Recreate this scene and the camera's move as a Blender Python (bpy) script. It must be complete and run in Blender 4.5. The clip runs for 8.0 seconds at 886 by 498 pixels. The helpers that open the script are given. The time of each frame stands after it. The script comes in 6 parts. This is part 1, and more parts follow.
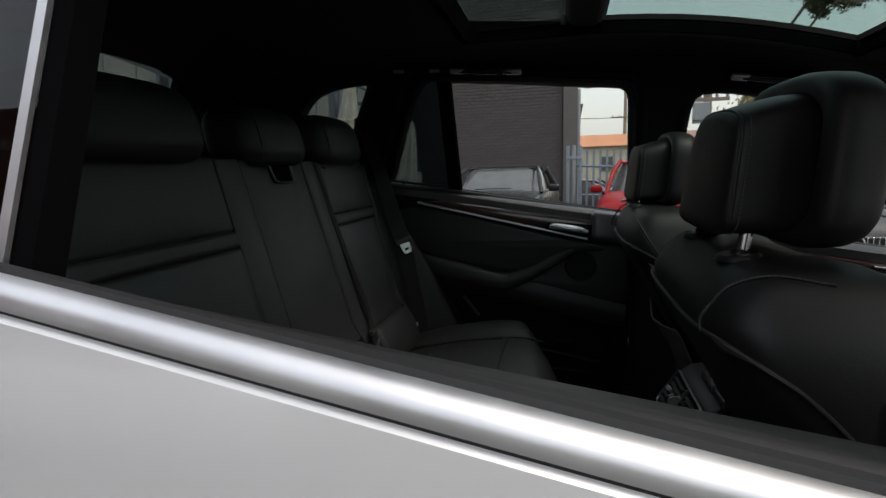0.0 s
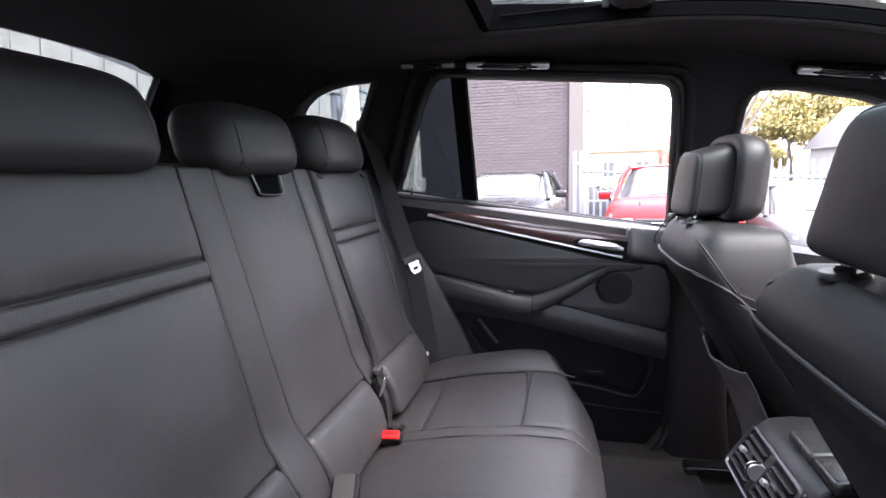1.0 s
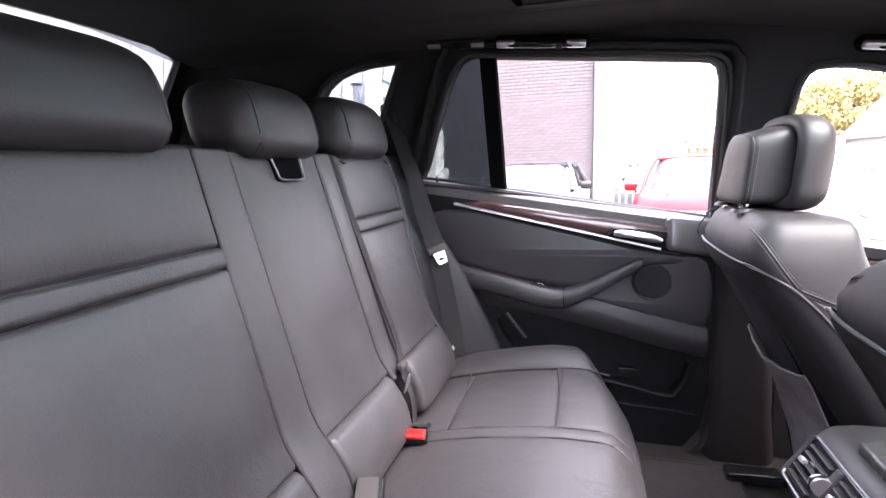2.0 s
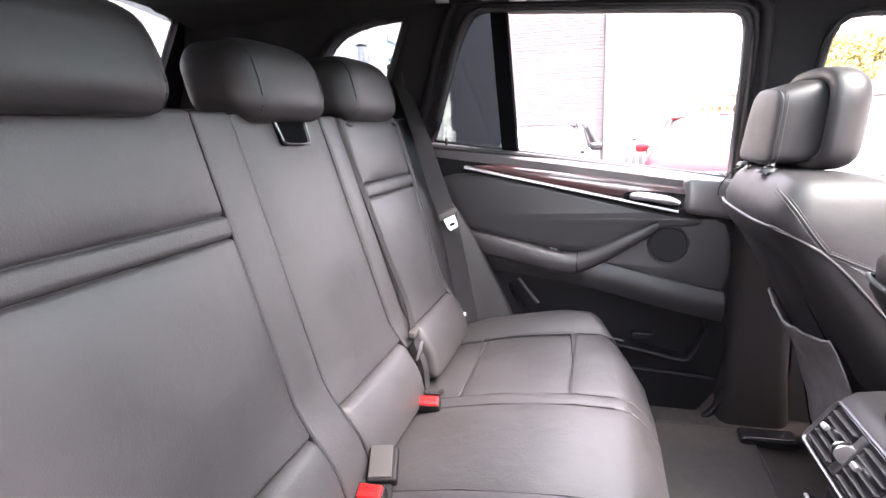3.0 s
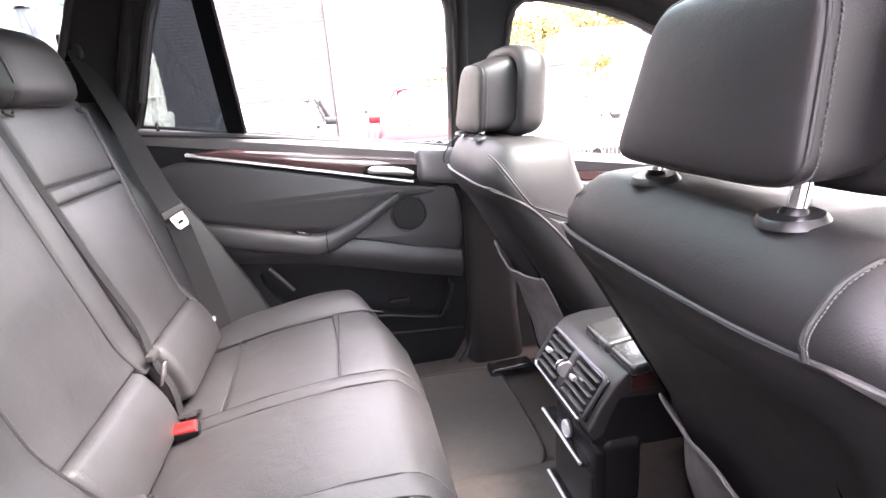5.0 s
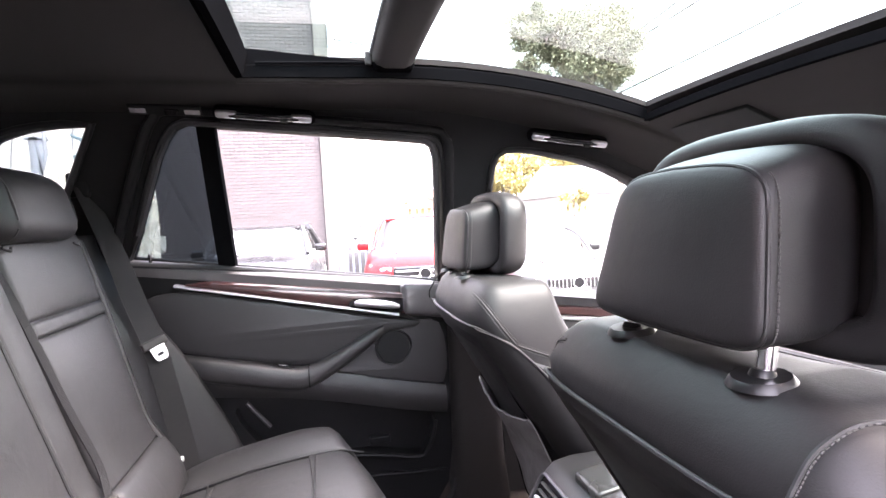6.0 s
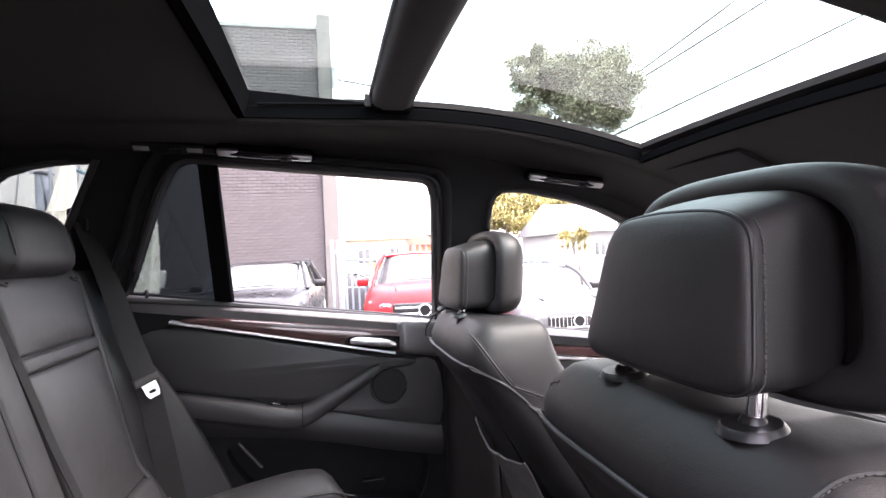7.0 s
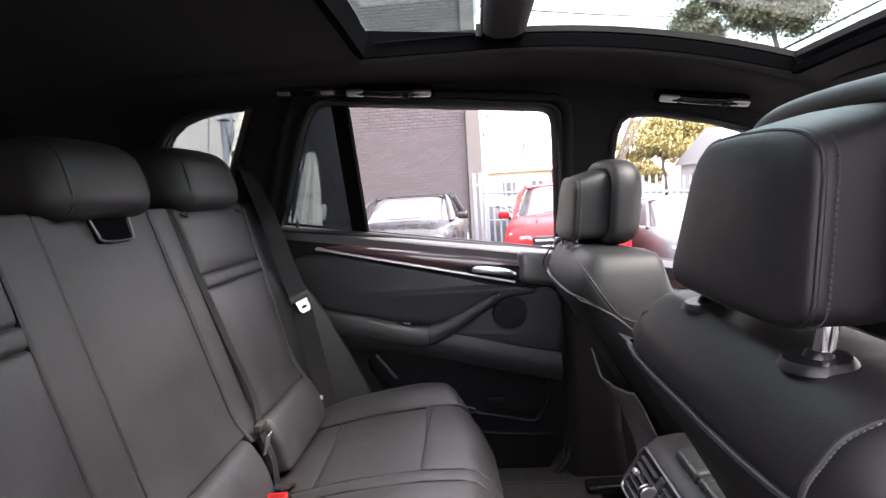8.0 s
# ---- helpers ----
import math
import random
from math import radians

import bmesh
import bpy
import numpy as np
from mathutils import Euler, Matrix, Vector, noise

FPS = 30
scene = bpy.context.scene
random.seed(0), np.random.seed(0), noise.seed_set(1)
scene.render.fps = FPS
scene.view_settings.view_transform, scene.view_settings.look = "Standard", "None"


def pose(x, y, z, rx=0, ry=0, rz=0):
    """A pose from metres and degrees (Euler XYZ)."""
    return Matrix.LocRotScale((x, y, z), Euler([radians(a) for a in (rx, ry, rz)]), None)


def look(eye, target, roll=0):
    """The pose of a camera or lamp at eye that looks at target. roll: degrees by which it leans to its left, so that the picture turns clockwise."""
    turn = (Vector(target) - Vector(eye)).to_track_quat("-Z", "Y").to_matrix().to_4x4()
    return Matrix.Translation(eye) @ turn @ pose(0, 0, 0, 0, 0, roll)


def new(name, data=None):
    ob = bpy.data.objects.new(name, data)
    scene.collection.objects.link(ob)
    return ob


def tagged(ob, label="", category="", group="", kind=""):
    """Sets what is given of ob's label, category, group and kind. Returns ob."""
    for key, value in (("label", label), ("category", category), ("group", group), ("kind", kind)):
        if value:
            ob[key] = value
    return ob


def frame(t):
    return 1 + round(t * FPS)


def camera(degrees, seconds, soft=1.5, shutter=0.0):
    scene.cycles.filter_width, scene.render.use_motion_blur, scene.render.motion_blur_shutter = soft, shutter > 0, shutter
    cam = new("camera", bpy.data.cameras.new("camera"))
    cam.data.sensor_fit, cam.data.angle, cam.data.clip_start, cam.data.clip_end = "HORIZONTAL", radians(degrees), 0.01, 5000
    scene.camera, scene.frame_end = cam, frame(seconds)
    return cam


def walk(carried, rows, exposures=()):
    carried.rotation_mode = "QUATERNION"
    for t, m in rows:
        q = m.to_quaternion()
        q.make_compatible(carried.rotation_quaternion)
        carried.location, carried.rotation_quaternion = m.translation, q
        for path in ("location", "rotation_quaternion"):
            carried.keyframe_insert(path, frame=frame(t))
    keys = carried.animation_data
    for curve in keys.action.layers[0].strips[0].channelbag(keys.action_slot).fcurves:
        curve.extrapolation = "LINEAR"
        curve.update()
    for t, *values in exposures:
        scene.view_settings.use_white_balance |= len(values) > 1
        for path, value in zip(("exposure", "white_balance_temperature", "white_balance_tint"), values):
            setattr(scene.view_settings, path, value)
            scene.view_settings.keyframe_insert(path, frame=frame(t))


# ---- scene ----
from mathutils.geometry import tessellate_polygon

cam = camera(80.4, 8.0)
PATH = [
    (0, (-0.128, -1.041, 1.4), (-0.584, 0.883, 1.1), -1.6),
    (0.5, (-0.171, -0.92, 1.419), (-0.639, 1.004, 1.132), -1.6),
    (1, (-0.208, -0.841, 1.409), (-0.674, 1.084, 1.13), -1.6),
    (1.5, (-0.223, -0.802, 1.401), (-0.707, 1.117, 1.111), -1.6),
    (2.8, (-0.258, -0.762, 1.393), (-0.872, 1.1, 0.997), -1.9),
    (3, (-0.254, -0.756, 1.394), (-0.824, 1.11, 0.953), -2.4),
    (3.5, (-0.259, -0.744, 1.387), (-0.562, 1.143, 0.795), -3.5),
    (4, (-0.257, -0.735, 1.381), (-0.349, 1.135, 0.679), -4.6),
    (4.5, (-0.249, -0.723, 1.383), (-0.125, 1.123, 0.623), -5.0),
    (5, (-0.244, -0.722, 1.401), (0.09, 1.162, 0.818), -4.4),
    (5.2, (-0.242, -0.724, 1.408), (0.127, 1.183, 0.931), -4.3),
    (6.3, (-0.245, -0.738, 1.431), (0.197, 1.212, 1.387), -2.8),
    (6.5, (-0.243, -0.739, 1.432), (0.2, 1.211, 1.417), -2.7),
    (7, (-0.236, -0.74, 1.431), (0.203, 1.211, 1.449), -2.6),
    (7.5, (-0.22, -0.745, 1.424), (0.103, 1.228, 1.375), -2.4),
    (8, (-0.171, -0.777, 1.425), (-0.29, 1.209, 1.216), -3.5),
]
EXPOSURE = [(0, 0.58, 6700, 11), (0.2, 1.08, 6650, 11), (0.5, 2.42, 5950, 9), (1.0, 3.92, 6450, 29), (1.5, 4.37, 6500, 34), (3.0, 5.22, 6850, 32), (4.5, 5.25, 6950, 34), (5.0, 5.47, 6950, 31), (6.5, 4.42, 6750, 30), (7.5, 3.78, 6850, 30), (8.0, 3.67, 6850, 29)]
walk(cam, [(t, look(eye, target, roll)) for t, eye, target, roll in PATH], EXPOSURE)

# ---- daylight: bright, thinly overcast sky ----
world = bpy.data.worlds.new("daylight")
scene.world = world
world.use_nodes = True
wn, wl = world.node_tree.nodes, world.node_tree.links
sky = wn.new("ShaderNodeTexSky")
sky.sky_type = "NISHITA"
sky.sun_disc = False
sky.sun_elevation, sky.sun_rotation = radians(60), radians(105)
sky.air_density, sky.dust_density, sky.ozone_density = 1.6, 4.0, 1.0
haze = wn.new("ShaderNodeMix")
haze.data_type = "RGBA"
haze.inputs["Factor"].default_value = 0.62
sky_co, sky_xyz, sky_up, sky_tone = wn.new("ShaderNodeTexCoord"), wn.new("ShaderNodeSeparateXYZ"), wn.new("ShaderNodeMapRange"), wn.new("ShaderNodeVectorMath")
sky_up.inputs["To Min"].default_value, sky_up.inputs["To Max"].default_value = 0.82, 1.28
sky_tone.operation = "SCALE"
sky_tone.inputs[0].default_value = (5.6, 5.75, 6.0)
wl.new(sky_co.outputs["Generated"], sky_xyz.inputs[0])
wl.new(sky_xyz.outputs["Z"], sky_up.inputs["Value"])
wl.new(sky_up.outputs["Result"], sky_tone.inputs["Scale"])
wl.new(sky_tone.outputs["Vector"], haze.inputs["B"])
wl.new(sky.outputs["Color"], haze.inputs["A"])
wl.new(haze.outputs["Result"], wn["Background"].inputs["Color"])
wn["Background"].inputs["Strength"].default_value = 0.15
sun = new("sun", bpy.data.lights.new("sun", "SUN"))
sun.data.energy, sun.data.angle, sun.data.color = 0.72, radians(35), (1.0, 0.96, 0.90)
sun.matrix_world = look((0, 0, 40), Vector((0, 0, 40)) - Vector((0.966 * math.cos(radians(60)), -0.26 * math.cos(radians(60)), math.sin(radians(60)))))


# ---- materials ----
def material(name, color, rough=0.5, metal=0.0, grain=0.0, scale=200.0, var=0.12, varscale=6.0, kind="noise", coat=0.0, spec=0.5, tint=None, rvar=0.1, weave=None, random_var=0.0, slack=0.0):
    """Principled surface with two scales of variation and fine relief, at real size in metres."""
    m = bpy.data.materials.new(name)
    m.use_nodes = True
    n, l = m.node_tree.nodes, m.node_tree.links
    b = n["Principled BSDF"]
    co = n.new("ShaderNodeTexCoord").outputs["Object"]
    big = n.new("ShaderNodeTexNoise")
    big.inputs["Scale"].default_value, big.inputs["Detail"].default_value, big.inputs["Roughness"].default_value = varscale, 5, 0.6
    l.new(co, big.inputs["Vector"])
    mix = n.new("ShaderNodeMix")
    mix.data_type = "RGBA"
    dark = [c * (1 - var) for c in color]
    light = [min(1, c * (1 + var)) for c in (tint or color)]
    mix.inputs["A"].default_value, mix.inputs["B"].default_value = (*dark, 1), (*light, 1)
    ramp = n.new("ShaderNodeMapRange")
    ramp.inputs["From Min"].default_value, ramp.inputs["From Max"].default_value = 0.3, 0.7
    l.new(big.outputs["Fac"], ramp.inputs["Value"])
    l.new(ramp.outputs["Result"], mix.inputs["Factor"])
    color_out = mix.outputs["Result"]
    if random_var:
        info = n.new("ShaderNodeObjectInfo")
        geo = n.new("ShaderNodeNewGeometry")
        add = n.new("ShaderNodeMath")
        add.operation = "ADD"
        l.new(info.outputs["Random"], add.inputs[0])
        l.new(geo.outputs["Random Per Island"], add.inputs[1])
        frac = n.new("ShaderNodeMath")
        frac.operation = "FRACT"
        l.new(add.outputs["Value"], frac.inputs[0])
        mr = n.new("ShaderNodeMapRange")
        mr.inputs["To Min"].default_value, mr.inputs["To Max"].default_value = 1 - random_var, 1 + random_var
        l.new(frac.outputs["Value"], mr.inputs["Value"])
        hsv = n.new("ShaderNodeHueSaturation")
        l.new(mr.outputs["Result"], hsv.inputs["Value"])
        l.new(color_out, hsv.inputs["Color"])
        color_out = hsv.outputs["Color"]
    l.new(color_out, b.inputs["Base Color"])
    b.inputs["Metallic"].default_value = metal
    b.inputs["Specular IOR Level"].default_value = spec
    b.inputs["Coat Weight"].default_value = coat
    b.inputs["Coat Roughness"].default_value = 0.06
    rr = n.new("ShaderNodeMapRange")
    rr.inputs["To Min"].default_value, rr.inputs["To Max"].default_value = max(0.02, rough - rvar), min(1, rough + rvar)
    l.new(big.outputs["Fac"], rr.inputs["Value"])
    l.new(rr.outputs["Result"], b.inputs["Roughness"])
    if grain:
        bump = n.new("ShaderNodeBump")
        bump.inputs["Strength"].default_value = min(1.0, grain)
        bump.inputs["Distance"].default_value = 0.35 / scale
        if kind == "leather":
            tex = n.new("ShaderNodeTexVoronoi")
            tex.feature = "SMOOTH_F1"
            tex.inputs["Scale"].default_value = scale
            warp = n.new("ShaderNodeTexNoise")
            warp.inputs["Scale"].default_value, warp.inputs["Detail"].default_value = scale * 0.35, 3
            l.new(co, warp.inputs["Vector"])
            va = n.new("ShaderNodeVectorMath")
            va.operation = "MULTIPLY_ADD"
            l.new(warp.outputs["Color"], va.inputs[0])
            va.inputs[1].default_value = (1.5 / scale,) * 3
            l.new(co, va.inputs[2])
            l.new(va.outputs["Vector"], tex.inputs["Vector"])
            crease = n.new("ShaderNodeTexNoise")
            crease.inputs["Scale"].default_value, crease.inputs["Detail"].default_value = 34, 4
            crease.inputs["Distortion"].default_value = 1.2
            fold = n.new("ShaderNodeVectorMath")
            fold.operation = "MULTIPLY"
            fold.inputs[1].default_value = (0.9, 0.55, 2.0)
            l.new(co, fold.inputs[0])
            l.new(fold.outputs["Vector"], crease.inputs["Vector"])
            ad = n.new("ShaderNodeMath")
            ad.operation = "MULTIPLY_ADD"
            l.new(crease.outputs["Fac"], ad.inputs[0])
            ad.inputs[1].default_value = 0.75
            l.new(tex.outputs["Distance"], ad.inputs[2])
            height = ad.outputs["Value"]
        elif kind == "weave":
            tex = n.new("ShaderNodeTexWave")
            tex.inputs["Scale"].default_value = scale
            tex.inputs["Distortion"].default_value = 1.0
            tex.bands_direction = weave or "Z"
            l.new(co, tex.inputs["Vector"])
            height = tex.outputs["Fac"]
        else:
            tex = n.new("ShaderNodeTexNoise")
            tex.inputs["Scale"].default_value, tex.inputs["Detail"].default_value = scale, 4
            l.new(co, tex.inputs["Vector"])
            height = tex.outputs["Fac"]
        l.new(height, bump.inputs["Height"])
        l.new(bump.outputs["Normal"], b.inputs["Normal"])
        if kind == "leather" and slack:
            # soft waves of the stretched hide under the grain
            wave = n.new("ShaderNodeTexNoise")
            wave.inputs["Scale"].default_value, wave.inputs["Detail"].default_value = 16, 3
            wave.inputs["Distortion"].default_value = 0.6
            l.new(co, wave.inputs["Vector"])
            soft = n.new("ShaderNodeBump")
            soft.inputs["Strength"].default_value, soft.inputs["Distance"].default_value = slack, 0.006
            l.new(wave.outputs["Fac"], soft.inputs["Height"])
            l.new(soft.outputs["Normal"], bump.inputs["Normal"])
    return m


def glass(name, color=(1, 1, 1), rough=0.0, gain=0.9, base=0.025):
    """Thin pane: sees straight through with a tint, and mirrors a little, more at grazing angles."""
    m = bpy.data.materials.new(name)
    m.use_nodes = True
    n, l = m.node_tree.nodes, m.node_tree.links
    n.remove(n["Principled BSDF"])
    tr, gl, mx, lw = n.new("ShaderNodeBsdfTransparent"), n.new("ShaderNodeBsdfGlossy"), n.new("ShaderNodeMixShader"), n.new("ShaderNodeLayerWeight")
    tr.inputs["Color"].default_value = (*color, 1)
    gl.inputs["Roughness"].default_value = rough
    lw.inputs["Blend"].default_value = 0.5
    pw, ma = n.new("ShaderNodeMath"), n.new("ShaderNodeMath")
    pw.operation, ma.operation = "POWER", "MULTIPLY_ADD"
    pw.inputs[1].default_value = 5.0
    ma.inputs[1].default_value, ma.inputs[2].default_value = gain, base
    l.new(lw.outputs["Facing"], pw.inputs[0])
    l.new(pw.outputs["Value"], ma.inputs[0])
    l.new(ma.outputs["Value"], mx.inputs["Fac"])
    l.new(tr.outputs["BSDF"], mx.inputs[1])
    l.new(gl.outputs["BSDF"], mx.inputs[2])
    l.new(mx.outputs["Shader"], n["Material Output"].inputs["Surface"])
    return m


LEATHER = material("black_leather", (0.0102, 0.0100, 0.0103), 0.52, spec=0.38, slack=0.14, grain=0.30, scale=820, kind="leather", var=0.22, varscale=9, rvar=0.14)
LEATHER_SEAT = material("black_seat_leather", (0.0232, 0.0226, 0.0233), 0.53, spec=0.48, slack=0.34, grain=0.50, scale=520, kind="leather", var=0.24, varscale=7, rvar=0.15)
LID = material("smooth_armrest_leather", (0.026, 0.027, 0.026), 0.27, grain=0.08, scale=520, kind="leather", var=0.12)
PIPING = material("leather_piping", (0.008, 0.008, 0.0085), 0.55, grain=0.2, scale=300)
THREAD = material("grey_thread", (0.055, 0.053, 0.052), 0.8, grain=0.3, scale=900)
PLASTIC = material("black_plastic", (0.006, 0.006, 0.0065), 0.50, grain=0.3, scale=700, var=0.1, varscale=9, spec=0.18)
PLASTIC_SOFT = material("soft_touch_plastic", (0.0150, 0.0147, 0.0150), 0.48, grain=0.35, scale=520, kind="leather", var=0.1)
SHELL = material("dark_shell_plastic", (0.0100, 0.0099, 0.0101), 0.58, grain=0.3, scale=600, kind="leather", var=0.1, spec=0.32)
PLASTIC_GLOSS = material("gloss_black_plastic", (0.01, 0.01, 0.011), 0.18, var=0.05, rvar=0.05)
COLLAR = material("collar_plastic", (0.008, 0.008, 0.0085), 0.34, var=0.08, rvar=0.06, spec=0.4)
RUBBER = material("black_rubber", (0.010, 0.010, 0.011), 0.62, grain=0.25, scale=300, var=0.15)
# The headliner's cloth again, darkened in colour to deepen its shade.
PILLAR = material("darkened_headliner_cloth", (0.0075, 0.0073, 0.0080), 0.85, grain=0.5, scale=900, var=0.12, varscale=10, spec=0.3)
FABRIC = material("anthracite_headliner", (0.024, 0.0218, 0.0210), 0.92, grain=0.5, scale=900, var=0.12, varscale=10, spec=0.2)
FRAME = material("sunroof_frame_black", (0.004, 0.004, 0.0045), 0.8, grain=0.2, scale=300, var=0.1, spec=0.0)
CARPET = material("black_carpet", (0.043, 0.037, 0.034), 0.97, grain=1.0, scale=900, var=0.14, varscale=45, spec=0.1)
MAT_CARPET = material("floor_mat_carpet", (0.052, 0.046, 0.043), 0.97, grain=1.0, scale=1100, var=0.10, varscale=60, spec=0.1)
NET = material("pocket_cloth", (0.150, 0.144, 0.140), 0.9, grain=0.8, scale=420, kind="weave", weave="DIAGONAL", var=0.2, varscale=25, spec=0.2)
TAUPE = material("taupe_trim_plastic", (0.075, 0.060, 0.052), 0.5, grain=0.3, scale=500, kind="leather", var=0.1)
WEBBING = material("belt_webbing", (0.015, 0.0145, 0.015), 0.72, grain=0.7, scale=320, kind="weave", weave="Y", var=0.1, spec=0.3)
WOOD = material("reddish_wood_veneer", (0.024, 0.0085, 0.0075), 0.32, grain=0.0, var=0.35, varscale=7, tint=(0.036, 0.0110, 0.0095), coat=1.0, rvar=0.05)
CHROME = material("chrome", (0.82, 0.82, 0.84), 0.1, metal=1.0, var=0.04, rvar=0.04)
SATIN = material("satin_aluminium", (0.66, 0.66, 0.67), 0.40, metal=1.0, var=0.06, varscale=30, grain=0.05, scale=1500)
DARK_SATIN = material("dark_satin_metal", (0.14, 0.14, 0.145), 0.38, metal=1.0, var=0.08, varscale=30)
STEEL = material("steel_tongue", (0.72, 0.72, 0.73), 0.28, metal=1.0, var=0.06)
SILVER = material("silver_metallic_paint", (0.66, 0.665, 0.672), 0.32, metal=0.40, grain=0.04, scale=2500, var=0.05, varscale=3, coat=0.9)
# Darker copy of the buckle red: the slot's shade as colour.
RED_SLOT_SHADE = material("slot_shade_red", (0.16, 0.004, 0.004), 0.6, spec=0.2)
RED_PLASTIC = material("red_buckle_plastic", (0.50, 0.008, 0.006), 0.55, spec=0.25, var=0.12, varscale=60)
GREY_PLASTIC = material("grey_plastic", (0.034, 0.032, 0.031), 0.65, spec=0.3, grain=0.3, scale=700, var=0.1)
WHITE_TAG = material("white_tag", (0.45, 0.45, 0.44), 0.5, var=0.08, varscale=80)
PILLAR_TRIM = material("brownish_pillar_trim", (0.0095, 0.0078, 0.0070), 0.7, grain=0.4, scale=700, var=0.12, varscale=9, spec=0.35)
# Black ledge plastic, its base colour paled to stand for window light.
LEDGE = material("window_lit_ledge_plastic", (0.055, 0.052, 0.053), 0.30, grain=0.2, scale=520, kind="leather", var=0.1, spec=0.8)
SPEAKER = material("speaker_cloth", (0.0105, 0.0105, 0.011), 0.75, grain=0.6, scale=900, var=0.1, spec=0.2)
LENS = material("clear_lens", (0.30, 0.30, 0.30), 0.15, var=0.1, varscale=40)
CLEAR = glass("window_glass", (0.93, 0.95, 0.94))
PRIVACY = glass("privacy_glass", (0.215, 0.25, 0.265), base=0.04)
TINTED = glass("tinted_tailgate_glass", (0.42, 0.46, 0.47), base=0.04)
ROOFGLASS = glass("sunroof_glass", (0.62, 0.72, 0.69))


# ---- building tools ----
ORIGIN = {}


def thing(name, loc=(0, 0, 0), label="", category="", group="", kind=""):
    """An Empty at the base of a thing; its parts are given in world metres."""
    ob = new(name)
    ob.empty_display_size = 0.05
    ob.location = loc
    ORIGIN[ob.name] = Vector(loc)
    return tagged(ob, label, category, group, kind)


def part(name, geo, mat, parent=None, label="", sharp=40, smooth=True):
    """One mesh object, under a thing or a part."""
    verts, faces = geo
    root = parent
    while root is not None and root.parent is not None:
        root = root.parent
    o = ORIGIN.get(root.name, Vector()) if root is not None else Vector()
    me = bpy.data.meshes.new(name)
    me.from_pydata([(v[0] - o.x, v[1] - o.y, v[2] - o.z) for v in verts], [], faces)
    bm = bmesh.new()
    bm.from_mesh(me)
    bmesh.ops.recalc_face_normals(bm, faces=bm.faces)
    bm.to_mesh(me)
    bm.free()
    if smooth:
        me.polygons.foreach_set("use_smooth", [True] * len(me.polygons))
        me.set_sharp_from_angle(angle=radians(sharp))
    me.materials.append(mat)
    ob = new(name, me)
    if parent is not None:
        ob.parent = parent
    if label:
        ob["label"] = label
    return ob


def solo(name, geo, mat, label="", category="", kind="", group="", **kw):
    """A top-level thing of one mesh."""
    return tagged(part(name, geo, mat, None, **kw), label, category, group, kind)


def join(*geos):
    verts, faces = [], []
    for v, f in geos:
        k = len(verts)
        verts += [tuple(p) for p in v]
        faces += [tuple(i + k for i in q) for q in f]
    return verts, faces


def moved(geo, m):
    return [tuple(m @ Vector(v)) for v in geo[0]], geo[1]


def warped(geo, fn):
    return [tuple(fn(*v)) for v in geo[0]], geo[1]


def rbox(size, r, c=(0, 0, 0), step=0.03, fn=None, m=None, k=3):
    """Rounded box as a skin of quads. fn(x, y, z) bends it about its own centre before it is placed."""
    h = [s / 2 for s in size]
    r = min(r, *[x * 0.98 for x in h])
    axes = []
    for a in h:
        inner = a - r
        n = max(1, int(round(2 * inner / step)))
        mid = [-inner + 2 * inner * i / n for i in range(n + 1)] if inner > 1e-6 else [0.0]
        out = [inner + r * math.tan(radians(45) * (i + 1) / k) for i in range(k)]
        axes.append([-x for x in reversed(out)] + mid + out)
    index, verts, faces = {}, [], []

    def vid(p):
        key = (round(p[0], 6), round(p[1], 6), round(p[2], 6))
        if key not in index:
            inn = [max(-(h[i] - r), min(h[i] - r, p[i])) for i in range(3)]
            d = Vector([p[i] - inn[i] for i in range(3)])
            q = Vector(inn) + d.normalized() * r
            if fn:
                q = Vector(fn(q.x, q.y, q.z))
            if m is not None:
                q = m @ q
            index[key] = len(verts)
            verts.append((q.x + c[0], q.y + c[1], q.z + c[2]))
        return index[key]

    for ax in range(3):
        u, v = (ax + 1) % 3, (ax + 2) % 3
        for s in (-1, 1):
            for i in range(len(axes[u]) - 1):
                for j in range(len(axes[v]) - 1):
                    q = []
                    for a, b in ((i, j), (i + 1, j), (i + 1, j + 1), (i, j + 1)):
                        p = [0, 0, 0]
                        p[ax], p[u], p[v] = s * h[ax], axes[u][a], axes[v][b]
                        q.append(vid(p))
                    faces.append(tuple(q if s > 0 else q[::-1]))
    return verts, faces


def tube(pts, r, n=10, closed=False, flat=1.0, up=(0, 0, 1)):
    """Round bar along points; r may be a list; flat squashes it along 'up'."""
    pts = [Vector(p) for p in pts]
    rings, verts, faces = [], [], []
    N = len(pts)
    for i, p in enumerate(pts):
        a = pts[i - 1] if i > 0 or closed else p
        b = pts[(i + 1) % N] if i < N - 1 or closed else p
        d = (b - a).normalized()
        s = d.cross(Vector(up))
        if s.length < 1e-4:
            s = d.cross(Vector((1, 0, 0)))
        s.normalize()
        t = s.cross(d)
        rad = r[i] if isinstance(r, (list, tuple)) else r
        rings.append([len(verts) + k for k in range(n)])
        for k in range(n):
            an = 2 * math.pi * k / n
            verts.append(tuple(p + s * (rad * math.cos(an)) + t * (rad * flat * math.sin(an))))
    for i in range(N if closed else N - 1):
        a, b = rings[i], rings[(i + 1) % N]
        for k in range(n):
            faces.append((a[k], a[(k + 1) % n], b[(k + 1) % n], b[k]))
    if not closed:
        faces += [tuple(rings[0][::-1]), tuple(rings[-1])]
    return verts, faces


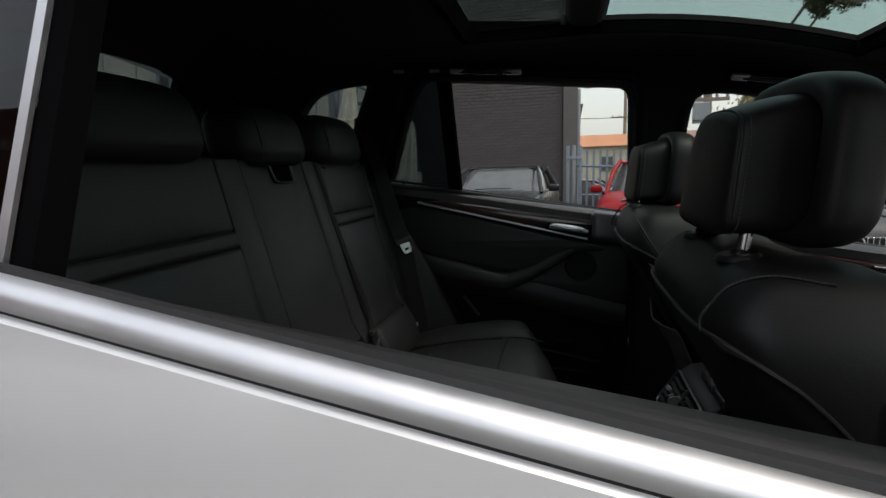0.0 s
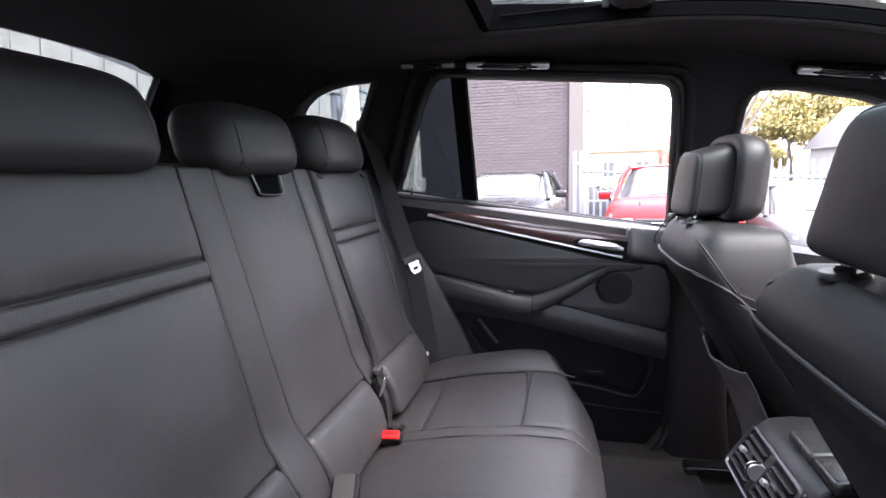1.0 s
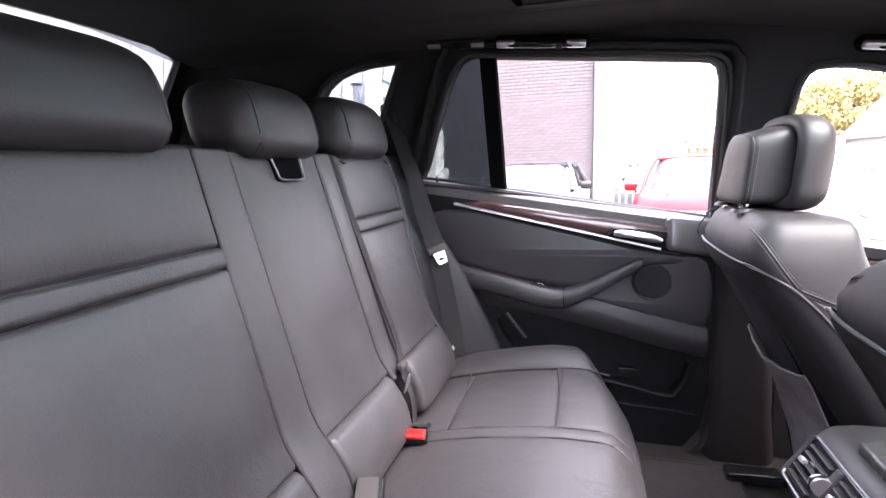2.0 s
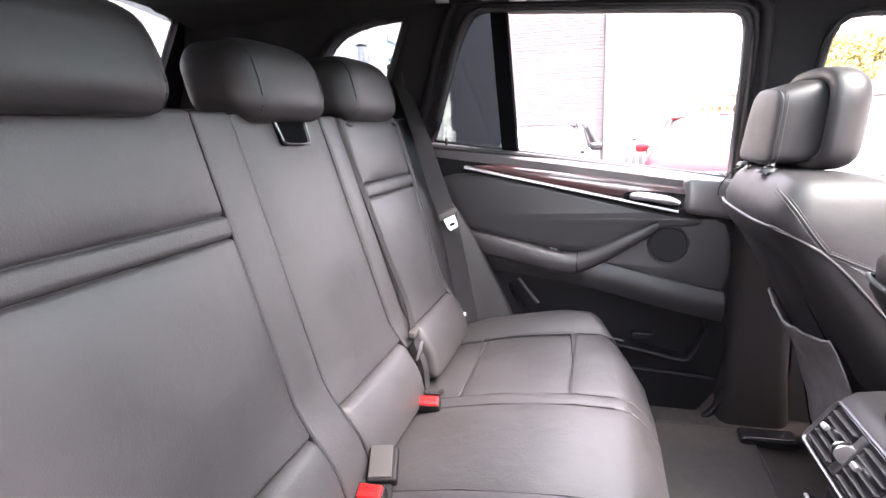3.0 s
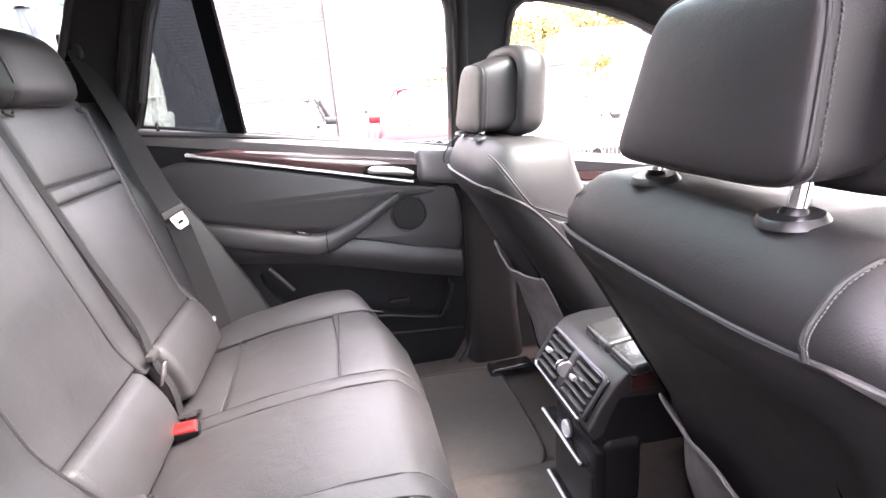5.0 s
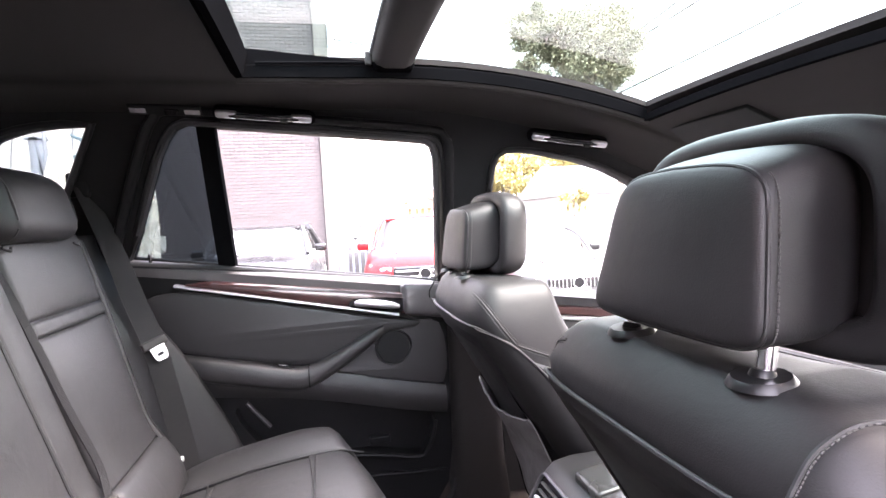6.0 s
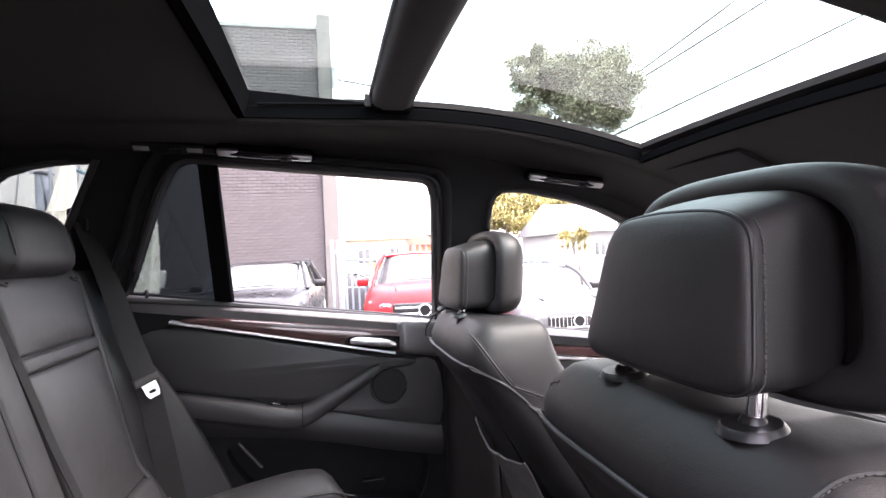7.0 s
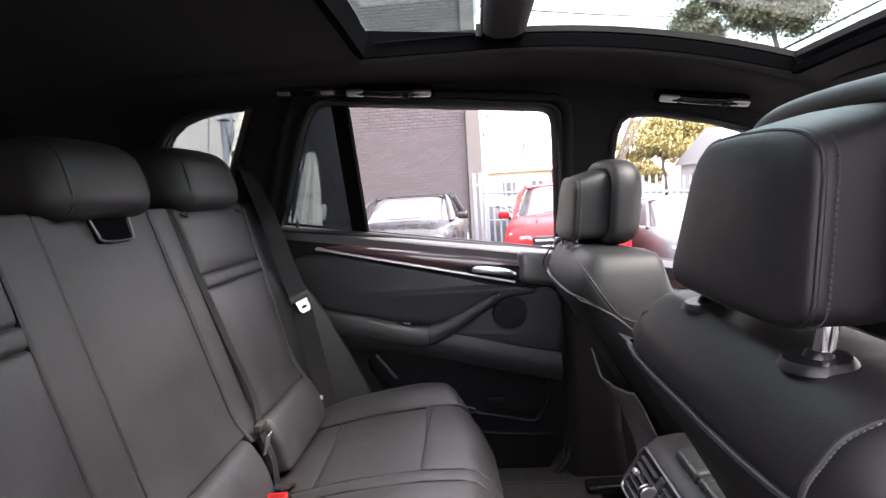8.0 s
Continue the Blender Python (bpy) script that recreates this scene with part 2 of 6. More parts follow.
def smooth_line(pts, n=6, closed=False):
    """Catmull-Rom through points."""
    P = [Vector(p) for p in pts]
    out = []
    N = len(P)
    for i in range(N if closed else N - 1):
        p0 = P[i - 1] if i > 0 or closed else P[0] * 2 - P[1]
        p1, p2 = P[i], P[(i + 1) % N]
        p3 = P[(i + 2) % N] if i + 2 < N or closed else P[-1] * 2 - P[-2]
        for k in range(n):
            t = k / n
            out.append(0.5 * (2 * p1 + (p2 - p0) * t + (2 * p0 - 5 * p1 + 4 * p2 - p3) * t * t + (3 * p1 - p0 - 3 * p2 + p3) * t ** 3))
    if not closed:
        out.append(P[-1])
    return out


def loft(rings, closed=True, caps=True):
    verts, faces = [], []
    n = len(rings[0])
    for r in rings:
        verts += [tuple(p) for p in r]
    for i in range(len(rings) - 1):
        for k in range(n if closed else n - 1):
            a, b = i * n, (i + 1) * n
            k2 = (k + 1) % n
            faces.append((a + k, a + k2, b + k2, b + k))
    if caps and closed:
        faces += [tuple(range(n))[::-1], tuple(range((len(rings) - 1) * n, len(rings) * n))]
    return verts, faces


def slab(outline, holes, fn, thick):
    """Flat plate with holes, from (u, v) outlines; fn(u, v, w) places it, w from 0 to thick."""
    loops = [list(outline)] + [list(h) for h in holes]
    tris = tessellate_polygon([[Vector((u, v, 0)) for u, v in lp] for lp in loops])
    flat = [p for lp in loops for p in lp]
    n = len(flat)
    verts = [tuple(fn(u, v, 0)) for u, v in flat] + [tuple(fn(u, v, thick)) for u, v in flat]
    faces = [tuple(t) for t in tris] + [tuple(i + n for i in t[::-1]) for t in tris]
    k = 0
    for lp in loops:
        for i in range(len(lp)):
            a, b = k + i, k + (i + 1) % len(lp)
            faces.append((a, b, b + n, a + n))
        k += len(lp)
    return verts, faces


def sheet(fn, us, vs, thick=None, skip=None):
    """Grid surface fn(u, v); thick(u, v) offsets its back."""
    nu, nv = len(us), len(vs)
    verts = [tuple(fn(u, v)) for u in us for v in vs]
    keep = [(i, j) for i in range(nu - 1) for j in range(nv - 1) if not (skip and skip((us[i] + us[i + 1]) / 2, (vs[j] + vs[j + 1]) / 2))]
    q = lambda i, j: i * nv + j
    faces = [(q(i, j), q(i + 1, j), q(i + 1, j + 1), q(i, j + 1)) for i, j in keep]
    if thick is not None:
        N = len(verts)
        verts += [tuple(Vector(fn(u, v)) + Vector(thick)) for u in us for v in vs]
        faces += [tuple(a + N for a in f[::-1]) for f in faces]
        edges = {}
        for f in faces[: len(keep)]:
            for a, b in zip(f, f[1:] + f[:1]):
                e = (min(a, b), max(a, b))
                edges[e] = None if e in edges else (a, b)
        for ab in edges.values():
            if ab:
                a, b = ab
                faces.append((b, a, a + N, b + N))
    used = sorted({i for f in faces for i in f})
    remap = {a: i for i, a in enumerate(used)}
    return [verts[a] for a in used], [tuple(remap[a] for a in f) for f in faces]


def ribbon(pts, side, width, thick):
    """Flat band along points, 'side' being the direction of its width."""
    pts = [Vector(p) for p in pts]
    rings = []
    for i, p in enumerate(pts):
        d = (pts[min(i + 1, len(pts) - 1)] - pts[max(i - 1, 0)]).normalized()
        s = Vector(side[i] if isinstance(side, list) else side)
        s = (s - d * s.dot(d)).normalized()
        n = s.cross(d).normalized() * (thick / 2)
        s = s * (width / 2)
        rings.append([p - s - n, p + s - n, p + s + n, p - s + n])
    return loft(rings)


def disc(c, axis, r, depth, n=24, r2=None):
    """Short cylinder from c along axis, with a small chamfer."""
    c, a = Vector(c), Vector(axis).normalized()
    s = a.orthogonal().normalized()
    t = a.cross(s)
    rings = []
    r2 = r if r2 is None else r2
    e = min(0.12 * r, abs(depth) * 0.3)
    for d, q in ((0, r), (depth - e, r2), (depth, r2 - e)):
        rings.append([c + a * d + (s * math.cos(2 * math.pi * k / n) + t * math.sin(2 * math.pi * k / n)) * q for k in range(n)])
    return loft(rings)


def lines(x0, x1, n):
    return [x0 + (x1 - x0) * i / n for i in range(n + 1)]


def smooth2(pts, n=4):
    """Closed smooth outline through (u, v) points."""
    return [(p.x, p.y) for p in smooth_line([(u, v, 0) for u, v in pts], n, True)]


def pillow(pts, y, proud, n=4, rim=0.014):
    """Padded panel on a door: an (x, z) outline whose middle stands proud in y."""
    loop = smooth2(pts, n)
    cx, cz = sum(p[0] for p in loop) / len(loop), sum(p[1] for p in loop) / len(loop)
    rings = []
    for k, d in ((1.0, 0.0), (1.0, 0.5), (0.97, 0.85), (0.92, 1.0)):
        rings.append([(cx + (u - cx) * (1 - (1 - k)), y + proud * d, cz + (v - cz) * (k if k == 1 else 1 - (1 - k) * 2.2)) for u, v in loop])
    v, f = loft(rings, True, False)
    m = len(loop)
    tris = tessellate_polygon([[Vector((p[0], p[2], 0)) for p in rings[-1]]])
    k = (len(rings) - 1) * m
    return v, f + [tuple(i + k for i in t) for t in tris]


# ---- the car's shell: roof, pillars, floor ----
MID = 0.035  # the car's centre line


def roof_z(x):
    return 1.742 - 0.254 * max(0.0, x + 0.1) ** 2


def liner(x, y):
    a = abs(y - MID)
    t = max(0.0, (a - 0.30) / 0.33)
    return (x, y, roof_z(x) + 0.012 - 0.004 * (a / 0.3) ** 2 - 0.034 * t ** 2.0 - 0.006 * min(1.0, max(0.0, (a - 0.425) / 0.012)))


SUN_X, SUN_Y = (-0.385, 0.50), 0.325
xs = sorted(set(lines(-1.405, SUN_X[0], 14) + lines(SUN_X[0], SUN_X[1], 14) + lines(SUN_X[1], 0.86, 6)))
half = lines(0, SUN_Y, 5) + lines(SUN_Y, 0.425, 4)[1:] + [0.429, 0.433, 0.437] + lines(0.437, 0.635, 7)[1:]
ys = [MID - a for a in reversed(half[1:])] + [MID + a for a in half]
hole = lambda x, y: SUN_X[0] < x < SUN_X[1] and abs(y - MID) < SUN_Y
solo("ceiling", sheet(liner, xs, ys, (0, 0, 0.012), hole), FABRIC, "dark anthracite fabric headliner with a large sunroof opening", "ceiling", "structure")
outer = lambda x, y: (x, y, roof_z(x) + 0.045 - 0.05 * (abs(y - MID) / 0.62) ** 2)
xo = sorted(set(lines(-1.5, SUN_X[0] - 0.0, 8) + lines(SUN_X[0], SUN_X[1] + 0.12, 10) + lines(SUN_X[1] + 0.12, 0.9, 4)))
solo("roof_skin", sheet(outer, xo, ys, (0, 0, 0.003), lambda x, y: SUN_X[0] - 0.01 < x < SUN_X[1] + 0.14 and abs(y - MID) < SUN_Y + 0.099), SILVER, "silver painted outer roof panel of the car", "roof", "structure")


def side_y(z, side):
    """Plane of the windows: leans inwards towards the roof. side +1 is the far side."""
    return 0.751 - 0.318 * (z - 1.315) if side > 0 else -0.762 + 0.318 * (z - 1.315)


def belt_z(x):
    return 1.237 - 0.15 * (x - 0.07)


DOOR_WIN = [(-0.735, 1.350), (-0.70, 1.425), (-0.66, 1.522), (-0.625, 1.603), (-0.60, 1.648), (-0.578, 1.674), (-0.55, 1.684), (-0.40, 1.672), (-0.20, 1.656), (0.0, 1.638), (0.030, 1.632), (0.048, 1.618), (0.056, 1.59),
            (0.062, 1.48), (0.068, belt_z(0.068)), (-0.2, belt_z(-0.2)), (-0.5, belt_z(-0.5))]
FRONT_WIN = [(0.206, belt_z(0.206)), (0.212, 1.50), (0.217, 1.555), (0.228, 1.585), (0.248, 1.599), (0.29, 1.601), (0.336, 1.597), (0.48, 1.569), (0.57, 1.541), (0.65, 1.506), (0.78, 1.435), (0.92, 1.335), (1.10, 1.18), (1.10, belt_z(1.10)), (0.6, belt_z(0.6))]
REAR_WIN = [(-0.745, 1.684), (-0.80, 1.683), (-0.85, 1.680), (-0.90, 1.672), (-0.95, 1.657), (-0.99, 1.631), (-1.02, 1.595), (-1.06, 1.53), (-1.10, 1.45), (-1.09, 1.42), (-0.90, 1.40), (-0.86, 1.47), (-0.815, 1.555)]
BODY = [(-1.64, 1.30), (-1.64, 1.44), (-1.53, 1.62), (-1.43, 1.745), (-1.20, 1.755), (-0.8, 1.745), (-0.4, 1.735), (0.0, 1.712), (0.3, 1.676), (0.55, 1.618), (0.75, 1.545), (1.0, 1.39), (1.32, 1.14), (1.32, belt_z(1.25) - 0.012), (-0.72, belt_z(-0.72) - 0.012), (-0.9, 1.30)]
for side, word in ((1, "left"), (-1, "right")):
    fn = lambda u, v, w, s=side: (u, side_y(v, s) + s * (w - 0.012), v)
    low = (lambda lp: lp) if side > 0 else (lambda lp: [(u, v - 0.07) if v < belt_z(u) + 0.03 and u > -0.73 else (u, v) for u, v in lp])
    geo = slab(low(BODY), [low(DOOR_WIN), low(FRONT_WIN), REAR_WIN], fn, 0.05)
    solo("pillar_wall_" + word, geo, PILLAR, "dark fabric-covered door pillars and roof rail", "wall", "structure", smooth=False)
    # rubber seals round the openings
    seal = thing("window_seal", (0, side_y(1.5, side), 1.3), "black rubber seals round the side windows", "seal", kind="structure")
    for loop in (low(DOOR_WIN), low(FRONT_WIN), REAR_WIN):
        for off, r in ((-0.018, 0.009), (0.004, 0.006)):
            pts = [(u, side_y(v, side) + side * off, v) for u, v in loop]
            part("seal", tube(pts, r, 8, closed=True), RUBBER, seal)
    if side > 0:
        # the inner frame of the rear door stands proud round its window
        rim = smooth_line([(u, side_y(v, side) - side * 0.026, v) for u, v in [(-0.77, 1.345), (-0.70, 1.515), (-0.655, 1.62), (-0.62, 1.685), (-0.565, 1.708), (-0.3, 1.688), (0.02, 1.660), (0.075, 1.640), (0.09, 1.59), (0.094, 1.4), (0.10, 1.22)]], 5)
        part("door_frame_rim", tube(rim, 0.014, 10, flat=0.8), PLASTIC, seal)
# windows
for side, word in ((1, "left"), (-1, "right")):
    fn = lambda u, v, w, s=side: (u, side_y(v, s) + s * (0.018 + w), v)
    w1 = solo("window_rear_quarter_" + word, slab(REAR_WIN, [], fn, 0.004), PRIVACY if side < 0 else TINTED, "tinted fixed rear quarter window pane of the car", "window", "structure", smooth=False)
    w2 = solo("window_front_" + word, slab(FRONT_WIN, [], fn, 0.004), CLEAR, "clear front side window pane", "window", "structure", smooth=False)
    tri = [p for p in DOOR_WIN if p[0] < -0.52] + ([(-0.515, 1.681), (-0.505, belt_z(-0.505))] if side > 0 else [(-0.482, 1.679), (-0.482, belt_z(-0.482))])
    w3 = solo("window_door_quarter_" + word, slab(tri, [], fn, 0.004), PRIVACY, "small tinted fixed quarter pane of the rear door", "window", "structure", smooth=False)
    panes = [w1, w2, w3]
    if side > 0:
        main = [(-0.49, 1.68), (-0.40, 1.672), (-0.20, 1.656), (0.0, 1.638), (0.030, 1.632), (0.048, 1.618), (0.056, 1.59), (0.062, 1.48), (0.068, belt_z(0.068)), (-0.485, belt_z(-0.485))]
        panes.append(solo("window_rear_door_" + word, slab(main, [], fn, 0.004), CLEAR, "clear closed window pane of the rear door", "window", "structure", smooth=False))
    for w in panes:
        w.visible_shadow = False
    # upright bar between door window and its quarter pane
    bar = [(-0.528, 1.690), (-0.488, 1.688), (-0.480, belt_z(-0.48)), (-0.522, belt_z(-0.522))] if side > 0 else [(-0.482, 1.690), (-0.4625, 1.688), (-0.4650, belt_z(-0.46)), (-0.4820, belt_z(-0.48))]
    d = thing("window_divider", (-0.5, side_y(1.3, side), 1.3), "black upright bar beside the quarter window", "window bar", kind="structure")
    part("bar", slab(bar, [], lambda u, v, w, s=side: (u, side_y(v, s) + s * (w - (0.016 if s > 0 else 0.002)), v), 0.04 if side > 0 else 0.026), FRAME, d, smooth=False)
    if side < 0:
        part("outer_strip", slab([(-0.4900, 1.69), (-0.4805, 1.69), (-0.4815, belt_z(-0.4815) + 0.02), (-0.4900, belt_z(-0.490) + 0.02)], [], lambda u, v, w, s=side: (u, side_y(v, s) + s * (w + 0.026), v), 0.004), SATIN, d, "satin metal edge strip", smooth=False)

# hatch, windscreen and bulkhead close the car
hatch = [(-1.41, 1.768), (-1.64, 1.32)]
rear_hole = [(-0.50, 0.16), (-0.535, 0.5), (-0.55, 0.92), (-0.50, 0.965), (-0.3, 0.985), (0.3, 0.985), (0.50, 0.965), (0.55, 0.92), (0.535, 0.5), (0.50, 0.16)]
hfn = lambda u, v, w: (hatch[1][0] + (hatch[0][0] - hatch[1][0]) * v - w, MID + u, hatch[1][1] + (hatch[0][1] - hatch[1][1]) * v)
solo("tailgate_frame", slab([(-0.66, -0.02), (-0.60, 1.06), (0.60, 1.06), (0.66, -0.02)], [rear_hole], hfn, 0.03), PLASTIC, "dark trim frame round the rear window", "wall", "structure", smooth=False)
rw = solo("window_tailgate", slab(rear_hole, [], lambda u, v, w: hfn(u, v, w + 0.012), 0.004), TINTED, "lightly tinted rear window pane of the tailgate", "window", "structure", smooth=False)
rw.visible_shadow = False
solo("tailgate_lower", rbox((0.06, 1.36, 0.80), 0.02, (-1.645, MID, 0.93)), PLASTIC, "dark lower tailgate trim behind the luggage space", "wall", "structure")
ws = [(-0.62, 0), (-0.52, 1), (0.52, 1), (0.62, 0)]
wfn = lambda u, v, w: (1.36 - 0.50 * v - w, MID + u, 1.13 + 0.44 * v)
wp = solo("windscreen", slab(ws, [], wfn, 0.005), CLEAR, "clear windscreen pane", "window", "structure", smooth=False)
wp.visible_shadow = False
solo("bulkhead", rbox((0.06, 1.50, 0.62), 0.02, (1.36, MID, 0.85)), PLASTIC, "dark front bulkhead below the windscreen", "wall", "structure")
# floor with tunnel and sill steps
floor_fn = lambda x, y: (x, y, 0.575 + 0.10 * math.exp(-((y - MID) / 0.14) ** 4) * (1 if x > -0.2 else 0.5) + 0.10 * max(0, (abs(y - MID) - 0.64) / 0.10) ** 2 + (0.14 * min(1, max(0, (-0.45 - x) / 0.25))))
solo("floor", sheet(floor_fn, lines(-1.62, 1.34, 40), [MID + a for a in lines(-0.78, 0.78, 52)], (0, 0, -0.02)), CARPET, "black carpeted car floor with a centre tunnel", "floor", "structure")
for side in (1, -1):
    yb = MID + side * 0.745
    solo("sill_panel_" + ("left" if side > 0 else "right"), rbox((2.9, 0.05, 0.20), 0.02, (-0.14, yb + side * 0.045, 0.56), step=0.3), PLASTIC, "black plastic door sill panel", "trim", "structure")
    # pillar between the doors, below the windows
    solo("pillar_lower_" + ("left" if side > 0 else "right"), rbox((0.15, 0.09, 0.72), 0.03, (0.155, MID + side * 0.705, 0.89), step=0.08, fn=lambda x, y, z: (x * (1 + 0.5 * max(0, -z / 0.36 - 0.4)), y, z)), PILLAR_TRIM, "dark trim of the pillar between the doors", "wall", "structure")
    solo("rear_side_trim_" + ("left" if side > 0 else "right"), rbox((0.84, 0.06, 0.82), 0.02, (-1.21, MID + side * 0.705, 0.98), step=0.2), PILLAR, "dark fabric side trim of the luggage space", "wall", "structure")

# ---- sunroof ----
sunroof = thing("sunroof", (0.06, MID, 1.74), "large two-pane glass sunroof with black frame, shade open", "sunroof")
gz = lambda x: roof_z(x) + 0.034
fl = lambda x, y: (x, y, gz(x) - 0.006 * ((y - MID) / 0.33) ** 2)
X0, X1 = SUN_X
BARX = -0.085
for nm, a, b in (("rear_glass", X0 + 0.012, BARX - 0.035), ("front_glass", BARX + 0.035, X1 + 0.05)):
    g = part(nm, sheet(fl, lines(a, b + (0.075 if nm == "front_glass" else 0), 8), [MID + q for q in lines(-0.424, 0.424, 8)], (0, 0, 0.005)), ROOFGLASS, sunroof, "tinted glass roof pane")
    g.visible_shadow = False
for s in (1, -1):
    wall = [[(x, MID + s * (SUN_Y + o), roof_z(x) + h) for o, h in ((0.012, -0.024), (-0.002, -0.022), (-0.003, 0.0), (0.006, 0.004), (0.075, 0.012), (0.10, 0.020), (0.10, 0.012), (0.03, -0.006))] for x in lines(X0, X1, 12)]
    part("side_frame", loft(wall), FRAME, sunroof)
    rail = [(x, MID + s * (SUN_Y + 0.001), roof_z(x) - 0.001) for x in lines(X0 + 0.01, X1 - 0.01, 12)]
    part("guide_rail", tube(rail, 0.004, 8), FRAME, sunroof)
    part("guide_rail", tube([(x, y + s * 0.002, z - 0.010) for x, y, z in rail], 0.0028, 8), PLASTIC, sunroof)
    edge = [(x, MID + s * (SUN_Y + 0.014), roof_z(x) - 0.018) for x in lines(X0 - 0.01, X1 + 0.01, 12)]
    part("liner_edge", tube(edge, 0.013, 10), FABRIC, sunroof)
    # wedge shaped to fit the camera's view of the rear pane's edge
    part("shade_guide", loft([[(x, MID + s * (SUN_Y + o), roof_z(x) + h) for o, h in ((0.0, -0.004), (-0.002, top), (0.05, top), (0.06, 0.0))] for x, top in ((X0, 0.034), (BARX - 0.04, 0.010), (BARX - 0.03, 0.0))]), FRAME, sunroof)
    wind = [(x, MID + s * (SUN_Y - 0.006), roof_z(x) + 0.004 + 0.012 * (x - X0)) for x in lines(X0 + 0.03, BARX - 0.04, 5)]
    part("deflector_arm", tube(wind, 0.003, 6), FRAME, sunroof, "thin black arm")
    part("bracket", rbox((0.014, 0.006, 0.026), 0.002, (BARX - 0.052, MID + s * (SUN_Y - 0.018), roof_z(BARX) + 0.012)), GREY_PLASTIC, sunroof, "small grey bracket")
for nm, x, dx in (("rear_frame", X0, 0.0), ("front_frame", X1, 0.0)):
    sg = 1 if nm == "rear_frame" else -1
    ring = [[(x + sg * o, y, roof_z(x) + h - 0.01 * ((y - MID) / 0.33) ** 2) for o, h in (((-0.008, -0.014), (0.004, -0.012), (0.010, 0.012), (0.016, 0.033), (-0.02, 0.033), (-0.02, 0.0)) if sg > 0 else ((-0.012, -0.016), (0.004, -0.016), (0.004, 0.0), (-0.03, 0.006), (-0.09, 0.022), (-0.115, 0.026), (-0.10, 0.010), (-0.03, -0.006)))] for y in [MID + q for q in lines(-0.332, 0.332, 10)]]
    part(nm, loft(ring), FRAME, sunroof)
beam = [[(BARX + o, y, roof_z(BARX) + h + 0.006 - 0.012 * ((y - MID) / 0.33) ** 2) for o, h in ((-0.046, 0.030), (-0.044, 0.014), (-0.036, 0.002), (-0.02, -0.004), (0.02, -0.004), (0.036, 0.002), (0.044, 0.014), (0.046, 0.030))] for y in [MID + q for q in lines(-0.33, 0.33, 14)]]
part("crossbar", loft(beam), FABRIC, sunroof, "fabric-covered crossbar between the panes")
for s in (1, -1):
    part("crossbar_end", rbox((0.085, 0.05, 0.030), 0.014, (BARX, MID + s * 0.325, roof_z(BARX) + 0.004)), FRAME, sunroof)
for x in (BARX - 0.043, BARX + 0.043):
    part("pane_seal", tube([(x, MID + q, gz(x) - 0.005 - 0.006 * (q / 0.33) ** 2) for q in lines(-0.33, 0.33, 10)], 0.007, 8), RUBBER, sunroof)


# ---- grab handles, lamp, visors ----
def grab_handle(x, s, slope):
    z = liner(x, MID + s * 0.545)[2]
    y = MID + s * 0.545
    h = thing("grab_handle", (x, y, z), "folding roof grab handle with satin ends, on the roof rail", "grab handle", "roof handles")
    ax = Matrix.Translation((x, y, z - (0.020 if x < 0 else 0.026))) @ Matrix.Rotation(slope, 4, "Y") @ Matrix.Rotation(s * radians(-42), 4, "X")
    bow = smooth_line([(-0.100, 0, 0.000), (-0.092, 0, -0.012), (-0.07, 0, -0.017), (0, 0, -0.021), (0.07, 0, -0.017), (0.092, 0, -0.012), (0.100, 0, 0.000)], 5)
    part("grip", moved(tube(bow, 0.0068, 10, flat=0.75), ax), PLASTIC_GLOSS, h)
    # a thin metal line stands for the highlight along the grip
    part("grip_edge", moved(tube([(px, py - 0.005, pz + 0.0035) for px, py, pz in bow[6:-6]], 0.0014, 6), ax), SATIN, h, "thin satin line standing for the grip's highlight")
    # a flat black oval stands for the shaded hollow behind the grip
    oval = [(e * 0.098 + 0.018 * math.cos(a), 0.008 + 0.018 * math.sin(a)) for e, a0 in ((1, -90), (-1, 90)) for a in [radians(a0 + 20 * k) for k in range(10)]]
    part("recess", moved(slab(oval, [], lambda u, v, w: (u, v, w - 0.003), 0.012), ax), FRAME, h, smooth=False)
    for e in (-1, 1):
        part("end_cap", moved(rbox((0.048, 0.019, 0.014), 0.006, (e * 0.084, 0, -0.014)), ax), SATIN, h, "satin silver end cap")
    part("coat_hook", moved(rbox((0.016, 0.010, 0.010), 0.003, (0.045, 0.0, -0.026)), ax), PLASTIC, h)


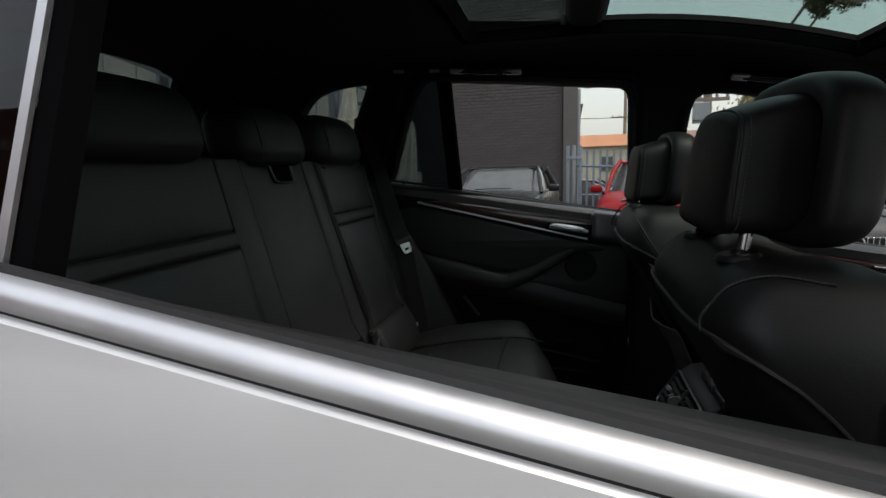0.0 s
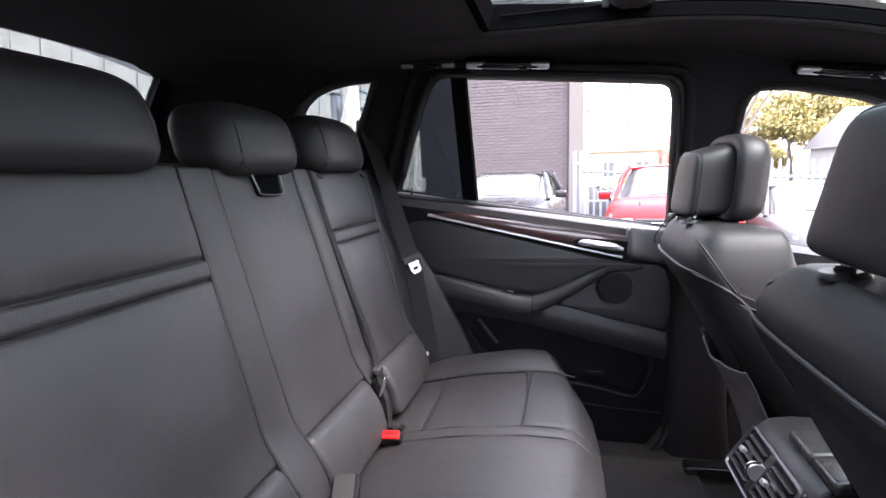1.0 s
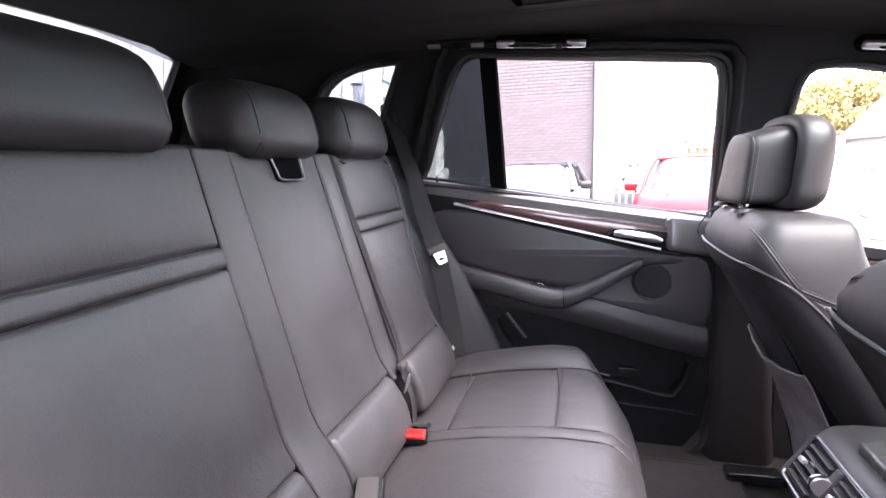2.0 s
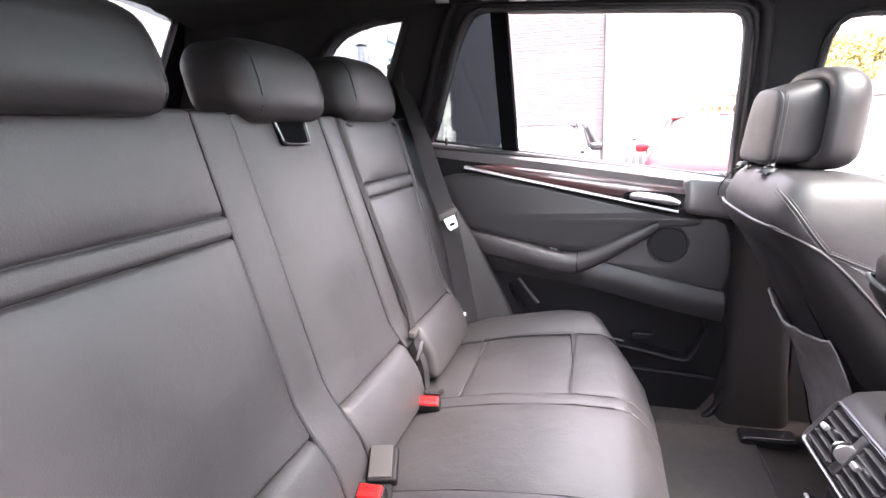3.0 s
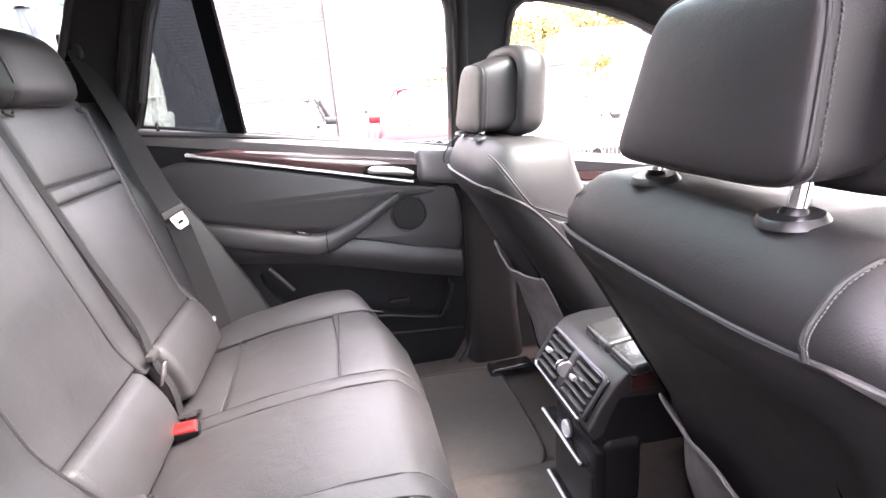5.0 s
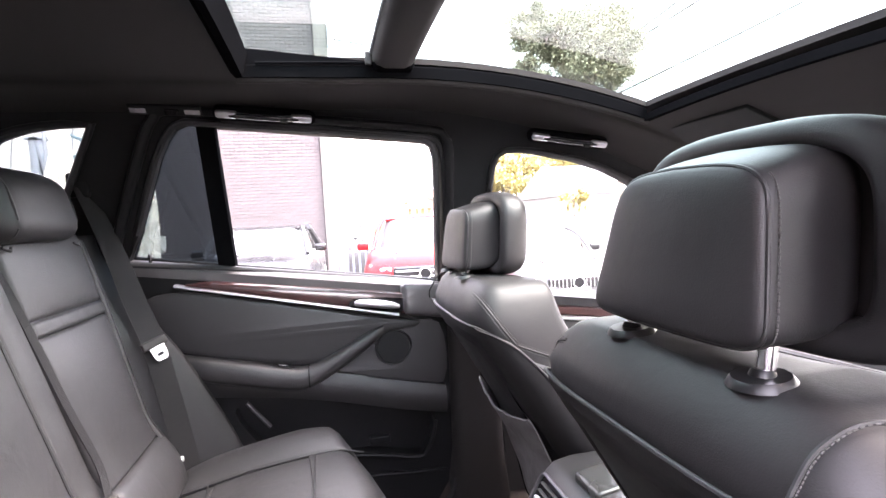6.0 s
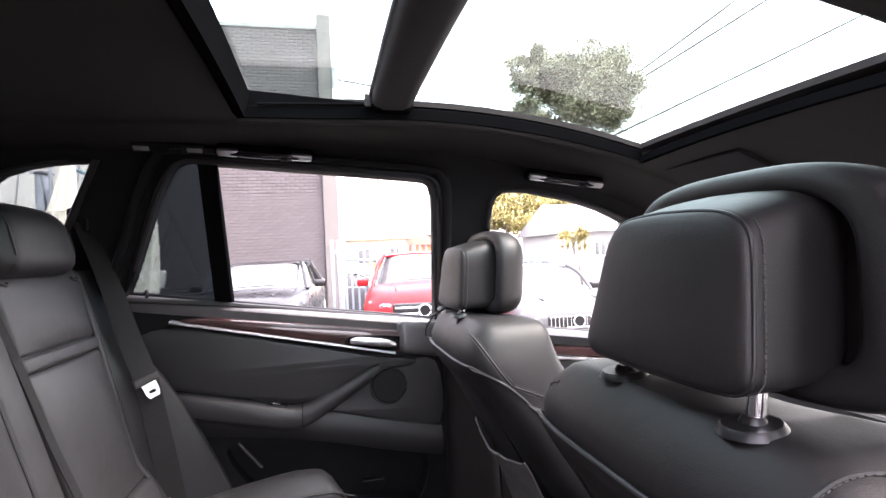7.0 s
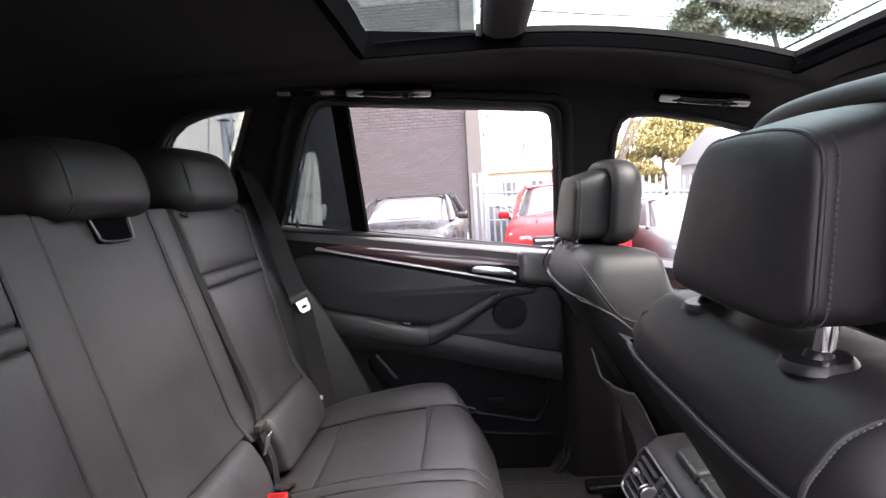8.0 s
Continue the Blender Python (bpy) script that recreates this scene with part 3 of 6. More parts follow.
for s in (1, -1):
    grab_handle(-0.365, s, 0.075)
    grab_handle(0.412, s, 0.13)
    zl = liner(-0.60, MID + s * 0.545)[2]
    lamp = thing("reading_lamp", (-0.60, MID + s * 0.545, zl), "slim roof reading lamp with two clear lenses, switched off", "lamp", "reading lamps")
    tilt = Matrix.Translation((-0.582, MID + s * 0.55, zl - 0.010)) @ Matrix.Rotation(0.05, 4, "Y") @ Matrix.Rotation(s * radians(-35), 4, "X")
    part("housing", moved(rbox((0.155, 0.030, 0.010), 0.005), tilt), PLASTIC, lamp)
    for e in (-0.056, 0.058):
        part("lens", moved(rbox((0.034, 0.014, 0.006), 0.0025, (e, 0, -0.004)), tilt), LENS, lamp, "clear ribbed lens")
    part("switch", moved(rbox((0.03, 0.016, 0.008), 0.003, (0.015, 0, -0.005)), tilt), PLASTIC_GLOSS, lamp)
    vz = liner(0.70, MID + s * 0.34)[2]
    visor = thing("sun_visor", (0.66, MID + s * 0.34, vz), "dark fabric sun visor folded against the roof", "sun visor", "sun visors")
    vm = Matrix.Translation((0.680, MID + s * 0.33, vz + 0.006)) @ Matrix.Rotation(radians(23), 4, "Y")
    # darkened cloth here offsets the windscreen light on the visor
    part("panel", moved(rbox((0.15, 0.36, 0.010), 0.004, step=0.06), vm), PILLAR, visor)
    part("hinge_rod", moved(tube([(0.075, -0.20, 0), (0.075, 0.20, 0)], 0.006), vm), PLASTIC, visor)
    part("clip", moved(rbox((0.03, 0.02, 0.02), 0.005, (0.075, -s * 0.19, 0)), vm), PLASTIC, visor)

# ---- dashboard ----
dash = thing("dashboard", (1.05, MID, 0.9), "dark soft-touch dashboard with a silver-ringed knob", "dashboard")
prof = [(1.34, 1.14), (1.20, 1.145), (1.06, 1.12), (0.95, 1.06), (0.92, 0.98), (0.95, 0.86), (1.0, 0.76), (1.34, 0.76)]
part("body", loft([[(x, MID + y, z - 0.03 * (abs(y) / 0.72) ** 2) for x, z in prof] for y in lines(-0.72, 0.72, 14)]), PLASTIC_SOFT, dash)
part("trim_strip", loft([[(0.925 + o, MID + y, z - 0.03 * (abs(y) / 0.72) ** 2) for o, z in ((0.0, 1.005), (-0.006, 1.010), (-0.006, 1.030), (0.0, 1.036), (0.03, 1.034), (0.03, 1.008))] for y in lines(-0.70, 0.70, 12)]), PLASTIC_SOFT, dash)
for y in (0.13, -0.03):
    part("knob_ring", disc((0.93, MID + y, 0.962), (-1, 0, 0), 0.022, 0.018), SATIN, dash, "satin ring of a control knob")
    part("knob", disc((0.92, MID + y, 0.962), (-1, 0, 0), 0.016, 0.018), PLASTIC, dash)
part("switch_panel", rbox((0.02, 0.30, 0.06), 0.005, (0.930, MID + 0.07, 0.962)), PLASTIC_GLOSS, dash)


# ---- front seats ----
def ring_of(cx, cy, z, depth, halfw, n=36, p=3.2, bend=None):
    out = []
    for k in range(n):
        a = 2 * math.pi * k / n
        c, s = math.cos(a), math.sin(a)
        x = depth / 2 * math.copysign(abs(c) ** (2 / p), c)
        y = halfw * math.copysign(abs(s) ** (2 / p), s)
        out.append((cx + x + (bend(y / halfw, x) if bend else 0), cy + y, z))
    return out


def seat_rear_x(z):
    """Rear face of a front backrest."""
    return 0.004 + 0.55 * max(0.0, 1.205 - max(z, 0.92)) + 0.22 * max(0.0, 0.92 - z) + 0.40 * max(0, z - 1.240) + 3.0 * max(0, z - 1.270) ** 1.5


def front_seat(cy, hy, dx, out, drop, pocket_y, pocket_z):
    """cy: middle of the backrest, hy: of the headrest; out: +1 or -1, the side of the door."""
    s = thing("front_seat", (0.3 + dx, cy, 0.59), "black leather front seat with headrest and cloth map pocket", "car seat", "front seats")
    table = [(0.66, 0.130, 0.10, 2.6), (0.72, 0.150, 0.15, 2.6), (0.85, 0.195, 0.19, 2.6), (0.98, 0.230, 0.20, 2.7), (1.08, 0.234, 0.195, 2.9), (1.14, 0.230, 0.185, 3.2), (1.18, 0.226, 0.178, 3.6), (1.21, 0.222, 0.170, 3.9), (1.237, 0.215, 0.160, 3.8), (1.259, 0.203, 0.148, 3.7), (1.277, 0.194, 0.132, 3.8), (1.290, 0.176, 0.112, 3.8), (1.2965, 0.153, 0.085, 3.8), (1.300, 0.115, 0.050, 3.8)]

    def bend(t, x, z):
        # side bolsters come forward; the leather roll at the top stands out behind
        f = 0.05 * abs(t) ** 3 if x > 0 else 0.0
        return f + (0.004 if x < 0 and z < 1.215 else 0.0)

    def top(z):
        """The crest above the shell, lowered by drop."""
        return z - drop * min(1.0, max(0.0, (z - 1.217) / 0.055))

    sections = [(z, w, d, ring_of(seat_rear_x(z) + d / 2 + dx, cy, top(z), d, w, 60, p, lambda t, x, z=z: bend(t, x, z))) for z, w, d, p in table]
    part("backrest", loft([q[3] for q in sections]), LEATHER, s)
    # moulded shell over the back; its edge runs across behind, then down and forward along the sides
    def at(z, k):
        return float(np.interp(z, [q[0] for q in table], [q[k] for q in table]))

    def side_half(x, z):
        """Half the width of the backrest at x and z."""
        d, p = at(z, 2), at(z, 3)
        u = min(0.999, abs(2 * (x - dx - seat_rear_x(z) - d / 2) / d))
        return at(z, 1) * (1 - u ** p) ** (1 / p)

    edge_x = lambda z: float(np.interp(z, [0.60, 0.918, 0.966, 1.014, 1.053, 1.090, 1.140, 1.170, 1.185, 1.200, 1.211, 1.217], [0.40, 0.293, 0.264, 0.226, 0.198, 0.164, 0.122, 0.093, 0.075, 0.052, 0.031, 0.016]))
    shell, edge_a, edge_b = [], [], []
    for z in lines(0.67, 1.09, 9) + [1.11, 1.13, 1.15, 1.17, 1.185, 1.195, 1.203, 1.210, 1.217]:
        w, d, p, xr = at(z, 1), at(z, 2), at(z, 3), seat_rear_x(z)
        ring = ring_of(xr + d / 2 + dx, cy, z, d, w, 96, p, lambda t, x, z=z: bend(t, x, z))
        lim = dx + min(edge_x(z), xr + d * 0.95)
        row = []
        for x, y, z2 in ring:
            hollow = 0.026 * max(0.0, 1 - (abs(y - cy) / 0.172) ** 14) * min(1.0, max(0.0, (1.165 - z) / 0.02)) if x < xr + dx + 0.06 else 0.0
            row.append((min(x, lim) - 0.005 + hollow, cy + (y - cy) * 1.012, z2))
        shell.append(row)
        k = [q for q, r in zip(row, ring) if r[0] >= lim - 1e-6]
        if k:
            edge_a.append(max(k, key=lambda q: q[1]))
            edge_b.append(min(k, key=lambda q: q[1]))
    part("back_shell", loft(shell), SHELL, s, "dark moulded seat-back shell")
    d0, w0, p0 = at(1.217, 2), at(1.217, 1), at(1.217, 3)
    back_x = lambda y: seat_rear_x(1.217) + dx - 0.002 + d0 / 2 * (1 - (1 - (abs(y) / w0) ** p0) ** (1 / p0))
    flank_z = [0.93, 0.97, 1.01, 1.05, 1.09, 1.12, 1.145, 1.165, 1.18, 1.192]
    flank_lip = lambda e, z: Vector((edge_x(z) + dx - 0.003, cy + e * 1.012 * side_half(edge_x(z) + dx, z), z))
    lip = [flank_lip(-1, z) for z in flank_z] + [Vector((back_x(u * w0), cy + 1.012 * u * w0, 1.217 - 0.004 * abs(u) ** 8)) for u in lines(-0.86, 0.86, 16)] + [flank_lip(1, z) for z in reversed(flank_z)]
    part("shell_lip", tube(smooth_line(lip, 4), 0.0026, 8), PLASTIC_SOFT, s)
    # the hollow's shade is put into this panel's near-black colour
    part("back_panel", sheet(lambda y, z: (seat_rear_x(z) + dx + 0.0135, cy + y, z), lines(-0.148, 0.148, 10), lines(0.69, 1.140, 10), (0.004, 0, 0)), FRAME, s, "sunken panel of the seat back, coloured near-black for its shade")
    # map pocket, slack cloth with a gathered edge
    def pocket(u, v):
        z = 0.745 + (pocket_z + 0.012 * abs(u) ** 3 + 0.003 * math.sin(u * 9) + 0.0015 * math.sin(u * 23 + 1) - 0.745) * v
        y = pocket_y + u * 0.150
        belly = 0.014 + 0.028 * (1 - abs(u) ** 3) * (0.35 + 0.65 * v) + 0.001 * math.sin(u * 11 + v * 3) * v + 0.004 * math.sin(v * 9 + u * 4)
        return (seat_rear_x(z) + 0.020 - belly + dx, y, z)
    part("map_pocket", sheet(pocket, lines(-1, 1, 40), lines(0, 1, 16), (0.003, 0, 0)), NET, s, "slack black cloth map pocket")
    part("pocket_hem", tube([Vector(pocket(u, 1.0)) for u in lines(-1, 1, 48)], 0.0028, 6), NET, s)
    # stitched seams of the door-side panel, and the short seam at the inner corner
    def stitched(seam, offs):
        part("seam", tube(seam, 0.0018, 6), PIPING, s)
        st = []
        for o in offs:
            for a, b in zip(seam, seam[1:]):
                n = max(1, int((b - a).length / 0.006))
                for i in range(n):
                    s0, s1 = a.lerp(b, (i + 0.12) / n) + o, a.lerp(b, (i + 0.75) / n) + o
                    st.append(tube([s0, s1], 0.0006, 5))
        part("stitching", join(*st), THREAD, s, "row of grey stitches")
    ys = hy + out * 0.148
    lift = Vector((-0.0015, 0, 0.0015))
    back = smooth_line([(seat_rear_x(1.223) + dx - 0.001, ys + out * 0.004, top(1.223)), (seat_rear_x(1.238) + dx - 0.0015, ys + out * 0.002, top(1.239)), (seat_rear_x(1.255) + dx + 0.001, ys, top(1.256)), (seat_rear_x(1.278) + dx + 0.008, ys, top(1.2800)), (0.065 + dx, ys, top(1.2900)), (0.115 + dx, ys + out * 0.01, top(1.284))], 8)
    stitched(back, [lift + Vector((0, out * 0.005, 0))])
    for e in (-out,):
        on_side = lambda x, z, e=e: (x + dx, cy + e * (side_half(x + dx, z) + 0.0008), top(z))
        flank = smooth_line([on_side(0.026, 1.2745), on_side(0.030, 1.266), on_side(0.037, 1.252), on_side(0.048, 1.232), on_side(0.062, 1.210), on_side(0.080, 1.186)], 6)
        stitched(flank, [Vector((0.0035, e * 0.0008, 0.0035)), Vector((-0.0035, e * 0.0008, -0.0035))])
        across = [Vector(on_side(x, 1.183 - 0.42 * (x - 0.085))) for x in lines(0.085, 0.185, 9)]
        stitched(across, [Vector((0, e * 0.0008, 0.0045)), Vector((0, e * 0.0008, -0.0045))])
    # seat cushion
    part("cushion", rbox((0.43, 0.48, 0.15), 0.05, (0.455 + dx, cy, 0.80), step=0.06, fn=lambda x, y, z: (x, y, z + 0.10 * x + (0.035 * abs(y / 0.24) ** 4 if z > 0 else 0))), LEATHER_SEAT, s)
    part("seat_base", rbox((0.38, 0.40, 0.14), 0.02, (0.45 + dx, cy, 0.66), step=0.1), PLASTIC, s)
    # headrest: a boxy rear pad nested in a larger rounded body that arches over it
    hx = 0.026 + dx

    def outline(x, inset, hw, hh, zc, p, taper, bow, n=80, swing=0.0, lift=0.0, side=1.0):
        ring = []
        for k in range(n):
            a = 2 * math.pi * k / n
            c, q = math.cos(a), math.sin(a)
            # squarer below than above
            e = p if q > 0 else p * 1.5
            y = (hw - side * inset) * math.copysign(abs(c) ** (2 / e), c)
            z = (hh - inset) * math.copysign(abs(q) ** (2 / e), q)
            u = y / hw
            ring.append((hx + x + 0.10 * z + bow * u * u, hy + y * (1 - taper * z / hh) + swing * z / hh, zc + z + ((0.006 * (1 - u * u) + lift * x * z / hh) if z > 0 else 0)))
        return ring

    body = lambda x, i: outline(x, i, 0.152, 0.087, 1.3845, 3.9, 0.05, 0.006, side=1.55)
    hr = part("headrest", loft([body(x, i) for x, i in ((0.104, 0.026), (0.091, 0.0245), (0.079, 0.022), (0.0755, 0.018), (0.0735, 0.0125), (0.0745, 0.006), (0.078, 0.002), (0.084, 0.0), (0.096, 0.0), (0.109, 0.001), (0.121, 0.005), (0.130, 0.011), (0.137, 0.020), (0.141, 0.034), (0.143, 0.055))]), LEATHER, s, "padded leather headrest", sharp=70)
    pad = lambda x, i: outline(x, i, 0.1010, 0.0635, 1.3725, 6.2, 0.13, 0.008, 96, -0.0095, 0.27)
    part("rear_pad", loft([pad(x, i) for x, i in ((0.0, 0.060), (0.0004, 0.035), (0.0010, 0.018), (0.0022, 0.0080), (0.0038, 0.0035), (0.0062, 0.0012), (0.0084, 0.0010), (0.0098, 0.0026), (0.0112, 0.0008), (0.015, 0.0004), (0.024, 0.0), (0.044, 0.0), (0.060, 0.001), (0.072, 0.003), (0.090, 0.006), (0.102, 0.012))]), LEATHER, hr, "smooth rear pad of the headrest", sharp=70)
    loop = [Vector(q) for q in pad(0.0085, 0.0008)]
    part("piping", tube(loop, 0.0018, 7, closed=True), PIPING, hr)
    thread = [Vector(q) for q in pad(0.0165, -0.0003)]
    st = []
    for a, b in zip(thread, thread[1:] + thread[:1]):
        if a.z > 1.434:
            continue
        n = max(1, round((b - a).length / 0.0046))
        for i in range(n):
            st.append(tube([a.lerp(b, (i + 0.12) / n), a.lerp(b, (i + 0.78) / n)], 0.0008, 5))
    part("stitching", join(*st), THREAD, hr, "row of grey stitches")
    px, y0, y1 = (hx + 0.029, hy + 0.083, hy - 0.081) if out < 0 else (hx + 0.014, hy + 0.060, hy - 0.078)
    for y, low in ((y0, 0.0), (y1, 0.004)):
        part("headrest_post", tube([(px, y, top(1.290) - low), (px + 0.008, y, 1.330), (px + 0.016, y, 1.36)], 0.0068, 16), CHROME, s, "chrome headrest post")
        part("post_collar", disc((px - 0.001, y, 1.3000 - drop - low), (-0.10, 0, 1), 0.0240, 0.006, 32, 0.0215), COLLAR, s, "round black plastic collar")
        part("collar_sleeve", disc((px, y, 1.3055 - drop - low), (0.05, 0, 1), 0.0098, 0.005, 20, 0.0080), COLLAR, s, "dark ring at the foot of the post")
    return s


near_seat = front_seat(-0.315, -0.342, 0.0, -1, 0.013, -0.322, 0.965)
near_seat.location.z += 0.013  # raised to fit its place in the camera's view
front_seat(0.392, 0.428, 0.004, 1, 0.0, 0.362, 1.012)

# ---- rear bench ----
LEAN_BACK = math.atan(0.234)
BX, BZ = -0.733, 1.284


def on_back(y, v, out=0.0):
    """A point of the rear backrest: v metres up its slope from the crease line, out metres in front of it."""
    c, s = math.cos(LEAN_BACK), math.sin(LEAN_BACK)
    return Vector((BX - s * v + c * out, y, BZ + c * v + s * out))


def back_pad(name, parent, y0, y1, v0, v1, out=0.0, depth=0.06, r=0.010, puff=0.008, mat=None, slant=lambda u: 0.0, label="", step=0.025, wing=0.0):
    w, h = y1 - y0, v1 - v0
    def fn(x, y, z):
        if x > 0:
            x = x + puff * (1 - (2 * y / w) ** 4) * (1 - (2 * z / h) ** 4) - puff + wing * (y / w + 0.5)
        q = min(1.0, max(0.0, (-0.27 - ((v0 + v1) / 2 + z)) / 0.14))
        x = x + 0.034 * q * q * (3 - 2 * q)
        return (x, y + slant(y / w + 0.5) * ((v0 + v1) / 2 + z + 0.10), z)
    c = on_back((y0 + y1) / 2, (v0 + v1) / 2, out - depth / 2)
    rot = Matrix.Rotation(-LEAN_BACK, 4, "Y")
    return part(name, rbox((depth, w, h), r, tuple(c), step=step, fn=fn, m=rot), mat or LEATHER_SEAT, parent, label)


bench = thing("rear_bench_seat", (-0.55, MID, 0.60), "black leather rear bench seat with split backrest", "bench seat")
part("backrest_core", rbox((0.10, 1.40, 0.64), 0.02, tuple(on_back(MID, -0.14, -0.112)), step=0.2, m=Matrix.Rotation(-LEAN_BACK, 4, "Y")), FABRIC, bench)
TOP, LOW = 0.156, -0.330
for y0, y1, nm in ((-0.635, -0.1625, "near"), (0.276, 0.558, "far")):
    # the inner edge of the near pads follows the slanting strip beside them
    lean = (lambda u: -0.025 * max(0.0, u)) if nm == "near" else (lambda u: -0.10 * (1 - u))
    up = 0.008 if nm == "near" else 0.001
    back_pad("upper_pad", bench, y0, y1, 0.004 + up, TOP, 0.006, puff=0.010, r=0.008, slant=lean)
    back_pad("crease_roll", bench, y0, y1, -0.027 + up, 0.003 + up, 0.002, depth=0.06, r=0.008, puff=0.002, slant=lean)
    back_pad("lower_pad", bench, y0, y1, LOW, -0.028 + up, 0.012, puff=0.014, r=0.008, slant=lean)
    for v in (0.0035 + up, -0.0275 + up):
        a, b = on_back(y0 + lean(0.0) * (v + 0.10) + 0.004, v, -0.0125), on_back(y1 + lean(1.0) * (v + 0.10) - 0.004, v, -0.0125)
        part("crease_piping", tube([a, b], 0.0030, 6), PIPING, bench)
back_pad("side_strip", bench, -0.1610, -0.0825, -0.465, TOP - 0.002, 0.001, r=0.006, puff=0.004, slant=lambda u: -0.025 - 0.02 * u)
back_pad("middle_pad", bench, -0.0810, 0.1855, LOW, TOP - 0.004, 0.005, puff=0.009, r=0.006, slant=lambda u: -0.045 - 0.055 * u)
back_pad("side_strip", bench, 0.1870, 0.2530, LOW - 0.02, TOP - 0.004, 0.002, r=0.006, puff=0.004, slant=lambda u: -0.10 - 0.02 * u)
back_pad("side_bolster", bench, 0.559, 0.596, LOW - 0.10, TOP - 0.01, 0.003, r=0.010, puff=0.005, wing=-0.010)
back_pad("side_bolster", bench, -0.722, -0.637, LOW - 0.10, TOP - 0.01, 0.012, r=0.012, puff=0.008, wing=0.0)
# soft wing between the backrest and the door, widening towards the cushion
wing_rings = []
for p in smooth_line([(-0.790, 0, 1.43), (-0.768, 0, 1.36), (-0.722, 0, 1.27), (-0.680, 0, 1.215), (-0.628, 0, 1.145), (-0.568, 0, 1.035), (-0.522, 0, 0.94), (-0.490, 0, 0.86), (-0.475, 0, 0.80)], 4):
    xf = BX + 0.234 * (BZ - p.z) - 0.022
    wing_rings.append([(xf - 0.07, 0.585, p.z), (min(xf, p.x - 0.02), 0.586, p.z), (0.55 * xf + 0.45 * p.x, 0.616, p.z), (0.2 * xf + 0.8 * p.x, 0.639, p.z), (p.x + 0.003, 0.653, p.z), (p.x + 0.008, 0.664, p.z), (p.x + 0.002, 0.676, p.z), (p.x - 0.03, 0.688, p.z), (xf - 0.07, 0.690, p.z)])
# the darker leather puts the wing's shade into its colour
part("outer_wing", loft(wing_rings), LEATHER, bench, sharp=75)
back_pad("wing_back", bench, 0.640, 0.742, LOW - 0.12, TOP - 0.02, -0.03, depth=0.05, r=0.02, puff=0.004, mat=LEATHER)
# dark seams between the upright panels
for y, sh, lo in ((-0.1618, -0.025, -0.455), (-0.0818, -0.045, -0.455), (0.1863, -0.10, LOW), (0.5585, 0.0, -0.42)):
    pts = []
    for v in lines(lo, TOP - 0.02, 24):
        q = min(1.0, max(0.0, (-0.27 - v) / 0.14))
        pts.append(on_back(y + sh * (v + 0.10), v, -0.004 + 0.034 * q * q * (3 - 2 * q)))
    part("seam", tube(pts, 0.0028, 6), PIPING, bench)
# rolls at the foot of the backrest
for y0, y1 in ((-0.70, -0.152), (-0.070, 0.209), (0.294, 0.582)):
    back_pad("foot_roll", bench, y0, y1, -0.465, LOW - 0.001, 0.008, depth=0.07, r=0.016, puff=0.008)
# outlet of the middle belt; a black block stands for its shaded hollow
outlet = part("belt_outlet", rbox((0.02, 0.084, 0.074), 0.006, tuple(on_back(0.044, 0.135, -0.004)), m=Matrix.Rotation(-LEAN_BACK, 4, "Y")), FRAME, bench, "black block standing for the belt outlet's shaded hollow")
rim = smooth_line([on_back(-0.008, 0.156, 0.006), on_back(0.002, 0.114, 0.008), on_back(0.012, 0.100, 0.008), on_back(0.074, 0.098, 0.008), on_back(0.085, 0.109, 0.008), on_back(0.088, 0.156, 0.006)], 5)
part("outlet_rim", tube(rim, 0.0022, 8), DARK_SATIN, outlet, "satin silver rim")
# white anchor tags
for y, z in ((-0.187, 0.885), (0.576, 0.890)):
    p = on_back(y + (-0.02 if y < 0 else -0.008), (z - BZ) / math.cos(LEAN_BACK), 0.036)
    part("anchor_tag", disc(tuple(p), (math.cos(LEAN_BACK), 0, math.sin(LEAN_BACK)), 0.0065, 0.004, 20), WHITE_TAG, bench, "small round white anchor tag")
for y in (0.268, 0.520):
    part("release_loop", tube(smooth_line([on_back(y - 0.012, 0.135, 0.004), on_back(y, 0.128, 0.008), on_back(y + 0.014, 0.133, 0.004)], 4), 0.003, 6), PIPING, bench)


def rear_headrest(y0, y1, z0, z1):
    yc, w, h = (y0 + y1) / 2, y1 - y0, z1 - z0
    hr = thing("rear_headrest", (-0.80, yc, z0), "black leather headrest on the rear backrest", "headrest", "rear headrests")
    c = (-0.802, yc, (z0 + z1) / 2)
    fn = lambda x, y, z: (x - 0.22 * z - 0.012 * (2 * y / w) ** 4 * (x > 0), y * (1 - 0.05 * (z > 0) * (2 * z / h)), z - 0.012 * (2 * y / w) ** 4 * (z > 0) - 0.10 * (x + 0.06) * (z > 0) * 0.0)
    part("cushion", rbox((0.135, w, h), 0.042, c, step=0.02, fn=fn, k=4), LEATHER, hr)
    for e in (-1, 1):
        n = 24
        ring = []
        for k in range(n):
            a = 2 * math.pi * k / n
            ca, sa = math.cos(a), math.sin(a)
            px = 0.066 * math.copysign(abs(ca) ** 0.62, ca)
            pz = (h / 2 - 0.002) * math.copysign(abs(sa) ** 0.62, sa)
            px2, py2, pz2 = fn(px, e * (w / 2 - 0.030), pz)
            ring.append((c[0] + px2, c[1] + py2, c[2] + pz2))
        part("seam", tube(ring, 0.0024, 6, closed=True), PIPING, hr)
        part("post", tube([(-0.80, yc + e * 0.055, z0 + 0.02), (-0.79, yc + e * 0.055, z0 - 0.05)], 0.006, 10), CHROME, hr)


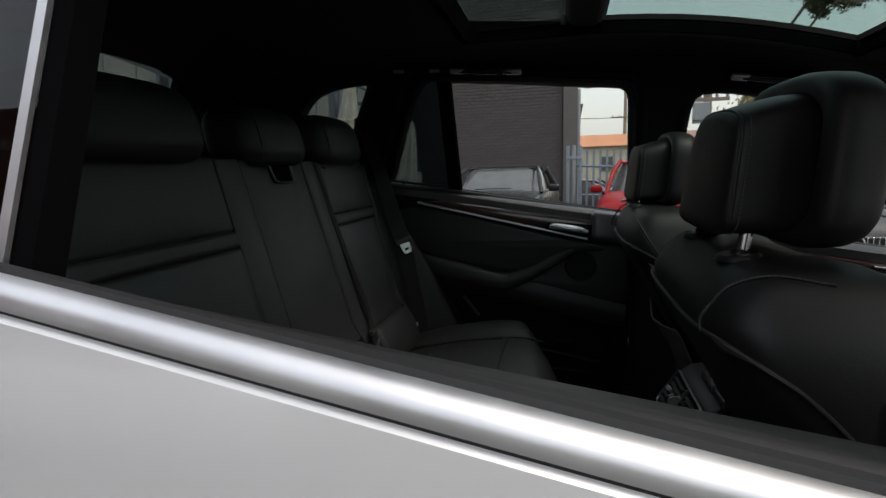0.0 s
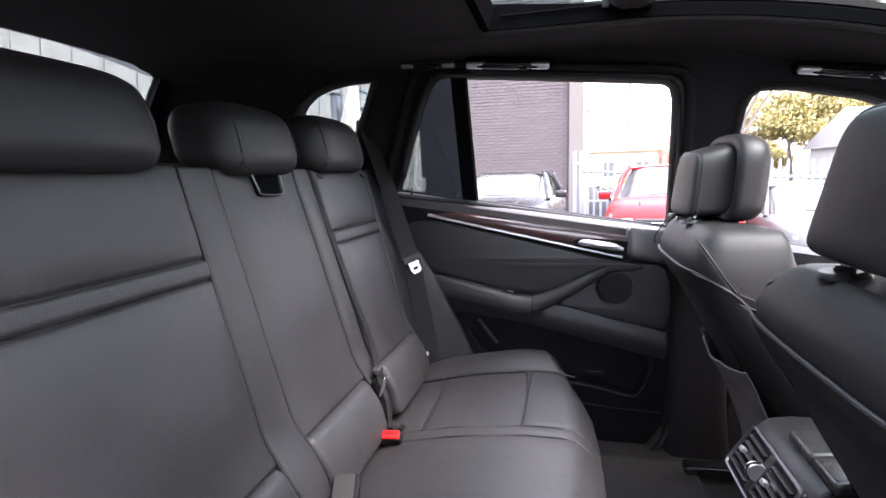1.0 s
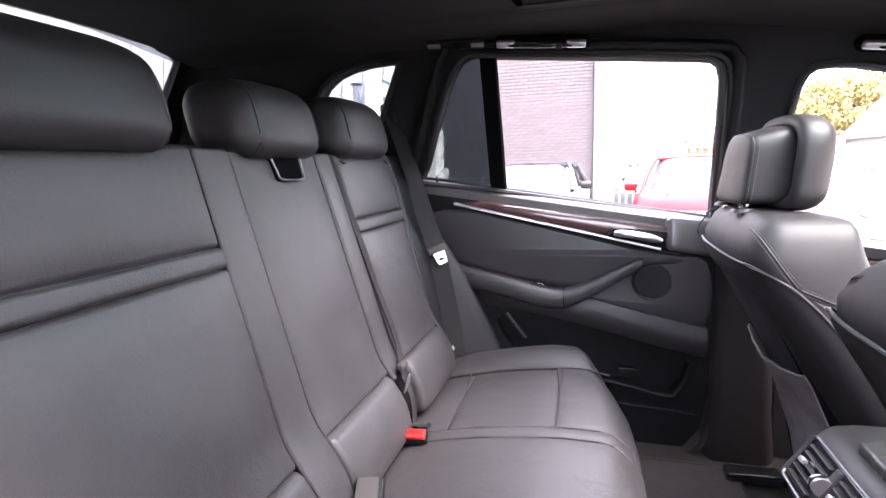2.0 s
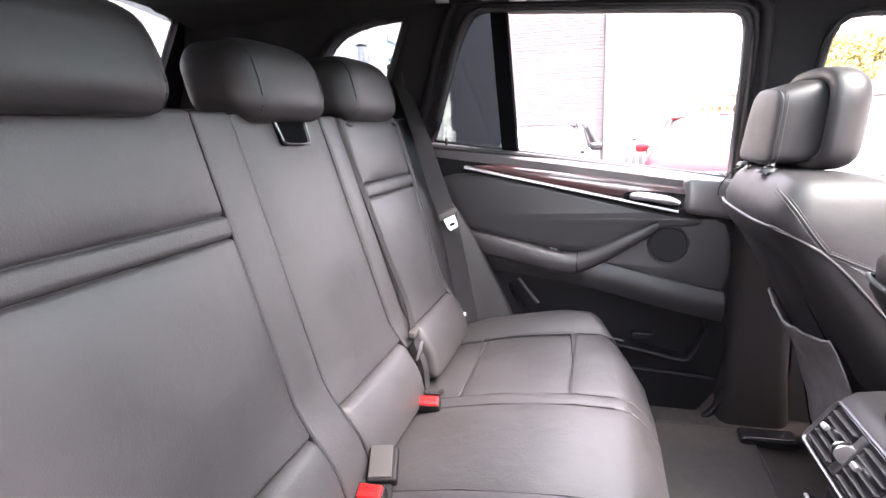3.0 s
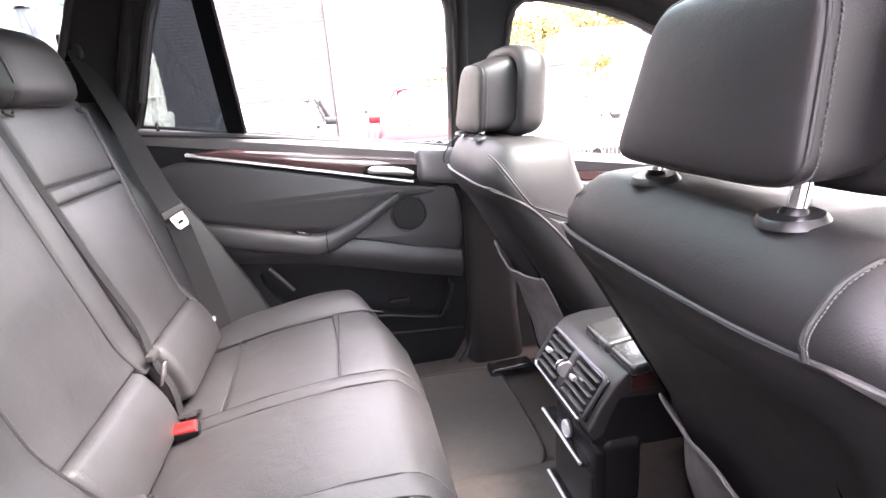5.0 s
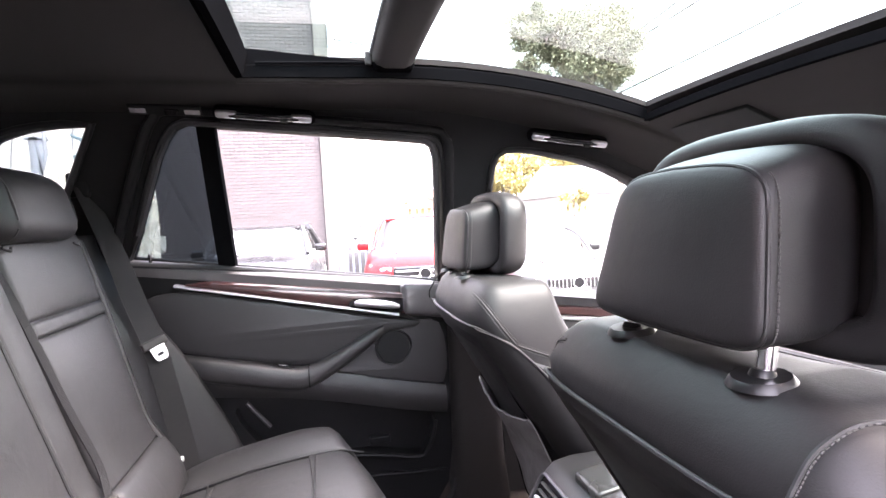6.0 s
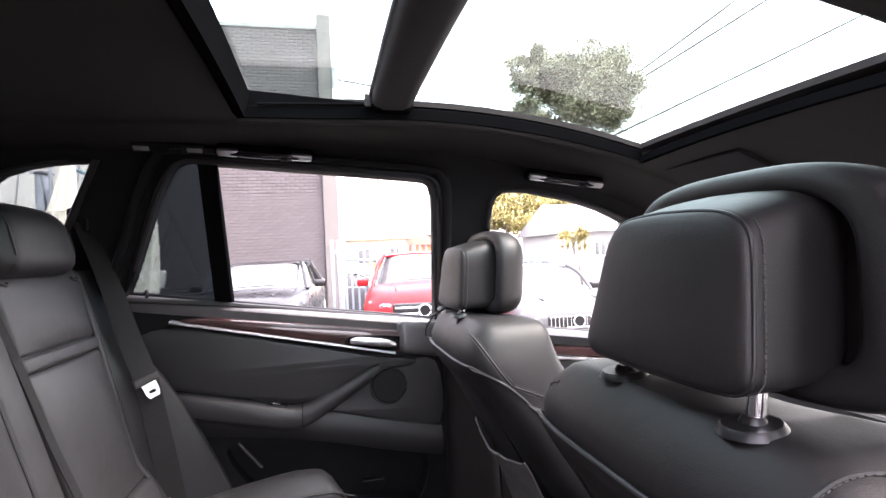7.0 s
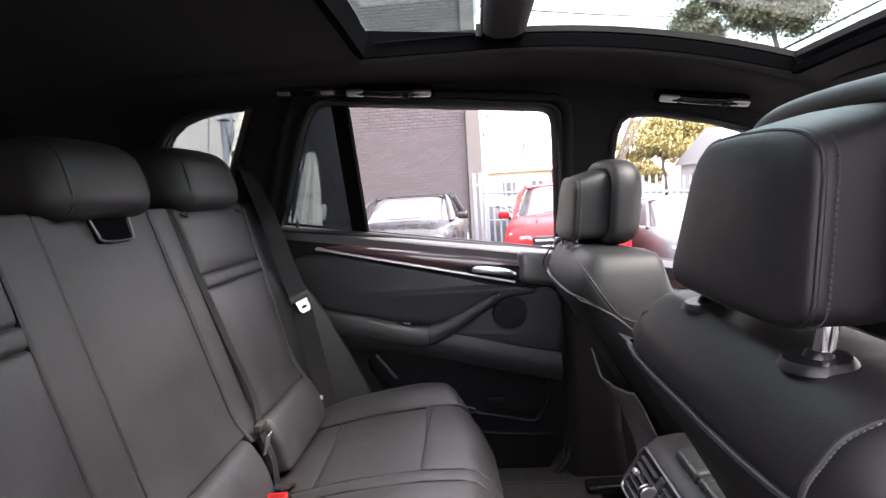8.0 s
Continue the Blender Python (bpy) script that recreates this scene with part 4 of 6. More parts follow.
rear_headrest(-0.500, -0.212, 1.424, 1.554)
rear_headrest(-0.088, 0.150, 1.418, 1.545)
rear_headrest(0.232, 0.500, 1.422, 1.556)


# seat cushions
def sag(x):
    """The cushion's top falls towards the backrest."""
    d = max(0.0, -0.29 - x)
    return 0.06 * d + 0.33 * d * d


def cushion(name, y0, y1, x0, x1, ztop, depth=0.14, r=0.022, puff=0.008, front_roll=False, rise=0.0):
    w, l = y1 - y0, x1 - x0
    def fn(x, y, z):
        if z > 0:
            z = z + puff * (1 - (2 * y / w) ** 4) * (1 - (2 * x / l) ** 4) - puff
            z = z - sag((x0 + x1) / 2 + x) + rise * math.sin(math.pi * min(1.0, max(0.0, 0.5 + y / w)))
        ahead = (x0 + x1) / 2 + x + 0.215
        if front_roll and ahead > 0:
            # the top rolls over towards the front edge
            z = z - 0.060 * (ahead / 0.075) ** 2.2 * (0.5 + z / depth)
        if front_roll:
            # the front edge curves back and the top falls towards the doors
            side = abs((y0 + y1) / 2 + y - MID)
            back = float(np.interp(side, [0.20, 0.34, 0.475, 0.585, 0.64, 0.675, 0.70], [0.0, 0.010, 0.038, 0.078, 0.120, 0.165, 0.21]))
            x = x - back * max(0.0, min(1.0, ((x0 + x1) / 2 + x + 0.46) / 0.30)) ** 1.5
            if z > 0:
                z = z - 0.045 * max(0.0, (side - 0.50) / 0.19) ** 2.4
        return (x, y, z)
    return part(name, rbox((l, w, depth), r, ((x0 + x1) / 2, (y0 + y1) / 2, ztop - depth / 2), step=0.022, fn=fn, k=3), LEATHER_SEAT, bench)



part("cushion_core", rbox((0.46, 1.38, 0.18), 0.03, (-0.43, MID, 0.695), step=0.2), FABRIC, bench)
# outer cushion (far side)
cushion("cushion_rear", 0.214, 0.531, -0.640, -0.532, 0.877, puff=0.003, r=0.0035)
cushion("cushion_inset", 0.214, 0.531, -0.5315, -0.302, 0.879, puff=0.004, r=0.0035)
cushion("cushion_front", 0.214, 0.531, -0.3015, -0.140, 0.882, depth=0.20, r=0.0035, puff=0.003, front_roll=True)
cushion("cushion_bolster", 0.5315, 0.728, -0.640, -0.150, 0.884, depth=0.20, r=0.006, puff=0.003, front_roll=True, rise=0.030)
# middle cushion and the narrow strips beside it
cushion("cushion_strip", 0.172, 0.2125, -0.620, -0.140, 0.8815, depth=0.20, r=0.003, puff=0.0015, front_roll=True)
cushion("cushion_middle", -0.089, 0.1715, -0.640, -0.138, 0.884, depth=0.20, r=0.003, puff=0.005, front_roll=True)
cushion("cushion_strip", -0.136, -0.0895, -0.620, -0.140, 0.8815, depth=0.20, r=0.003, puff=0.0015, front_roll=True)


def top_seam(pts, r=0.0018):
    """A sewn seam that lies on the cushions."""
    part("seam", tube([(x, y, z - sag(x)) for x, y, z in pts], r, 6), PIPING, bench)


for y in (0.2135, 0.172, -0.0895, -0.136):
    top_seam([(-0.60, y, 0.8805), (-0.45, y, 0.8805), (-0.29, y, 0.8808), (-0.22, y, 0.8806), (-0.190, y, 0.8745)])
for y0, y1 in ((0.216, 0.529), (-0.459, -0.138)):
    top_seam([(-0.302, y0, 0.8806), (-0.302, y1, 0.8806)], 0.0021)
    top_seam(smooth_line([(-0.522, y0, 0.8790), (-0.526, y0 + 0.4 * (y1 - y0), 0.8795), (-0.534, y0 + 0.75 * (y1 - y0), 0.8795), (-0.545, y1, 0.8790)], 5), 0.0021)
for y in (0.5315, -0.4615):
    top_seam([(-0.60, y, 0.8800), (-0.45, y, 0.8805), (-0.29, y, 0.8806), (-0.24, y, 0.8800), (-0.19, y, 0.867)], 0.0021)
# outer cushion (near side)
cushion("cushion_rear", -0.461, -0.1365, -0.640, -0.532, 0.877, puff=0.003, r=0.0035)
cushion("cushion_inset", -0.461, -0.1365, -0.5315, -0.302, 0.879, puff=0.004, r=0.0035)
cushion("cushion_front", -0.461, -0.1365, -0.3015, -0.140, 0.882, depth=0.20, r=0.0035, puff=0.003, front_roll=True)
cushion("cushion_bolster", -0.658, -0.4615, -0.640, -0.150, 0.884, depth=0.20, r=0.006, puff=0.003, front_roll=True, rise=0.030)


# ---- belts and buckles ----
def buckle(x, y, z, yaw, stand, red=True):
    b = thing("belt_buckle", (x, y, z), "black belt buckle with a red release button, tucked in the seat" if red else "grey-backed belt buckle standing up from the seat", "belt buckle", "belt buckles")
    m = Matrix.Translation((x, y, z)) @ Matrix.Rotation(yaw, 4, "Z") @ Matrix.Rotation(stand, 4, "Y")
    if red:
        part("housing", moved(rbox((0.029, 0.045, 0.022), 0.006, (-0.001, 0, -0.005), step=0.02), m), PLASTIC, b)
        button = part("release_button", moved(rbox((0.022, 0.038, 0.014), 0.003, (0.001, 0, 0.0055), step=0.01), m), RED_PLASTIC, b, "red release button")
        part("slot", moved(rbox((0.009, 0.028, 0.003), 0.001, (-0.002, 0, 0.0116)), m), RED_SLOT_SHADE, button, "slot plate in a darker red for its shade")
        part("rim", moved(rbox((0.027, 0.043, 0.008), 0.002, (0.0, 0, 0.004)), m), PLASTIC, b)
    else:
        part("housing", moved(rbox((0.062, 0.048, 0.020), 0.005, (0, 0, 0), step=0.02), m), PLASTIC, b)
        part("back_plate", moved(rbox((0.056, 0.037, 0.004), 0.0015, (0.002, 0.003, 0.0105)), m), GREY_PLASTIC, b, "grey back plate")
    part("stalk", moved(ribbon([(-0.028, 0, 0), (-0.05, 0, -0.02), (-0.07, 0, -0.05)], (0, 1, 0), 0.03, 0.005), m), WEBBING, b)


buckle(-0.577, 0.163, 0.853, -1.45, 0.42)
buckle(-0.580, -0.120, 0.854, -1.5, 0.42)
buckle(-0.577, -0.075, 0.873, 1.85, -0.42, red=False)

belt = thing("seat_belt", (-0.62, 0.62, 0.9), "black seat belt with steel tongue hanging beside the backrest", "seat belt", "seat belts")
path = smooth_line([(-0.800, 0.672, 1.545), (-0.742, 0.655, 1.400), (-0.692, 0.626, 1.265), (-0.652, 0.600, 1.168), (-0.631, 0.597, 1.06), (-0.614, 0.602, 0.955), (-0.600, 0.607, 0.86)], 6)
part("webbing", ribbon(path, [(0.5 + 0.5 * min(1, k / 14), 1 - 0.5 * min(1, k / 14), 0) for k in range(len(path))], 0.050, 0.0016), WEBBING, belt)
tm = Matrix.Translation((-0.650, 0.594, 1.172)) @ Matrix.Rotation(radians(-22), 4, "Y") @ Matrix.Rotation(radians(-50), 4, "Z")
part("tongue_grip", moved(rbox((0.014, 0.060, 0.020), 0.005), tm), GREY_PLASTIC, belt, "grey plastic grip of the tongue")
tongue = slab([(-0.017, 0.0), (0.017, 0.0), (0.016, -0.026), (0.011, -0.036), (-0.011, -0.036), (-0.016, -0.026)], [[(-0.007, -0.018), (0.007, -0.018), (0.007, -0.025), (-0.007, -0.025)]], lambda u, v, w: (w, u, v - 0.008), 0.003)
part("tongue_plate", moved(tongue, tm), STEEL, belt, "bright steel tongue plate")
# belt guide on the pillar
part("pillar_guide", rbox((0.05, 0.02, 0.06), 0.008, (-0.806, 0.672, 1.55)), PLASTIC, belt)
mid_belt = thing("seat_belt", (-0.65, 0.235, 0.95), "narrow black middle seat belt lying in the backrest split", "seat belt", "seat belts")
mp = smooth_line([tuple(on_back(0.230, 0.150, -0.01)), tuple(on_back(0.245, 0.02, 0.0)), tuple(on_back(0.264, -0.15, 0.006)), tuple(on_back(0.276, -0.27, 0.014)), (-0.630, 0.240, 0.955), (-0.606, 0.228, 0.90), (-0.600, 0.22, 0.82)], 6)
part("webbing", ribbon(mp, (0.35, 1, 0), 0.015, 0.003), WEBBING, mid_belt)
part("tongue_grip", rbox((0.016, 0.034, 0.014), 0.004, (-0.628, 0.232, 0.975)), GREY_PLASTIC, mid_belt)
part("tongue_plate", rbox((0.004, 0.022, 0.045), 0.0015, (-0.614, 0.226, 0.940), m=Matrix.Rotation(0.3, 4, "Y")), STEEL, mid_belt, "small steel tongue")


# ---- rear door, far side ----
door = thing("rear_door", (-0.3, 0.74, 0.60), "closed rear door with black trim, wood strip and armrest", "car door", "rear doors")
YD = 0.705  # face of the trim
DOOR_EDGE = [(-0.86, 1.345), (-0.80, 1.10), (-0.72, 0.90), (-0.60, 0.72), (-0.48, 0.62), (-0.30, 0.578), (-0.06, 0.575), (0.02, 0.60), (0.06, 0.66), (0.075, 0.76), (0.078, 1.0), (0.078, belt_z(0.078) - 0.02)]
BIN = [(-0.50, 0.955), (-0.34, 0.945), (-0.18, 0.918), (0.0, 0.872), (0.026, 0.850), (0.014, 0.805), (-0.006, 0.768), (-0.035, 0.754), (-0.17, 0.780), (-0.38, 0.800), (-0.47, 0.87)]
part("inner_panel", slab(DOOR_EDGE, [smooth2(BIN)], lambda u, v, w: (u, YD + 0.016 + w, v), 0.04), PLASTIC, door, smooth=False)
part("outer_skin", slab(DOOR_EDGE, [], lambda u, v, w: (u, YD + 0.11 + w + 0.03 * math.sin((v - 0.6) * 4.5), v), 0.004), SILVER, door, "silver painted outer skin", smooth=False)
seal_line = smooth_line([(u + 0.012, YD + 0.01, v) for u, v in [(-0.30, 0.566), (-0.06, 0.562), (0.025, 0.585), (0.068, 0.655), (0.083, 0.76), (0.086, 1.0), (0.086, 1.2)]], 6)
part("door_seal", tube(seal_line, 0.010, 8), RUBBER, door)
# ledge below the glass
ledge = []
for x in lines(-0.80, 0.085, 12):
    z = belt_z(x)
    ledge.append([(x, YD + 0.085, z + 0.004), (x, YD + 0.04, z + 0.004), (x, YD + 0.022, z + 0.000), (x, YD + 0.012, z - 0.012), (x, YD + 0.012, z - 0.034), (x, YD + 0.085, z - 0.045)])
part("window_ledge", loft(ledge), LEDGE, door, "black plastic ledge, coloured paler for the window light on it")
part("glass_wiper", tube([(x, YD + 0.062, belt_z(x) + 0.006) for x in lines(-0.78, 0.07, 6)], 0.006, 8), RUBBER, door)
part("lock_pin", tube([(-0.685, YD + 0.03, belt_z(-0.685) - 0.002), (-0.685, YD + 0.03, belt_z(-0.685) + 0.022)], 0.004, 10), PLASTIC_GLOSS, door)
# reddish wood strip and the bright line under it
wood, bright = [], []
def strip_z(x):
    return 1.1672 - 0.2197 * (x + 0.07)
for x in lines(-0.60, -0.035, 16):
    t = (x + 0.60) / 0.565
    z0, z1 = strip_z(x) + 0.0045, belt_z(x) - 0.033 + 0.003 * t
    z1 = z0 + (z1 - z0) * (0.25 + 0.75 * min(1.0, t / 0.10))
    wood.append([(x, YD + 0.004, z0), (x, YD - 0.008, z0 + 0.001), (x, YD - 0.009, z0 + 0.3 * (z1 - z0)), (x, YD - 0.008, z0 + 0.75 * (z1 - z0)), (x, YD - 0.005, z1 - 0.003), (x, YD + 0.002, z1), (x, YD + 0.03, z1), (x, YD + 0.03, z0)])
part("wood_strip", loft(wood), WOOD, door, "glossy reddish wood veneer strip")
for x in lines(-0.625, -0.060, 24):
    z = strip_z(x)
    bright.append([(x, YD + 0.001, z - 0.0040), (x, YD - 0.010, z - 0.0035), (x, YD - 0.0125, z - 0.0010), (x, YD - 0.0115, z + 0.0022), (x, YD - 0.0085, z + 0.0040), (x, YD + 0.015, z + 0.0042), (x, YD + 0.015, z - 0.0040)])
part("bright_strip", loft(bright), SATIN, door, "satin aluminium strip")
# inner handle in its bowl
bowl = slab(smooth2([(-0.195, 1.204), (-0.17, 1.220), (-0.06, 1.212), (-0.028, 1.200), (-0.045, 1.176), (-0.075, 1.170), (-0.17, 1.184)]), [], lambda u, v, w: (u, YD - 0.009 + w, v), 0.012)
part("handle_bowl", bowl, PLASTIC_GLOSS, door, "dark bowl behind the handle")
hd = smooth_line([(-0.178, YD - 0.012, 1.207), (-0.15, YD - 0.022, 1.207), (-0.10, YD - 0.024, 1.199), (-0.06, YD - 0.014, 1.189)], 5)
part("door_handle", tube(hd, [0.008, 0.011, 0.013, 0.0135, 0.014, 0.014, 0.014, 0.014, 0.014, 0.014, 0.014, 0.0135, 0.013, 0.012, 0.010, 0.007][: len(hd)], 12, flat=0.75), SATIN, door, "bright metal inner door handle")
# front end block of the ledge
part("front_cap", rbox((0.132, 0.050, 0.094), 0.020, (0.016, YD + 0.008, 1.1995), step=0.02, fn=lambda x, y, z: (x, y + 0.12 * z, z - 0.15 * x)), LEDGE, door)
# padded leather insert; the soft plastic's tone stands for light on it
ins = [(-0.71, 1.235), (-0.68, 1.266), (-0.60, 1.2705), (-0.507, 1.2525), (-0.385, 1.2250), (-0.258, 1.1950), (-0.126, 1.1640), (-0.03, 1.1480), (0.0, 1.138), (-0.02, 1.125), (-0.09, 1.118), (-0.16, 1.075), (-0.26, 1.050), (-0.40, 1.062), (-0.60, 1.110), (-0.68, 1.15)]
part("padded_insert", pillow(ins, YD + 0.010, -0.012), PLASTIC_SOFT, door, "padded black leather insert in the soft plastic's tone")
# armrest: shelf at the back, sweeping into a pull grip
arm = [(-0.665, 1.108, 0.012, 0.022), (-0.64, 1.102, 0.034, 0.028), (-0.56, 1.083, 0.052, 0.031), (-0.46, 1.061, 0.060, 0.031), (-0.38, 1.043, 0.062, 0.030), (-0.33, 1.035, 0.058, 0.029), (-0.29, 1.043, 0.053, 0.027), (-0.24, 1.066, 0.048, 0.024), (-0.18, 1.099, 0.042, 0.021), (-0.13, 1.127, 0.034, 0.017), (-0.105, 1.139, 0.018, 0.012)]
sm = smooth_line([(a[0], a[2], a[1]) for a in arm], 4)
hs = smooth_line([(a[0], a[3], 0) for a in arm], 4)
rings = []
for p, h in zip(sm, hs):
    rr = []
    for k in range(16):
        an = 2 * math.pi * k / 16
        ca, sa = math.cos(an), math.sin(an)
        rr.append((p.x, YD + 0.014 - (p.y + 0.006) * (0.5 + 0.5 * math.copysign(abs(ca) ** 0.6, ca)), p.z + h.y * math.copysign(abs(sa) ** 0.7, sa) - 0.012))
    rings.append(rr)
part("armrest", loft(rings), PLASTIC_SOFT, door)
part("grip_joint", tube([tuple(p) for p in rings[22]], 0.0012, 6, closed=True), FRAME, door)
part("armrest_seam", tube([(p.x, YD + 0.012 - p.y, p.z - 0.004 + 0 * h.y) for p, h in list(zip(sm, hs))[4:22]], 0.002, 6), PIPING, door)
part("switch_plate", rbox((0.055, 0.026, 0.006), 0.002, (-0.375, YD - 0.024, 1.058), m=Matrix.Rotation(0.2, 4, "Y")), PLASTIC, door)
part("window_switch", rbox((0.024, 0.016, 0.010), 0.003, (-0.375, YD - 0.024, 1.062), m=Matrix.Rotation(0.25, 4, "Y")), PLASTIC_GLOSS, door, "small glossy window switch")
# loudspeaker
part("speaker_ring", tube([(-0.079 + 0.050 * math.cos(a), YD + 0.006, 1.074 + 0.050 * math.sin(a)) for a in [2 * math.pi * k / 32 for k in range(32)]], 0.003, 8, closed=True), PIPING, door)
part("speaker_grille", disc((-0.079, YD + 0.012, 1.074), (0, -1, 0), 0.047, 0.010, 32), SPEAKER, door, "round dark speaker grille")
# front panel round the speaker and the line under it
part("speaker_panel", pillow([(-0.22, 1.045), (-0.14, 1.105), (-0.06, 1.132), (0.055, 1.128), (0.060, 0.960), (-0.06, 0.972), (-0.18, 0.998), (-0.27, 1.015)], YD + 0.012, -0.006), PLASTIC_SOFT, door)
part("lower_roll", loft([[(x, YD + 0.02, z + 0.045), (x, YD - 0.004, z + 0.041), (x, YD - 0.016, z + 0.018), (x, YD - 0.015, z - 0.014), (x, YD + 0.002, z - 0.042), (x, YD + 0.02, z - 0.045)] for x, z in [(p.x, p.z) for p in smooth_line([(-0.66, 0, 1.046), (-0.50, 0, 1.026), (-0.36, 0, 1.006), (-0.22, 0, 0.976), (-0.08, 0, 0.940), (0.062, 0, 0.910)], 5)]]), PLASTIC_SOFT, door)
# storage bin
part("storage_bin", slab([(-0.52, 0.98), (0.04, 0.98), (0.04, 0.73), (-0.52, 0.73)], [], lambda u, v, w: (u, YD + 0.058 + w, v), 0.006), PLASTIC, door, "dark open storage bin")
lipline = [(u, YD + 0.006, v) for u, v in [(0.028, 0.850), (0.016, 0.803), (-0.004, 0.764), (-0.035, 0.750), (-0.17, 0.776), (-0.38, 0.797)]]
part("bin_lip", tube(smooth_line(lipline, 4), 0.007, 8), PLASTIC, door)
part("bin_divider", rbox((0.06, 0.02, 0.02), 0.004, (-0.13, YD + 0.046, 0.80)), PLASTIC, door)
part("bin_rib", tube([(-0.475, YD + 0.004, 0.965), (-0.42, YD + 0.002, 0.895)], 0.006, 8), PLASTIC_SOFT, door)
part("lower_rib", tube([(-0.30, YD + 0.012, 0.722), (0.055, YD + 0.012, 0.699)], 0.005, 8), PLASTIC, door)

rim = smooth_line([(-0.48, 0, 1.675), (-0.30, 0, 1.660), (-0.10, 0, 1.642), (0.010, 0, 1.632), (0.036, 0, 1.625), (0.052, 0, 1.610), (0.061, 0, 1.585), (0.066, 0, 1.54), (0.072, 0, 1.44), (0.079, 0, 1.25)], 6)
part("window_rim", tube([(p.x, side_y(p.z, 1) - 0.012, p.z) for p in rim], 0.009, 10), TAUPE, door, "brownish rounded rim of the window frame")
part("rim_seal", tube([(p.x + 0.012, side_y(p.z, 1) - 0.022, p.z + (0.010 if p.z > 1.6 else 0.0)) for p in rim], 0.006, 8), RUBBER, door)

# ---- rear door, near side, window lowered ----
near = thing("rear_door", (-0.3, -0.80, 0.60), "silver rear door with lowered window and bright waist strip", "car door", "rear doors")


def rail(tbl, x0=-0.86, x1=0.60, n=24):
    """Bar along the door's waist; each row of the profile is y, z at x = 0, slope."""
    return loft([[(x, y, z + s * x) for y, z, s in tbl] for x in lines(x0, x1, n)])


part("outer_skin", rail([(-0.840, 1.2274, -0.197), (-0.8475, 1.2230, -0.196), (-0.860, 1.17, -0.19), (-0.874, 1.08, -0.16), (-0.884, 0.95, -0.08), (-0.880, 0.80, -0.02), (-0.872, 0.60, 0.0), (-0.852, 0.60, 0.0), (-0.852, 1.0, -0.1), (-0.826, 1.19, -0.19)]), SILVER, near, "silver metallic outer skin")
part("waist_gap", rail([(-0.8395, 1.2225, -0.197), (-0.8435, 1.2245, -0.197), (-0.8435, 1.2275, -0.197), (-0.8395, 1.2295, -0.197), (-0.83, 1.228, -0.197), (-0.83, 1.224, -0.197)]), RUBBER, near)
part("waist_strip", rail([(-0.8405, 1.2262, -0.196), (-0.8460, 1.2285, -0.196), (-0.8465, 1.2350, -0.195), (-0.8440, 1.2395, -0.194), (-0.8385, 1.2430, -0.192), (-0.832, 1.2440, -0.191), (-0.828, 1.240, -0.191), (-0.830, 1.230, -0.195)]), SATIN, near, "bright satin waist strip")
part("outer_seal", rail([(-0.8285, 1.2405, -0.190), (-0.826, 1.2455, -0.189), (-0.818, 1.2455, -0.186), (-0.812, 1.2395, -0.182), (-0.806, 1.2365, -0.176), (-0.800, 1.2400, -0.170), (-0.794, 1.2400, -0.166), (-0.790, 1.2320, -0.16), (-0.80, 1.20, -0.16), (-0.828, 1.22, -0.19)]), RUBBER, near)
part("glass_slot", rail([(-0.793, 1.222, -0.16), (-0.779, 1.222, -0.15), (-0.779, 1.20, -0.15), (-0.793, 1.20, -0.16)]), PIPING, near)
part("inner_seal", rail([(-0.780, 1.222, -0.165), (-0.776, 1.2300, -0.165), (-0.769, 1.2310, -0.162), (-0.764, 1.2270, -0.160), (-0.764, 1.18, -0.16), (-0.780, 1.18, -0.16)]), RUBBER, near)
part("inner_trim", rail([(-0.7645, 1.2270, -0.158), (-0.748, 1.2270, -0.152), (-0.733, 1.2220, -0.146), (-0.722, 1.2110, -0.14), (-0.714, 1.180, -0.12), (-0.700, 1.12, -0.10), (-0.690, 0.98, -0.05), (-0.690, 0.60, 0), (-0.77, 0.60, 0), (-0.77, 1.19, -0.15)], -0.80, 0.09), PLASTIC_SOFT, near, "dark soft-touch inner trim")

near.location.z += 0.030

# ---- front door, far side ----
fd = thing("front_door", (0.7, 0.75, 0.60), "closed front door with dark trim and bright strip", "car door")
part("panel", slab([(0.235, 0.60), (0.235, belt_z(0.235) - 0.015), (1.28, belt_z(1.28) - 0.015), (1.28, 0.60)], [], lambda u, v, w: (u, YD + 0.010 + w, v), 0.04), PLASTIC_SOFT, fd, smooth=False)
part("outer_skin", slab([(0.20, 0.60), (0.20, belt_z(0.20) - 0.015), (1.30, belt_z(1.30) - 0.015), (1.30, 0.60)], [], lambda u, v, w: (u, YD + 0.12 + w, v), 0.004), SILVER, fd, "silver painted outer skin", smooth=False)
part("window_ledge", loft([[(x, YD + 0.085, belt_z(x) + 0.004), (x, YD + 0.03, belt_z(x) + 0.004), (x, YD - 0.004, belt_z(x) - 0.010), (x, YD + 0.0, belt_z(x) - 0.035), (x, YD + 0.085, belt_z(x) - 0.04)] for x in lines(0.22, 1.28, 8)]), PLASTIC_SOFT, fd)
part("wood_strip", loft([[(x, YD - 0.002, z), (x, YD - 0.008, z + 0.004), (x, YD - 0.008, z + 0.024), (x, YD - 0.002, z + 0.028), (x, YD + 0.02, z + 0.028), (x, YD + 0.02, z)] for x, z in [(x, belt_z(x) - 0.066) for x in lines(0.26, 1.2, 8)]]), WOOD, fd, "glossy reddish wood strip")
